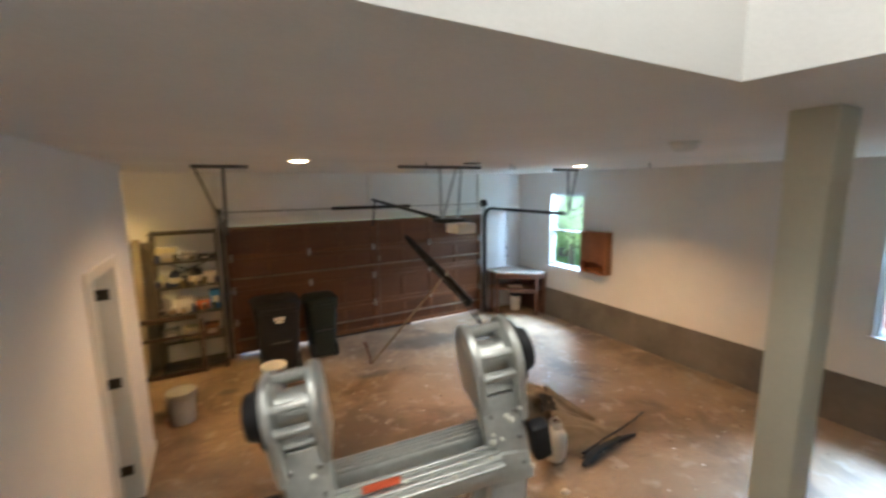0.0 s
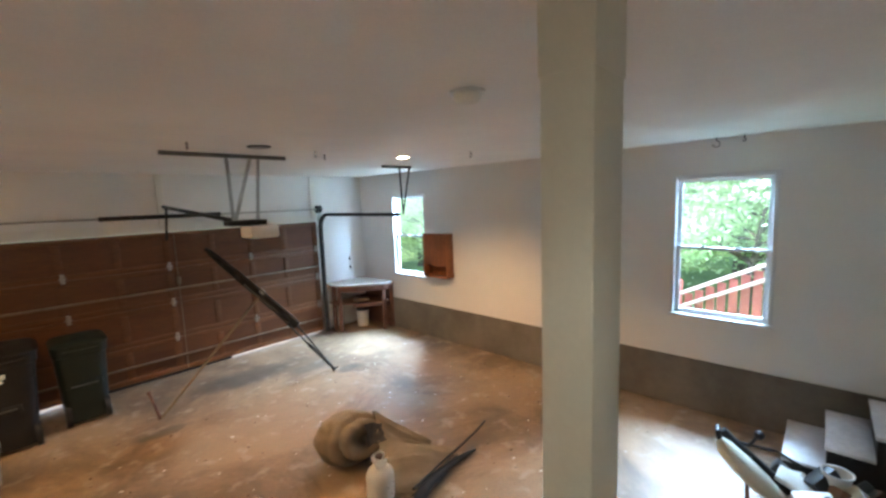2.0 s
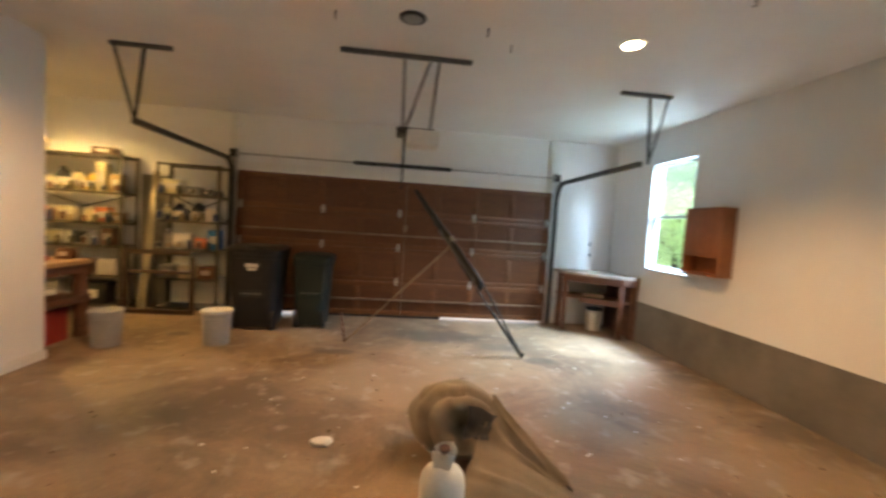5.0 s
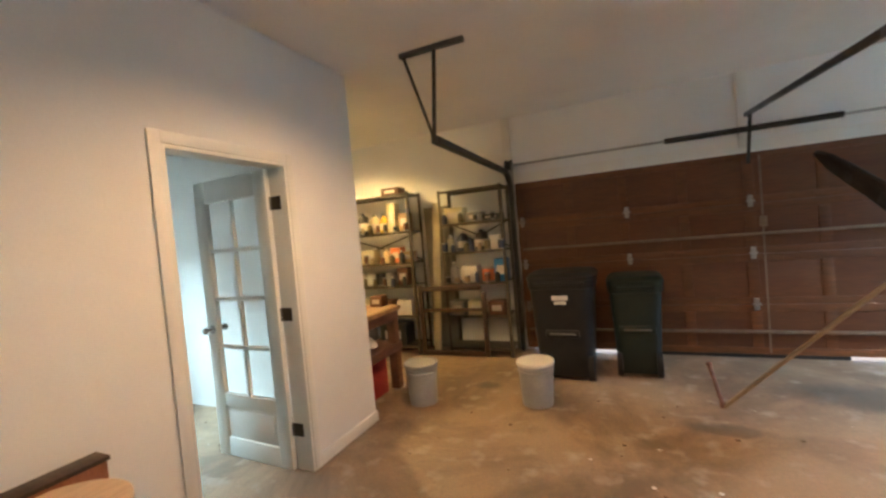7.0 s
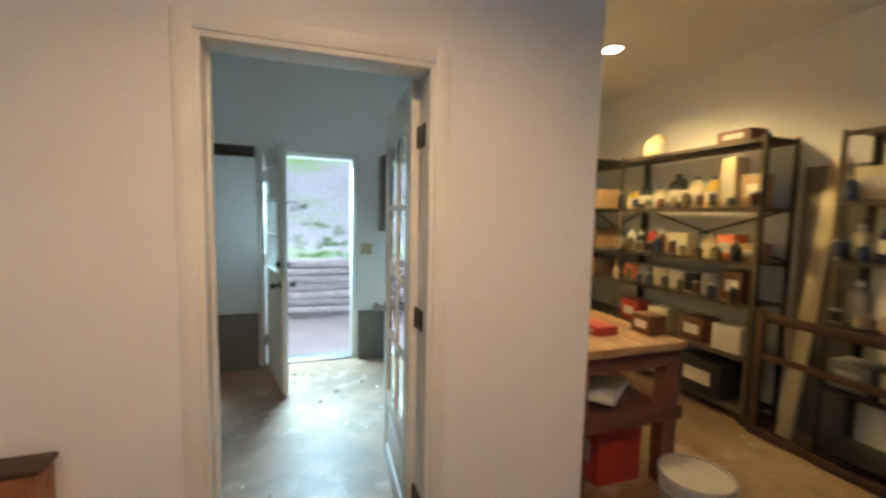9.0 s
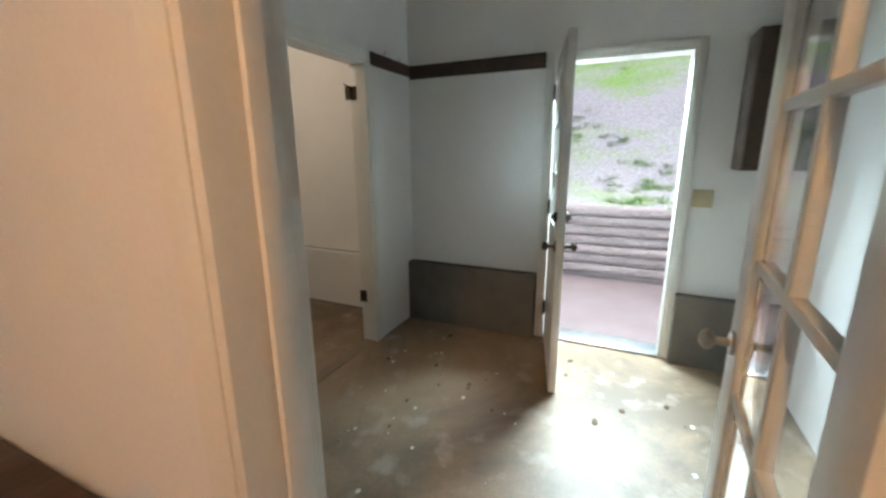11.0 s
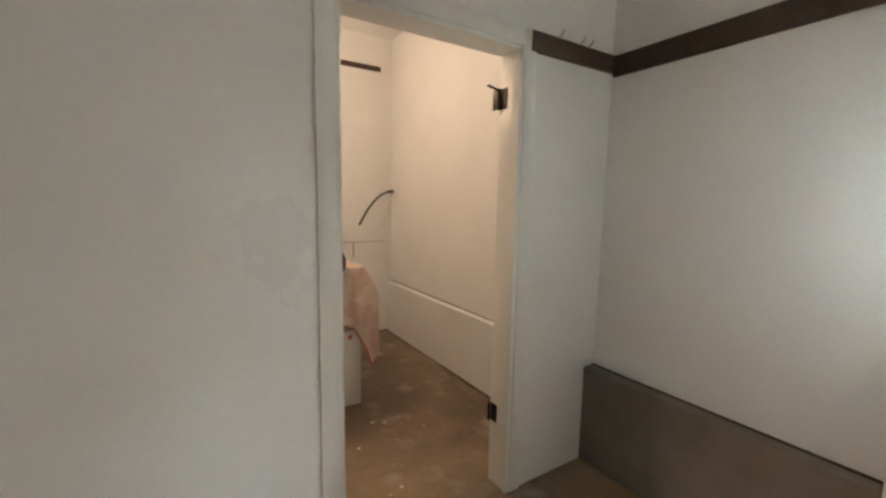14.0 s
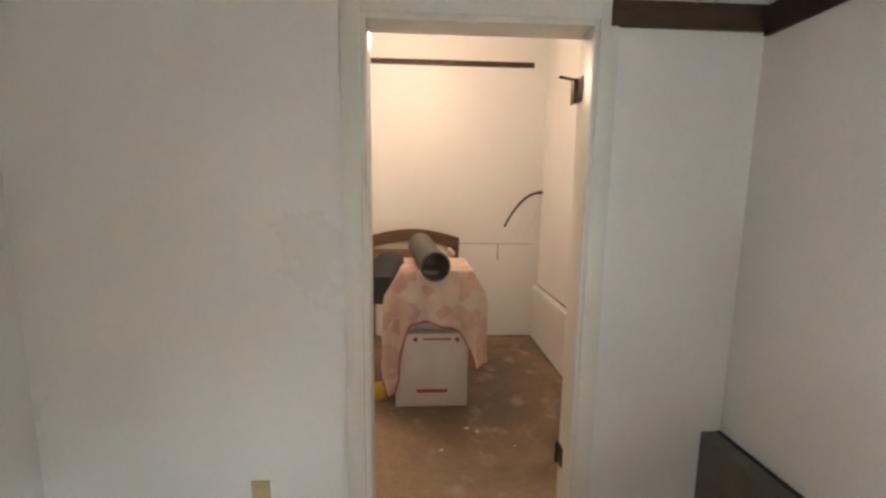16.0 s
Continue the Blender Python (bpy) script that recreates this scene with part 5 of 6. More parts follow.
def bundle(bm, centre, along, radii, hollow, seed):
    """A rolled bundle of canvas: a lump with a curled-in mouth, ridged round the mouth."""
    side = Vector((along[0], along[1], 0)).normalized()
    deep = Vector((-side.y, side.x, 0))
    mouth = (side * hollow[0] + deep * hollow[1] + Vector((0, 0, hollow[2]))).normalized()
    n, m = 64, 40
    rings = []
    for j in range(1, m):
        th = math.pi * j / m
        ring = []
        for i in range(n):
            ph = 2 * math.pi * i / n
            u = Vector((math.sin(th) * math.cos(ph), math.sin(th) * math.sin(ph), math.cos(th)))
            w = side * u.x + deep * u.y + Vector((0, 0, u.z))
            ang = w.angle(mouth)
            r = 1 + 0.07 * noise.noise(w * 2.1 + Vector((seed, 0, 0))) + 0.05 * ridged(w.x * 0.6 + w.z * 0.5, w.y * 0.4, seed, 3.2)
            r -= 0.50 * math.exp(-(ang / 0.42) ** 2)
            r += 0.07 * math.exp(-((ang - 0.70) / 0.16) ** 2) - 0.17 * math.exp(-((ang - 0.98) / 0.11) ** 2) - 0.07 * math.exp(-((ang - 1.45) / 0.10) ** 2)
            p = Vector(centre) + (side * u.x * radii[0] + deep * u.y * radii[1] + Vector((0, 0, u.z * radii[2]))) * r
            p.z = max(p.z, 0.003 + 0.004 * (u.z + 1))
            ring.append(bm.verts.new(p))
        rings.append(ring)
    for lo, hi in zip(rings, rings[1:]):
        for i in range(n):
            bm.faces.new((lo[i], lo[(i + 1) % n], hi[(i + 1) % n], hi[i]))
    bm.faces.new(rings[0][::-1])
    bm.faces.new(rings[-1])


bm = bmesh.new()
bundle(bm, (3.40, 3.63, 0.225), (0.85, -0.53), (0.30, 0.26, 0.225), (0.55, -0.75, 0.28), 4.2)
part("canvas_lump", bm, CANVAS, tarp)
bm = bmesh.new()
flap(bm, (3.60, 3.51, 0.44), (3.49, 3.27, 0.22), (3.80, 3.05, 0.08), (3.95, 3.10, 0.14), 1.7, 0.03)
cloth_part("turned_flap", bm, CANVAS)
bm = bmesh.new()
flap(bm, (3.60, 3.53, 0.425), (3.93, 3.11, 0.155), (4.02, 3.22, 0.01), (3.86, 3.74, 0.01), 3.1, -0.02)
cloth_part("back_flap", bm, CANVAS)
bm = bmesh.new()
flap(bm, (3.47, 3.30, 0.29), (3.32, 3.02, 0.02), (3.50, 2.80, 0.012), (4.16, 2.98, 0.025), 5.3, -0.07)
cloth_part("spread_flap", bm, CANVAS)
# darker sheet across the mouth of the bundle
bm = bmesh.new()
flap(bm, (3.44, 3.46, 0.40), (3.40, 3.36, 0.24), (3.52, 3.24, 0.30), (3.60, 3.40, 0.36), 2.4, 0.05, 14)
part("inner_lining", bm, DARKCLOTH, tarp, "dark sheet in the mouth of the folds")
roll = thing("rolled_umbrella", (3.9, 2.8, 0), "dark grey-blue folded umbrella with a thin black shaft", "umbrella")
bm = bmesh.new()
draped_tube(bm, [((3.36, 2.73, 0.04), 0.02, 0.02), ((3.48, 2.77, 0.05), 0.045, 0.045), ((3.66, 2.81, 0.05), 0.042, 0.045), ((3.90, 2.84, 0.035), 0.026, 0.03), ((4.08, 2.835, 0.03), 0.02, 0.022), ((4.24, 2.825, 0.02), 0.008, 0.010)], 18, 1, 0.55, 9.1)
part("fabric", bm, coloured("slate_cloth", (0.032, 0.036, 0.040), 0.85), roll, "slate grey fabric")
for dy, dz in ((0.05, 0.065), (-0.05, 0.05), (0.02, 0.09)):
    bm = bmesh.new()
    rod(bm, (3.38, 2.73 + dy, dz + 0.01), (4.02, 2.845 + dy * 0.4, 0.04 + dz * 0.2), 0.005, seg=8)
    part("rib", bm, BLACKPLASTIC, roll)
bm = bmesh.new()
bend = [(3.42, 2.79, 0.11), (3.80, 2.86, 0.095), (4.15, 2.92, 0.07), (4.45, 2.985, 0.045), (4.69, 3.055, 0.02)]
for p, q in zip(bend, bend[1:]):
    rod(bm, p, q, 0.012, 0.010)
part("shaft", bm, BLACKPLASTIC, roll)
CYL = Vector((3.245, 2.985, 0))
tank = thing("gas_cylinder", CYL, "white steel gas cylinder with a dark valve in its collar", "gas cylinder")
bm = bmesh.new()
lathe(bm, CYL, [(0.075, 0.0), (0.08, 0.002), (0.08, 0.022), (0.088, 0.032), (0.104, 0.055), (0.110, 0.085), (0.110, 0.225), (0.104, 0.262), (0.086, 0.292), (0.055, 0.312), (0.024, 0.318)], 36)
part("body", bm, WHITEPLASTIC, tank, "white painted steel body")
for a0 in (0.25, 3.40):
    bm = bmesh.new()
    pts = [CYL + Vector((0.058 * math.cos(a0 + 0.19 * k), 0.058 * math.sin(a0 + 0.19 * k), 0.350 + 0.016 * math.sin(math.pi * k / 10))) for k in range(11)]
    for p, q in zip(pts, pts[1:]):
        beam(bm, p, q, 0.006, 0.07, 0.002)
    rod(bm, pts[0] + Vector((0, 0, 0.036)), pts[3] + Vector((0, 0, 0.042)), 0.007, seg=8)
    part("collar_guard", bm, WHITEPLASTIC, tank)
bm = bmesh.new()
rod(bm, CYL + Vector((0, 0, 0.312)), CYL + Vector((0, 0, 0.385)), 0.014)
rod(bm, CYL + Vector((0, -0.01, 0.350)), CYL + Vector((0.01, -0.055, 0.350)), 0.012)
part("valve", bm, coloured("dark_brass", (0.10, 0.06, 0.03), 0.4), tank, "dark brass valve")
bm = bmesh.new()
lathe(bm, CYL + Vector((0, 0, 0.385)), [(0.022, 0.0), (0.030, 0.006), (0.030, 0.018), (0.020, 0.026)], 10)
part("valve_knob", bm, coloured("dull_brown_knob", (0.07, 0.03, 0.022)), tank, "dull brown valve knob")
rg = random.Random(4)
bm = bmesh.new()
for _ in range(9):
    a, z = rg.uniform(3.4, 5.4), rg.uniform(0.09, 0.22)
    c = CYL + Vector((0.109 * math.cos(a), 0.109 * math.sin(a), z))
    rod(bm, c, c + Vector((math.cos(a), math.sin(a), 0)) * 0.0025, rg.uniform(0.003, 0.009), 0.002, 8)
part("rust_spots", bm, RUST, tank, "brown rust spots")

# ---------- clutter beside the black steps ----------
mower = thing("push_scooter", (5.1, 0.85, 0), "toppled white and black ride-on toy lying by the steps", "ride-on toy")
SHELL = material("ivory_shell", (0.60, 0.57, 0.47), 0.4, 0, 60, 0.05, 5, 0.1, 0.03)
bm = bmesh.new()
draped_tube(bm, [((4.96, 1.02, 0.50), 0.03, 0.03), ((4.97, 0.98, 0.44), 0.085, 0.06), ((5.00, 0.88, 0.33), 0.11, 0.075), ((5.03, 0.76, 0.22), 0.10, 0.075), ((5.06, 0.66, 0.13), 0.07, 0.05)], 22, 1, 0.05, 1.0)
part("shell", bm, SHELL, mower, "ivory plastic shell")
bm = bmesh.new()
for p, q in zip([(5.05, 1.02, 0.53), (5.07, 0.95, 0.46), (5.11, 0.83, 0.35), (5.15, 0.70, 0.23)], [(5.07, 0.95, 0.46), (5.11, 0.83, 0.35), (5.15, 0.70, 0.23), (5.18, 0.60, 0.13)]):
    beam(bm, p, q, 0.05, 0.06, 0.01)
part("trim_band", bm, BLACKPLASTIC, mower, "black plastic rim band")
bm = bmesh.new()
rod(bm, (4.97, 1.02, 0.50), (4.95, 1.03, 0.575), 0.02)
rod(bm, (4.92, 1.02, 0.57), (4.99, 1.04, 0.58), 0.016)
part("grip", bm, BLACKPLASTIC, mower)
bm = bmesh.new()
for a, b in (((5.02, 0.98, 0.48), (5.30, 0.70, 0.36)), ((5.30, 0.70, 0.36), (5.45, 0.55, 0.22)), ((5.12, 0.86, 0.42), (5.20, 0.80, 0.50))):
    rod(bm, a, b, 0.012)
part("lever", bm, DARKSTEEL, mower)
bm = bmesh.new()
bmesh.ops.create_uvsphere(bm, u_segments=14, v_segments=8, radius=0.035, matrix=Matrix.Translation((5.20, 0.80, 0.50)))
part("lever_knob", bm, BLACKPLASTIC, mower)
for x, y in ((4.93, 0.82), (5.10, 0.70)):
    bm = bmesh.new()
    rod(bm, (x, y, 0.0), (x + 0.04, y + 0.02, 0.24), 0.012)
    rod(bm, (x - 0.05, y, 0.012), (x + 0.05, y, 0.012), 0.012)
    part("leg", bm, RUST, mower)
rng = random.Random(7)
for i in range(16):
    x, y = 4.98 + rng.random() * 0.52, 0.12 + rng.random() * 0.50
    w, d_, h = 0.05 + rng.random() * 0.08, 0.05 + rng.random() * 0.09, 0.04 + rng.random() * 0.10
    m = pose(x, y, 0.02 + 0.055 * (i % 4) + 0.06, rng.uniform(-35, 35), rng.uniform(-35, 35), rng.uniform(0, 180))
    bm = bmesh.new()
    box(bm, (-w, -d_, -h / 2), (w, d_, h / 2), 0.012)
    low = 0
    bm.transform(m)
    low = min(v.co.z for v in bm.verts)
    lift = 0.075 * (i // 6) - low
    bm.transform(Matrix.Translation((0, 0, lift)))
    mat_, lab = ((SHELL, "ivory plastic offcut in the scrap pile"), (BLACK_, "black plastic part in the scrap pile"), (WHITEPLASTIC, "white plastic scrap in the pile"), (BROWNB, "dark brown wooden scrap in the pile"), (BLACK_, "black plastic part in the scrap pile"))[i % 5]
    whole("scrap_piece", bm, mat_, lab, "scrap", "scrap pile by the steps")
bowl = thing("plastic_tub", (5.26, 0.34, 0.0), "white plastic tub standing in the scrap pile", "tub")
bm = bmesh.new()
lathe(bm, (5.27, 0.36, 0.0), [(0.055, 0.20), (0.06, 0.201), (0.085, 0.35), (0.092, 0.352), (0.092, 0.36), (0.082, 0.358), (0.055, 0.21)], 24)
part("tub", bm, WHITEPLASTIC, bowl)
carton((5.27, 0.36, 0.0), 0.2, 0.2, 0.20, BLACK_, "black crate in the scrap pile", "crate")
for i, (p, q) in enumerate((((4.75, 0.55, 0.012), (4.9, 0.62, 0.02)), ((4.62, 0.75, 0.01), (4.70, 0.60, 0.014)))):
    bm = bmesh.new()
    rod(bm, p, q, 0.009)
    whole("stick", bm, DARKWOOD, "short dark stick on the floor", "stick")
bm = bmesh.new()
box(bm, (-0.22, -0.008, 0), (0.22, 0.008, 0.80), 0.003)
bm.transform(pose(4.42, 0.06, 0.003, 9, 0, 0))
whole("door_panel_offcut", bm, TRIM, "white painted panel leaning on the concrete wall", "panel")

# ---------- cabinet side and pale seat by the doorway ----------
side = thing("low_cabinet", (-0.1, 2.95, 0), "dark brown low wooden cabinet against the wall", "cabinet")
boxpart("carcass", (-0.185, 2.45, 0.012), (-0.09, 3.205, 0.745), CABWOOD, side, 0.004)
boxpart("top", (-0.187, 2.44, 0.745), (-0.085, 3.215, 0.762), DARKWOOD, side, 0.003)
stool = thing("round_stool", (0.10, 2.93, 0), "pale wooden round-cornered seat beside the brown cabinet", "stool")
PALE = material("pale_birch", (0.55, 0.40, 0.26), 0.45, 0, 14, 0.08, 2, 0.12, 0.04, (6, 1, 1))
bm = bmesh.new()
lathe(bm, (0.10, 2.93, 0.70), [(0.215, 0.0), (0.23, 0.006), (0.23, 0.026), (0.215, 0.032)], 40)
part("seat", bm, PALE, stool)
for a in range(4):
    bm = bmesh.new()
    c, s = math.cos(a * 1.571 + 0.78), math.sin(a * 1.571 + 0.78)
    rod(bm, (0.10 + 0.13 * c, 2.93 + 0.13 * s, 0.70), (0.10 + 0.18 * c, 2.93 + 0.18 * s, 0.0), 0.017, 0.013)
    part("leg", bm, PALE, stool)
bm = bmesh.new()
box(bm, (-0.13, -0.10, 0), (0.13, 0.10, 0.018), 0.006)
bm.transform(pose(0.0, 2.78, 0.733, 0, 0, 25))
whole("tablet_board", bm, CARDBOARD, "white board with a dark edge lying on the seat", "board")

# ---------- entry: coat rail, wall cabinet ----------
rail = thing("coat_rail", (-2.6, 2.45, 2.03), "dark brown coat rail board running round the corner", "coat rail")
boxpart("board", (-2.93, 2.40, 2.03), (-2.368, 2.42, 2.115), DARKWOOD, rail, 0.003)
boxpart("board", (-2.93, 2.42, 2.01), (-2.908, 3.495, 2.11), DARKWOOD, rail, 0.003)
for x in (-2.52, -2.66, -2.72):
    bm = bmesh.new()
    rod(bm, (x, 2.41, 2.105), (x, 2.445, 2.125), 0.003, seg=8)
    rod(bm, (x, 2.445, 2.125), (x, 2.447, 2.138), 0.003, seg=8)
    part("hook", bm, STEEL, rail)
wc = thing("wall_cabinet", (-2.8, 4.85, 1.33), "dark brown wall cabinet beside the back door", "cabinet")
boxpart("body", (-2.93, 4.66, 1.33), (-2.70, 5.036, 2.08), DARKWOOD, wc, 0.004)
boxpart("door", (-2.70, 4.665, 1.335), (-2.682, 5.03, 2.075), DARKWOOD, wc, 0.004)
clh = thing("closet_door_hinge", (-2.31, 2.3, 1.84), "bare bronze hinge leaves screwed to the closet jamb", "hinge")
for z in (0.32, 1.80):
    bm = bmesh.new()
    box(bm, (-2.316, 2.288, z), (-2.312, 2.33, z + 0.09), 0.001)
    rod(bm, (-2.305, 2.283, z), (-2.305, 2.283, z + 0.09), 0.008)
    if z > 1:
        box(bm, (-2.304, 2.245, z), (-2.300, 2.283, z + 0.09), 0.001)
        rod(bm, (-2.305, 2.283, z + 0.085), (-2.24, 2.283, z + 0.095), 0.005)
    part("hinge_leaf", bm, BRONZE, clh)
structure("floor_joint_closet", [((-2.315, 2.30, 0.0), (-1.535, 2.385, 0.006))], coloured("worn_wood_strip", (0.25, 0.19, 0.13)), "worn strip in the closet doorway floor", "trim")

# ---------- closet contents ----------
pend = thing("hanging_bulb", (-1.535, 0.95, 2.99), "bare glowing bulb hanging from the closet ceiling", "light")
bm = bmesh.new()
rod(bm, (-1.535, 0.95, 2.66), (-1.535, 0.95, 2.99), 0.004, seg=8)
part("cord", bm, WHITEPLASTIC, pend)
bm = bmesh.new()
lathe(bm, (-1.535, 0.95, 2.61), [(0.018, 0.0), (0.02, 0.01), (0.02, 0.045), (0.012, 0.055)], 16)
part("lamp_holder", bm, WHITEPLASTIC, pend)
bm = bmesh.new()
lathe(bm, (-1.535, 0.95, 2.545), [(0.006, 0.0), (0.022, 0.008), (0.03, 0.027), (0.024, 0.048), (0.014, 0.064)], 18)
part("bulb", bm, LAMP_ON, pend)

bm = bmesh.new()
box(bm, (-2.80, -0.2, 2.655), (-1.0, -0.175, 2.70), 0.003)
whole("wall_cleat", bm, DARKWOOD, "dark wooden shelf cleat high on the closet wall", "cleat")
hose = thing("hose_stub", (-2.9, -0.18, 1.47), "black hose stub curving from a wall fitting", "hose")
bm = bmesh.new()
rod(bm, (-2.905, -0.2, 1.475), (-2.905, -0.12, 1.475), 0.022)
part("fitting", bm, STEEL, hose)
bm = bmesh.new()
pts = [(-2.905 + 0.36 * f, -0.12 + 0.02 * math.sin(f * 3), 1.475 - 0.34 * f ** 2.2) for f in [i / 10 for i in range(11)]]
for p, q in zip(pts, pts[1:]):
    rod(bm, p, q, 0.011, seg=10)
part("tube", bm, BLACKPLASTIC, hose)
bm = bmesh.new()
pts = [(-2.62 - 0.3 * f, -0.155, 1.10 - 0.11 * math.sin(math.pi * f) + 0.32 * f * f) for f in [i / 10 for i in range(11)]]
for p, q in zip(pts, pts[1:]):
    rod(bm, p, q, 0.003, seg=6)
part("wire", bm, WHITEPLASTIC, hose)
hb = thing("headboard", (-1.65, -0.1, 0), "brown wooden arched headboard leaning on the closet wall", "headboard")
bm = bmesh.new()
n = 14
lo, hi, lo2, hi2 = [], [], [], []
for i in range(n + 1):
    f = i / n
    x = -2.10 + 0.93 * f
    z = 1.02 + 0.085 * math.sin(math.pi * f)
    lo.append(bm.verts.new((x, -0.125, z - 0.12)))
    hi.append(bm.verts.new((x, -0.125, z)))
    lo2.append(bm.verts.new((x, -0.16, z - 0.12)))
    hi2.append(bm.verts.new((x, -0.16, z)))
for i in range(n):
    bm.faces.new((lo[i], lo[i + 1], hi[i + 1], hi[i]))
    bm.faces.new((hi[i], hi[i + 1], hi2[i + 1], hi2[i]))
    bm.faces.new((lo2[i + 1], lo2[i], hi2[i], hi2[i + 1]))
    bm.faces.new((lo[i + 1], lo[i], lo2[i], lo2[i + 1]))
bm.faces.new((lo[0], hi[0], hi2[0], lo2[0]))
bm.faces.new((lo[-1], lo2[-1], hi2[-1], hi[-1]))
WALNUT = material("walnut_brown", (0.16, 0.09, 0.045), 0.5, 0, 14, 0.2, 2, 0.25, 0.1, (1, 6, 6))
part("arched_top", bm, WALNUT, hb)
for x in (-2.10, -1.27):
    boxpart("post", (x, -0.16, 0.0), (x + 0.10, -0.125, 0.935), WALNUT, hb, 0.003)
boxpart("panel", (-2.0, -0.152, 0.45), (-1.27, -0.135, 0.905), coloured("light_brown_panel", (0.32, 0.2, 0.1)), hb)
bx = thing("cardboard_box", (-1.8, 1.0, 0), "white printed cardboard box standing on the closet floor", "box")
boxpart("body", (-2.046, 0.82, 0), (-1.555, 1.227, 0.52), CARDBOARD, bx, 0.004)
REDINK = coloured("red_print", (0.38, 0.06, 0.05))
for a, b in (((-1.93, 1.2265, 0.475), (-1.74, 1.2285, 0.488)), ((-1.91, 1.2265, 0.10), (-1.70, 1.2285, 0.125))):
    boxpart("print_bar", a, b, REDINK, bx)
for x in (-1.97, -1.69):
    bm = bmesh.new()
    rod(bm, (x, 1.226, 0.478), (x, 1.229, 0.478), 0.016, seg=16)
    part("print_dot", bm, REDINK, bx)
bx2 = thing("cardboard_box", (-1.8, 0.85, 0.52), "white cardboard box stacked under the patterned sheet", "box")
boxpart("body", (-2.06, 0.55, 0.522), (-1.60, 1.17, 0.93), CARDBOARD, bx2, 0.004)
boxpart("prop", (-2.0, 0.56, 0), (-1.62, 0.80, 0.522), CARDBOARD, bx2)


def sheet(bm, x0, x1, ytop0, ytop1, z, seed):
    """A cloth over a box top whose front hem rises in the middle and ends in two hanging points."""
    hem = [(0.0, 0.34), (0.10, 0.27), (0.24, 0.52), (0.5, 0.58), (0.74, 0.60), (0.86, 0.10), (0.94, 0.12), (1.0, 0.26)]
    nx, ny = 44, 34
    grid = []
    for j in range(ny + 1):
        row = []
        for i in range(nx + 1):
            u, v = i / nx, j / ny
            k = max(m for m in range(len(hem) - 1) if hem[m][0] <= u)
            f = (u - hem[k][0]) / (hem[k + 1][0] - hem[k][0])
            low = hem[k][1] + (hem[k + 1][1] - hem[k][1]) * f
            x = x0 - 0.09 + (x1 - x0 + 0.20) * u
            top_len = ytop1 - ytop0
            run = v * (top_len + z - low)
            down = max(0.0, run - top_len)
            y = min(ytop0 + run, ytop1)
            zz = z - down
            hang = min(1.0, down * 4)
            y += 0.035 + hang * (0.035 + 0.030 * math.sin(u * 23 + seed + down * 2) + 0.03 * noise.noise(Vector((u * 6, down * 3, seed))))
            over = max(0.0, x0 - x) + max(0.0, x - x1)
            zz -= over * (1.6 - 1.2 * hang)
            x += hang * 0.03 * noise.noise(Vector((u * 3, down * 5, seed + 7))) + (0.05 * down * (u - 0.5))
            zz += 0.010 * noise.noise(Vector((x * 9, y * 9, seed)))
            row.append(bm.verts.new((x, y, zz + 0.012)))
        grid.append(row)
    for j in range(ny):
        for i in range(nx):
            bm.faces.new((grid[j][i], grid[j][i + 1], grid[j + 1][i + 1], grid[j + 1][i]))
    return grid[-1]


def patterned_cotton():
    m = material("pink_patterned_cotton", (0.66, 0.54, 0.45), 0.9, 0, 200, 0.06, 9, 0.1, 0.2)
    n, l = m.node_tree.nodes, m.node_tree.links
    b = n["Principled BSDF"]
    old = b.inputs["Base Color"].links[0].from_socket
    tc, cells, edge, mix = n.new("ShaderNodeTexCoord"), n.new("ShaderNodeTexVoronoi"), n.new("ShaderNodeMapRange"), n.new("ShaderNodeMix")
    cells.distance, cells.inputs["Scale"].default_value = "MANHATTAN", 9.0
    l.new(tc.outputs["Object"], cells.inputs[0])
    edge.inputs[1].default_value, edge.inputs[2].default_value, edge.inputs[4].default_value = 0.35, 0.75, 0.75
    l.new(cells.outputs["Color"], edge.inputs[0])
    mix.data_type = "RGBA"
    mix.inputs[7].default_value = (0.52, 0.29, 0.25, 1)
    l.new(edge.outputs[0], mix.inputs[0])
    l.new(old, mix.inputs[6])
    l.new(mix.outputs[2], b.inputs["Base Color"])
    return m


PINKCLOTH = patterned_cotton()
draped = thing("patterned_sheet", (-1.83, 1.0, 0.93), "pink and cream patterned sheet draped over the boxes", "sheet")
bm = bmesh.new()
hem_line = [v.co.copy() for v in sheet(bm, -2.07, -1.59, 0.62, 1.19, 0.935, 3.0)]
ob = part("cloth", bm, PINKCLOTH, draped)
sol = ob.modifiers.new("thickness", "SOLIDIFY")
sol.thickness = 0.004
bm = bmesh.new()
for p, q in zip(hem_line, hem_line[1:]):
    rod(bm, p, q, 0.006, seg=6)
part("hem", bm, REDINK, draped, "dark red hem")
pipe = thing("stove_pipe", (-1.78, 1.0, 0.95), "dark grey stove pipe lying on the draped boxes", "pipe")
bm = bmesh.new()
P0, P1, R = Vector((-1.815, 1.36, 1.0)), Vector((-1.72, 0.72, 1.055)), 0.095
dd = (P1 - P0).normalized()
sd_, ud = dd.cross(Vector((0, 0, 1))).normalized(), Vector((0, 0, 1))
rings = []
for c, r in ((P0, R), (P1, R), (P1, R - 0.006), (P0, R - 0.006)):
    rings.append([bm.verts.new(c + sd_ * r * math.cos(2 * math.pi * i / 32) + ud * r * math.sin(2 * math.pi * i / 32)) for i in range(32)])
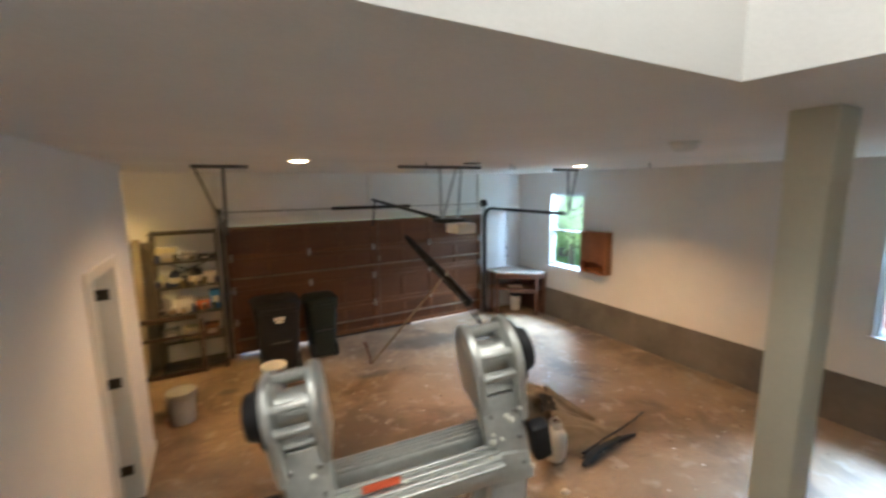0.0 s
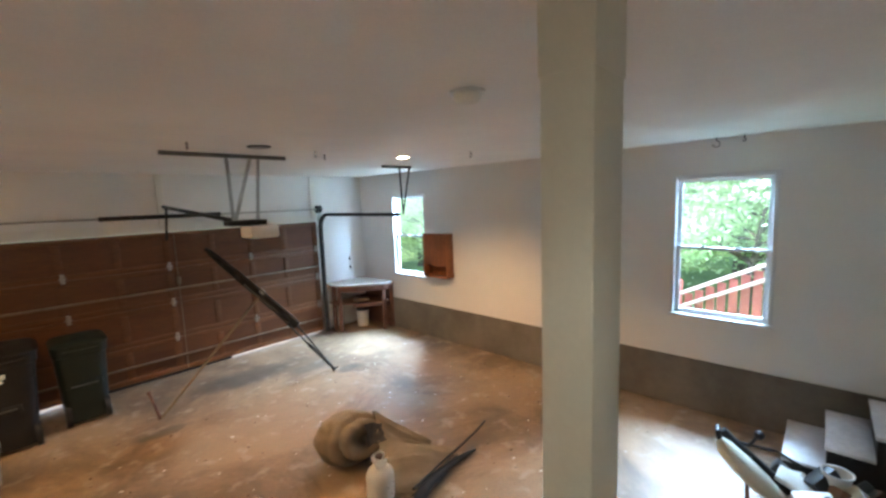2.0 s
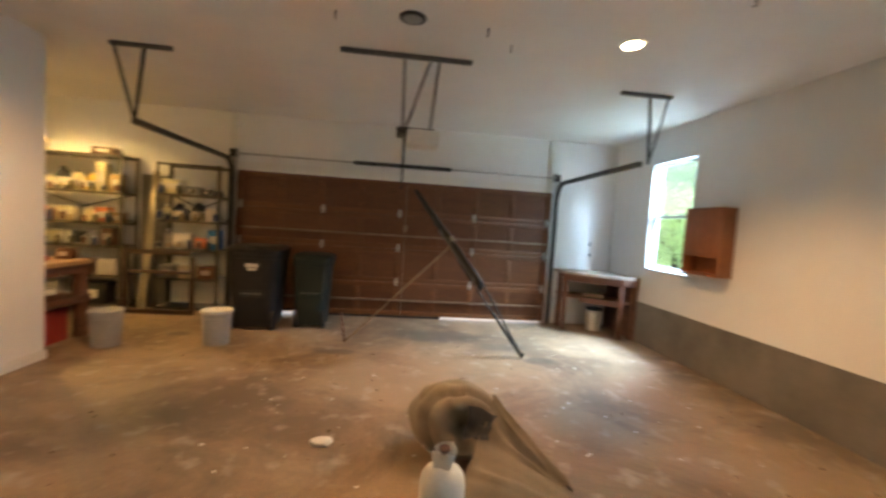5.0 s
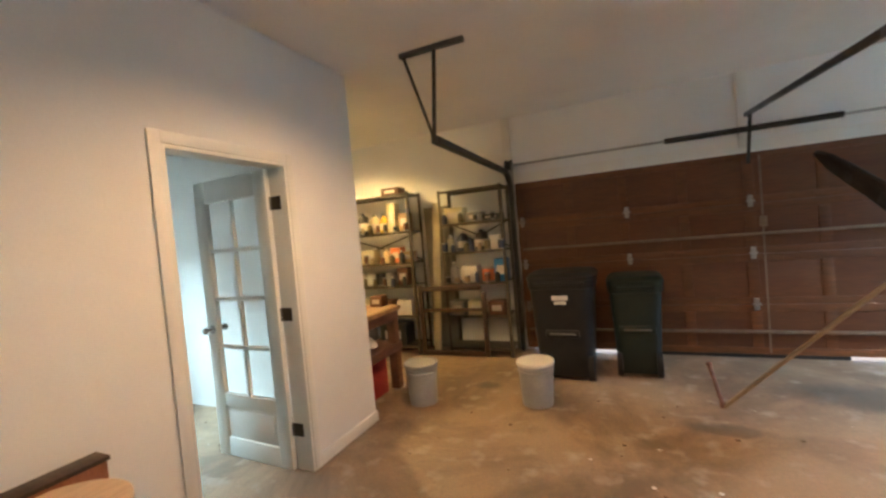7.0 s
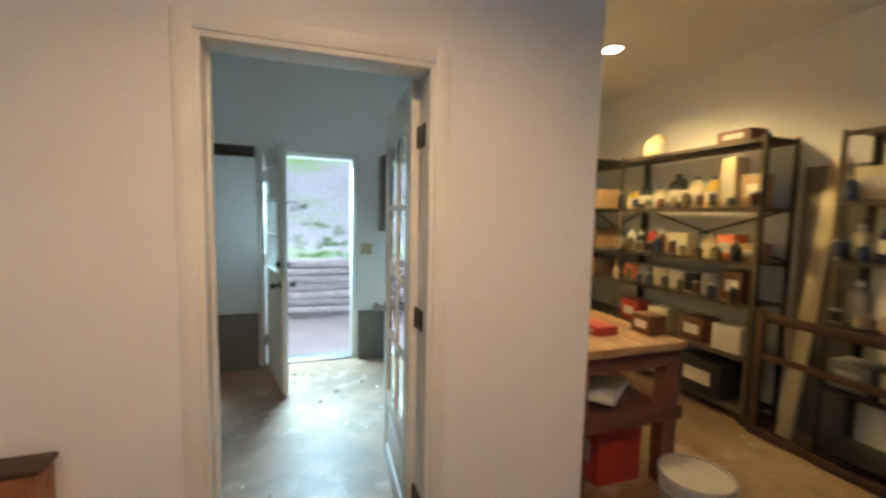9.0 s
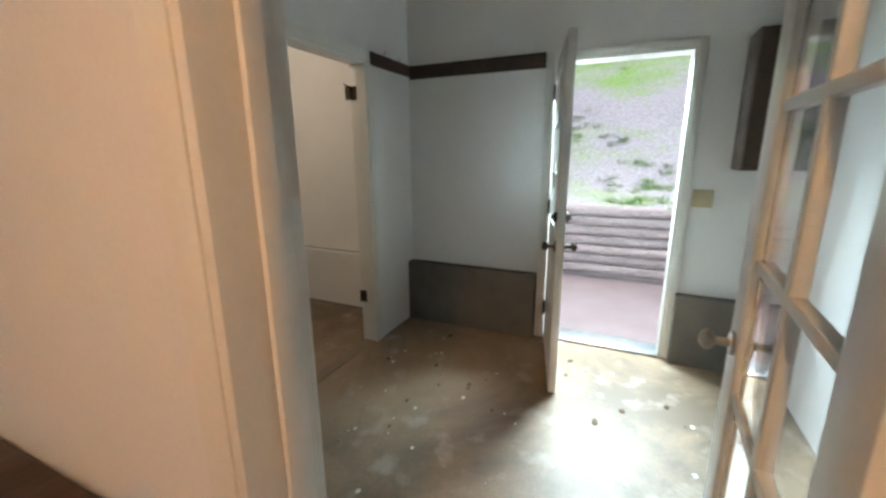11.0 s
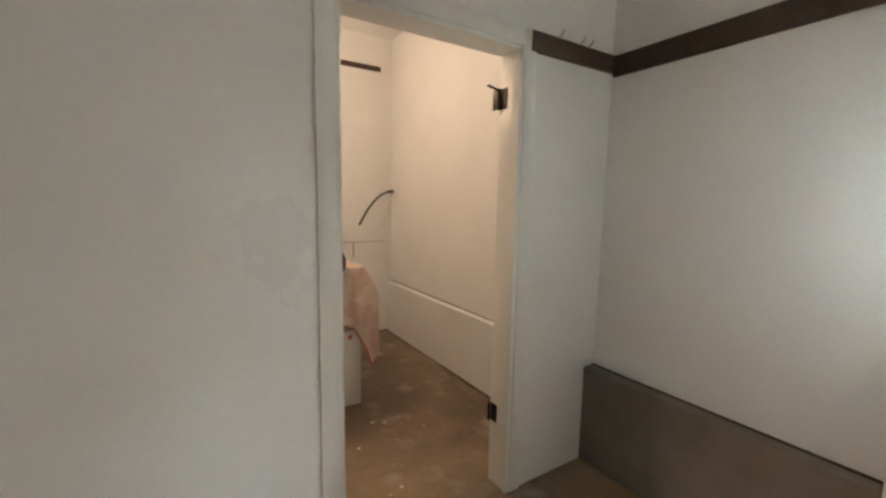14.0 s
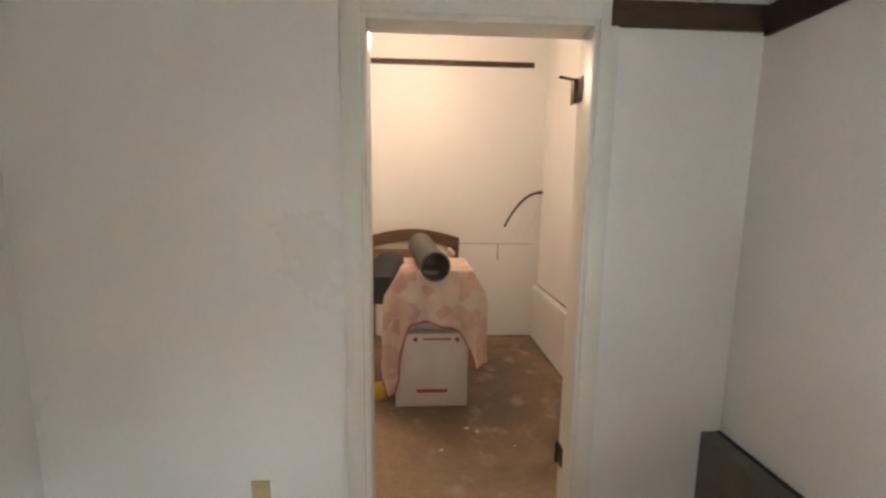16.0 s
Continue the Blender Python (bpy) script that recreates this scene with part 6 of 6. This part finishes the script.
for a, b in ((0, 1), (1, 2), (2, 3), (3, 0)):
    for i in range(32):
        bm.faces.new((rings[a][i], rings[a][(i + 1) % 32], rings[b][(i + 1) % 32], rings[b][i]))
part("tube", bm, material("matt_grey_pipe", (0.10, 0.095, 0.085), 0.55, 0.3, 60, 0.1, 5, 0.2, 0.05), pipe)
bm = bmesh.new()
draped_tube(bm, [((-1.50, 0.75, 0.96), 0.10, 0.05), ((-1.48, 0.95, 0.94), 0.13, 0.06), ((-1.46, 1.10, 0.86), 0.11, 0.05), ((-1.45, 1.14, 0.70), 0.08, 0.03)], 18, 1, 0.3, 3.3)
whole("dark_rag", bm, DARKCLOTH, "dark grey cloth hanging over the boxes", "cloth")
bm = bmesh.new()
box(bm, (-0.09, -0.06, 0), (0.09, 0.06, 0.09), 0.01)
bm.transform(pose(-1.42, 1.08, 0, 0, 0, 20))
whole("yellow_carton", bm, YELLOW, "small yellow carton on the closet floor", "box")
bm = bmesh.new()
for k in range(5):
    bmesh.ops.create_icosphere(bm, subdivisions=1, radius=0.03, matrix=Matrix.Translation((-1.97 + 0.022 * k, 0.66 + 0.01 * (k % 2), 0.985 + 0.02 * math.sin(k * 2.0))))
whole("paper_wad", bm, CARDBOARD, "crumpled white paper wad on the draped boxes", "paper")

# ---------- outdoors ----------
whole_ground = bmesh.new()
bmesh.ops.create_grid(whole_ground, x_segments=8, y_segments=8, size=400, matrix=Matrix.Translation((0, 0, -0.16)))
whole("ground", whole_ground, GRASS, "green lawn and rough ground", "ground", kind="structure")
structure("driveway", [((-0.5, 7.66, -0.155), (6.4, 16, -0.02))], material("pale_concrete", (0.72, 0.71, 0.69), 0.85, 0, 40, 0.06, 1.2, 0.15, 0.15), "pale concrete driveway outside the garage door", "driveway", 0.0)
structure("patio", [((-5.05, -6, -0.15), (-3.085, 12, -0.05))], PAVING, "pinkish concrete patio slab outside the back door", "pavement", 0.005)
ret = thing("retaining_wall", (-5.2, 4, -0.16), "weathered stacked timber retaining wall", "retaining wall", kind="structure")
rng = random.Random(3)
for r in range(8):
    z = -0.15 + r * 0.117
    y = -6 - rng.random() * 5
    while y < 12:
        ln = 7.3 + rng.random() * 1.5
        bm = bmesh.new()
        box(bm, (-5.20 - 0.012 * r, y + 0.004, z), (-5.03 - 0.012 * r + rng.uniform(-0.01, 0.01), y + ln - 0.004, z + 0.115), 0.04)
        part("timber", bm, TIMBER, ret)
        y += ln
# slope behind the wall, mulch with grass tufts
SLOPE = material("mulch_and_grass_slope", (0.27, 0.255, 0.245), 0.95, 0, 22, 0.3, 0.45, 0.3, 0.6, second=(0.16, 0.27, 0.06), edge=(0.46, 0.66))
bm = bmesh.new()
nx, ny = 60, 90
grid = []
for i in range(nx + 1):
    row = []
    for j in range(ny + 1):
        x = -5.12 - 22 * (i / nx) ** 1.3
        y = -14 + 36 * j / ny
        dist = -5.12 - x
        z = 0.76 + (0.10 * dist if dist < 1.6 else 0.16 + 0.52 * (dist - 1.6)) + 0.12 * noise.noise(Vector((x, y, 0.3))) * min(1, dist)
        row.append(bm.verts.new((x, y, z)))
    grid.append(row)
for i in range(nx):
    for j in range(ny):
        bm.faces.new((grid[i][j], grid[i][j + 1], grid[i + 1][j + 1], grid[i + 1][j]))
n, l = SLOPE.node_tree.nodes, SLOPE.node_tree.links
base_mix = [k for k in n if k.bl_idname == "ShaderNodeMix"][0]
low_noise = base_mix.inputs[0].links[0].from_socket
tc, xyz, rise, add = n.new("ShaderNodeTexCoord"), n.new("ShaderNodeSeparateXYZ"), n.new("ShaderNodeMapRange"), n.new("ShaderNodeMath")
l.new(tc.outputs["Object"], xyz.inputs[0])
rise.inputs[1].default_value, rise.inputs[2].default_value, rise.inputs[3].default_value, rise.inputs[4].default_value = 2.2, 4.2, -0.5, 1.2
l.new(xyz.outputs[2], rise.inputs[0])
add.operation, add.use_clamp = "ADD", True
l.new(rise.outputs[0], add.inputs[0])
l.new(low_noise, add.inputs[1])
l.new(add.outputs[0], base_mix.inputs[0])
whole("hillside", bm, SLOPE, "steep bank of pale mulch with patches of grass", "ground", kind="structure")


def tufts(name, spots, seed, blades, mat, size, label):
    rg = random.Random(seed)
    verts, faces = [], []
    for x, y, z in spots:
        for _ in range(blades):
            a, r = rg.random() * 6.283, rg.random() * 0.12
            px, py = x + r * math.cos(a), y + r * math.sin(a)
            h = size * (0.5 + rg.random())
            bx_, by_ = rg.uniform(-0.06, 0.06), rg.uniform(-0.06, 0.06)
            w = 0.008
            k = len(verts)
            verts += [(px - w, py, z - 0.02), (px + w, py + w, z - 0.02), (px + bx_ * 2, py + by_ * 2, z + h)]
            faces.append((k, k + 1, k + 2))
    me = bpy.data.meshes.new(name)
    me.from_pydata(verts, [], faces)
    me.materials.append(mat)
    return tagged(new(name, me), label, "grass", kind="stuff")


rg = random.Random(5)
spots = []
for _ in range(4000):
    i, j = rg.randrange(2, 34), rg.randrange(20, 80)
    v = (-5.12 - 22 * (i / nx) ** 1.3 + rg.uniform(-.2, .2), -14 + 36 * j / ny + rg.uniform(-.2, .2))
    if noise.noise(Vector((v[0] * 0.55, v[1] * 0.55, 0.0))) > 0.14:
        dist = -5.12 - v[0]
        spots.append((*v, 0.76 + (0.10 * dist if dist < 1.6 else 0.16 + 0.52 * (dist - 1.6)) + 0.12 * noise.noise(Vector((v[0], v[1], 0.3))) * min(1, dist)))
tufts("bank_grass", spots, 8, 26, GRASS, 0.06, "green grass tufts on the bank")

# red stained stair railing outside the windows
rl = thing("deck_stair_railing", (8.0, 1.2, -0.16), "red-stained wooden stair railing with vertical boards", "railing")
A, B = Vector((8.2, 2.05, 0.86)), Vector((8.2, -2.2, 3.05))
for dz, nm in ((0.0, "top_rail"), (-0.20, "handrail")):
    bm = bmesh.new()
    beam(bm, A + Vector((-0.02, 0, dz)), B + Vector((-0.02, 0, dz)), 0.09, 0.045, 0.006)
    part(nm, bm, coloured("pale_pink_rail", (0.55, 0.36, 0.33)), rl)
k = 0
y = 2.0
while y > -2.2:
    f = (2.05 - y) / 4.25
    z = 0.86 + f * 2.19
    boxpart("board", (8.22, y - 0.115, -0.16), (8.24, y - 0.01, z - 0.02), REDWOOD, rl)
    y -= 0.135
boxpart("post", (8.15, 2.02, -0.16), (8.26, 2.14, 1.06), REDWOOD, rl, 0.006)


# trees
def leaf_tree(x, y, h, spread, seed, n, base_z=-0.16, low=0.25, leaf=0.16):
    rg = random.Random(seed)
    t = thing("tree", (x, y, base_z), "broadleaf tree with a dense bright green crown", "tree", "trees outside the windows")
    bm = bmesh.new()
    top = Vector((x + rg.uniform(-.4, .4), y + rg.uniform(-.4, .4), base_z + h * 0.75))
    foot = Vector((x, y, base_z - 0.05))
    rod(bm, foot, foot.lerp(top, 0.5), 0.05 * h ** 0.8, 0.03 * h ** 0.8, 10)
    rod(bm, foot.lerp(top, 0.5), top, 0.03 * h ** 0.8, 0.01 * h ** 0.8, 8)
    tips = []
    for i in range(16):
        p = foot.lerp(top, 0.3 + 0.65 * rg.random())
        a = rg.random() * 6.283
        q = p + Vector((math.cos(a), math.sin(a), rg.uniform(0.1, 0.8))) * spread * rg.uniform(0.4, 0.9)
        rod(bm, p, q, 0.012 * h ** 0.8, 0.004 * h ** 0.8, 6)
        tips.append(q)
    part("trunk", bm, BARK, t)
    clumps = [tp + Vector((rg.gauss(0, .3), rg.gauss(0, .3), rg.gauss(0, .3))) * spread * 0.35 for tp in tips * 4]
    clumps = [c for c in clumps if c.z > base_z + h * low * 0.5]
    verts, faces = [], []
    for _ in range(n):
        c = clumps[rg.randrange(len(clumps))] + Vector((rg.gauss(0, 1), rg.gauss(0, 1), rg.gauss(0, 0.8))) * spread * 0.16
        u = Vector((rg.gauss(0, 1), rg.gauss(0, 1), rg.gauss(0, 0.6))).normalized()
        v = u.cross(Vector((rg.gauss(0, 1), rg.gauss(0, 1), rg.gauss(0, 1)))).normalized()
        s = leaf * rg.uniform(0.6, 1.3)
        k = len(verts)
        verts += [tuple(c - u * s), tuple(c + v * s * 0.45), tuple(c + u * s), tuple(c - v * s * 0.45)]
        faces.append((k, k + 1, k + 2, k + 3))
    me = bpy.data.meshes.new("crown")
    me.from_pydata(verts, [], faces)
    me.materials.append(LEAF)
    ob = new("crown", me)
    ob.parent, ob.matrix_parent_inverse = t, t.matrix_basis.inverted()


for i, (x, y, h, s, n) in enumerate(((12.5, 4.6, 7.5, 3.0, 45000), (13.0, -0.2, 8.0, 3.2, 45000), (12.0, 8.6, 7.0, 3.0, 45000), (12.5, 12.0, 7.0, 3.0, 30000), (10.4, 9.6, 3.0, 1.8, 14000), (11.0, 12.0, 3.2, 2.0, 14000), (16.5, 2.2, 10, 4.2, 24000), (17, 7.0, 11, 4.4, 24000), (16, -4.5, 10, 4.0, 8000), (15, 12.5, 10, 4.2, 8000), (20, 16, 12, 5, 8000),
                                     (11.0, 1.6, 3.0, 1.7, 14000), (10.5, 5.2, 2.6, 1.6, 14000), (11.4, 3.2, 2.4, 1.6, 14000))):
    leaf_tree(x, y, h, s, 20 + i, n, leaf=0.075 if h > 5 else 0.05)

# ---------- loose debris on the floors ----------
def debris(name, area, n, seed, mat, size, label, cat):
    rg = random.Random(seed)
    verts, faces = [], []
    for _ in range(n):
        x, y = rg.uniform(area[0], area[1]), rg.uniform(area[2], area[3])
        a = rg.random() * 6.283
        s = size * rg.uniform(0.35, 1.3) ** 1.5
        k = len(verts)
        m = rg.randrange(4, 7)
        for zz in (0.0005, 0.002 + 0.12 * s):
            for i in range(m):
                r = s * rg.uniform(0.6, 1.1)
                verts.append((x + r * math.cos(a + 6.283 * i / m), y + 0.7 * r * math.sin(a + 6.283 * i / m), zz))
        faces.append(tuple(range(k + m, k + 2 * m)))
        for i in range(m):
            faces.append((k + i, k + (i + 1) % m, k + m + (i + 1) % m, k + m + i))
    me = bpy.data.meshes.new(name)
    me.from_pydata(verts, [], faces)
    me.materials.append(mat)
    return tagged(new(name, me), label, cat, kind="stuff")


CHIP = coloured("white_paint_flake", (0.7, 0.66, 0.6), 0.8)
DEAD = coloured("dead_leaf", (0.10, 0.06, 0.03), 0.9)
debris("paint_flakes", (1.4, 5.8, 1.6, 6.0), 150, 11, CHIP, 0.014, "scattered white paint flakes on the garage floor", "debris")
debris("paint_flakes", (-2.6, -0.5, 2.5, 4.6), 60, 12, CHIP, 0.014, "scattered white plaster crumbs on the entry floor", "debris")
debris("dead_leaves", (-2.7, -0.5, 2.6, 4.9), 42, 13, DEAD, 0.022, "dry brown leaves on the entry floor", "leaves")
debris("paint_flakes", (-2.3, -1.5, 1.3, 2.2), 10, 15, CHIP, 0.014, "white paper crumbs on the closet floor", "debris")
debris("dirt_crumbs", (0.3, 6.0, 1.4, 7.0), 160, 14, DEAD, 0.012, "dark dirt crumbs on the garage floor", "debris")
for x, y, r in ((2.55, 3.73, 0.05), (3.0, 2.6, 0.03)):
    bm = bmesh.new()
    bmesh.ops.create_icosphere(bm, subdivisions=2, radius=r)
    for v in bm.verts:
        v.co *= 1 + 0.4 * noise.noise(v.co * 40)
        v.co = Vector((v.co.x * 1.5 + x, v.co.y + y, max(0, v.co.z * 0.6 + r * 0.3)))
    whole("plaster_lump", bm, CHIP, "broken white plaster lump on the floor", "debris")

# ---------- small cans and bottles that crowd the shelves ----------
OLIVE = coloured("olive_plastic", (0.12, 0.10, 0.045))
DUSTY = coloured("dusty_beige_paper", (0.34, 0.27, 0.17))
NAVY = coloured("navy_label", (0.03, 0.04, 0.09))
rng = random.Random(41)
kinds = [(OLIVE, "olive"), (DUSTY, "dusty beige"), (NAVY, "navy blue"), (BLACK_, "black"), (BROWNB, "brown")]
for z, xa, xb, step in ((1.612, -2.05, -0.75, 0.135), (1.202, -2.05, -0.75, 0.11), (0.897, -2.05, -0.75, 0.13), (1.647, -0.2, 0.5, 0.16), (1.292, -0.22, 0.52, 0.12), (0.907, -0.22, 0.52, 0.12)):
    x = xa
    while x < xb:
        m, nm = kinds[rng.randrange(len(kinds))]
        r = rng.uniform(0.024, 0.038)
        h = rng.uniform(0.09, 0.17)
        y = 6.955 + rng.uniform(-0.012, 0.02)
        if rng.random() < 0.5:
            bottle((x, y, z), r, h, m, "small %s bottle at the front of the shelf" % nm)
        else:
            can((x, y, z), r, h * 0.8, m, "small tin with a %s label on the shelf" % nm)
        x += step * rng.uniform(0.8, 1.5)

# dark odds and ends heaped at the foot of the side steps
rng = random.Random(23)
for i in range(30):
    x, y = rng.uniform(5.0, 5.56), rng.uniform(-0.02, 0.24)
    w, d_, h = rng.uniform(0.02, 0.06), rng.uniform(0.02, 0.07), rng.uniform(0.02, 0.06)
    bm = bmesh.new()
    if i % 3:
        box(bm, (-w, -d_, -h), (w, d_, h), 0.008)
    else:
        rod(bm, (0, -d_ * 1.6, 0), (0, d_ * 1.6, 0), h * 0.6, h * 0.45, 12)
    bm.transform(pose(x, y, 0, rng.uniform(-40, 40), rng.uniform(-40, 40), rng.uniform(0, 180)))
    low = min(v.co.z for v in bm.verts)
    bm.transform(Matrix.Translation((0, 0, 0.06 * (i // 10) - low)))
    m, lab = ((BLACK_, "black plastic part heaped by the steps"), (BROWNB, "dark brown scrap heaped by the steps"), (DARKSTEEL, "dark metal part heaped by the steps"), (BLACK_, "black plastic part heaped by the steps"), (GREYB, "grey plastic part heaped by the steps"))[i % 5]
    whole("scrap_piece", bm, m, lab, "scrap", "scrap pile by the steps")
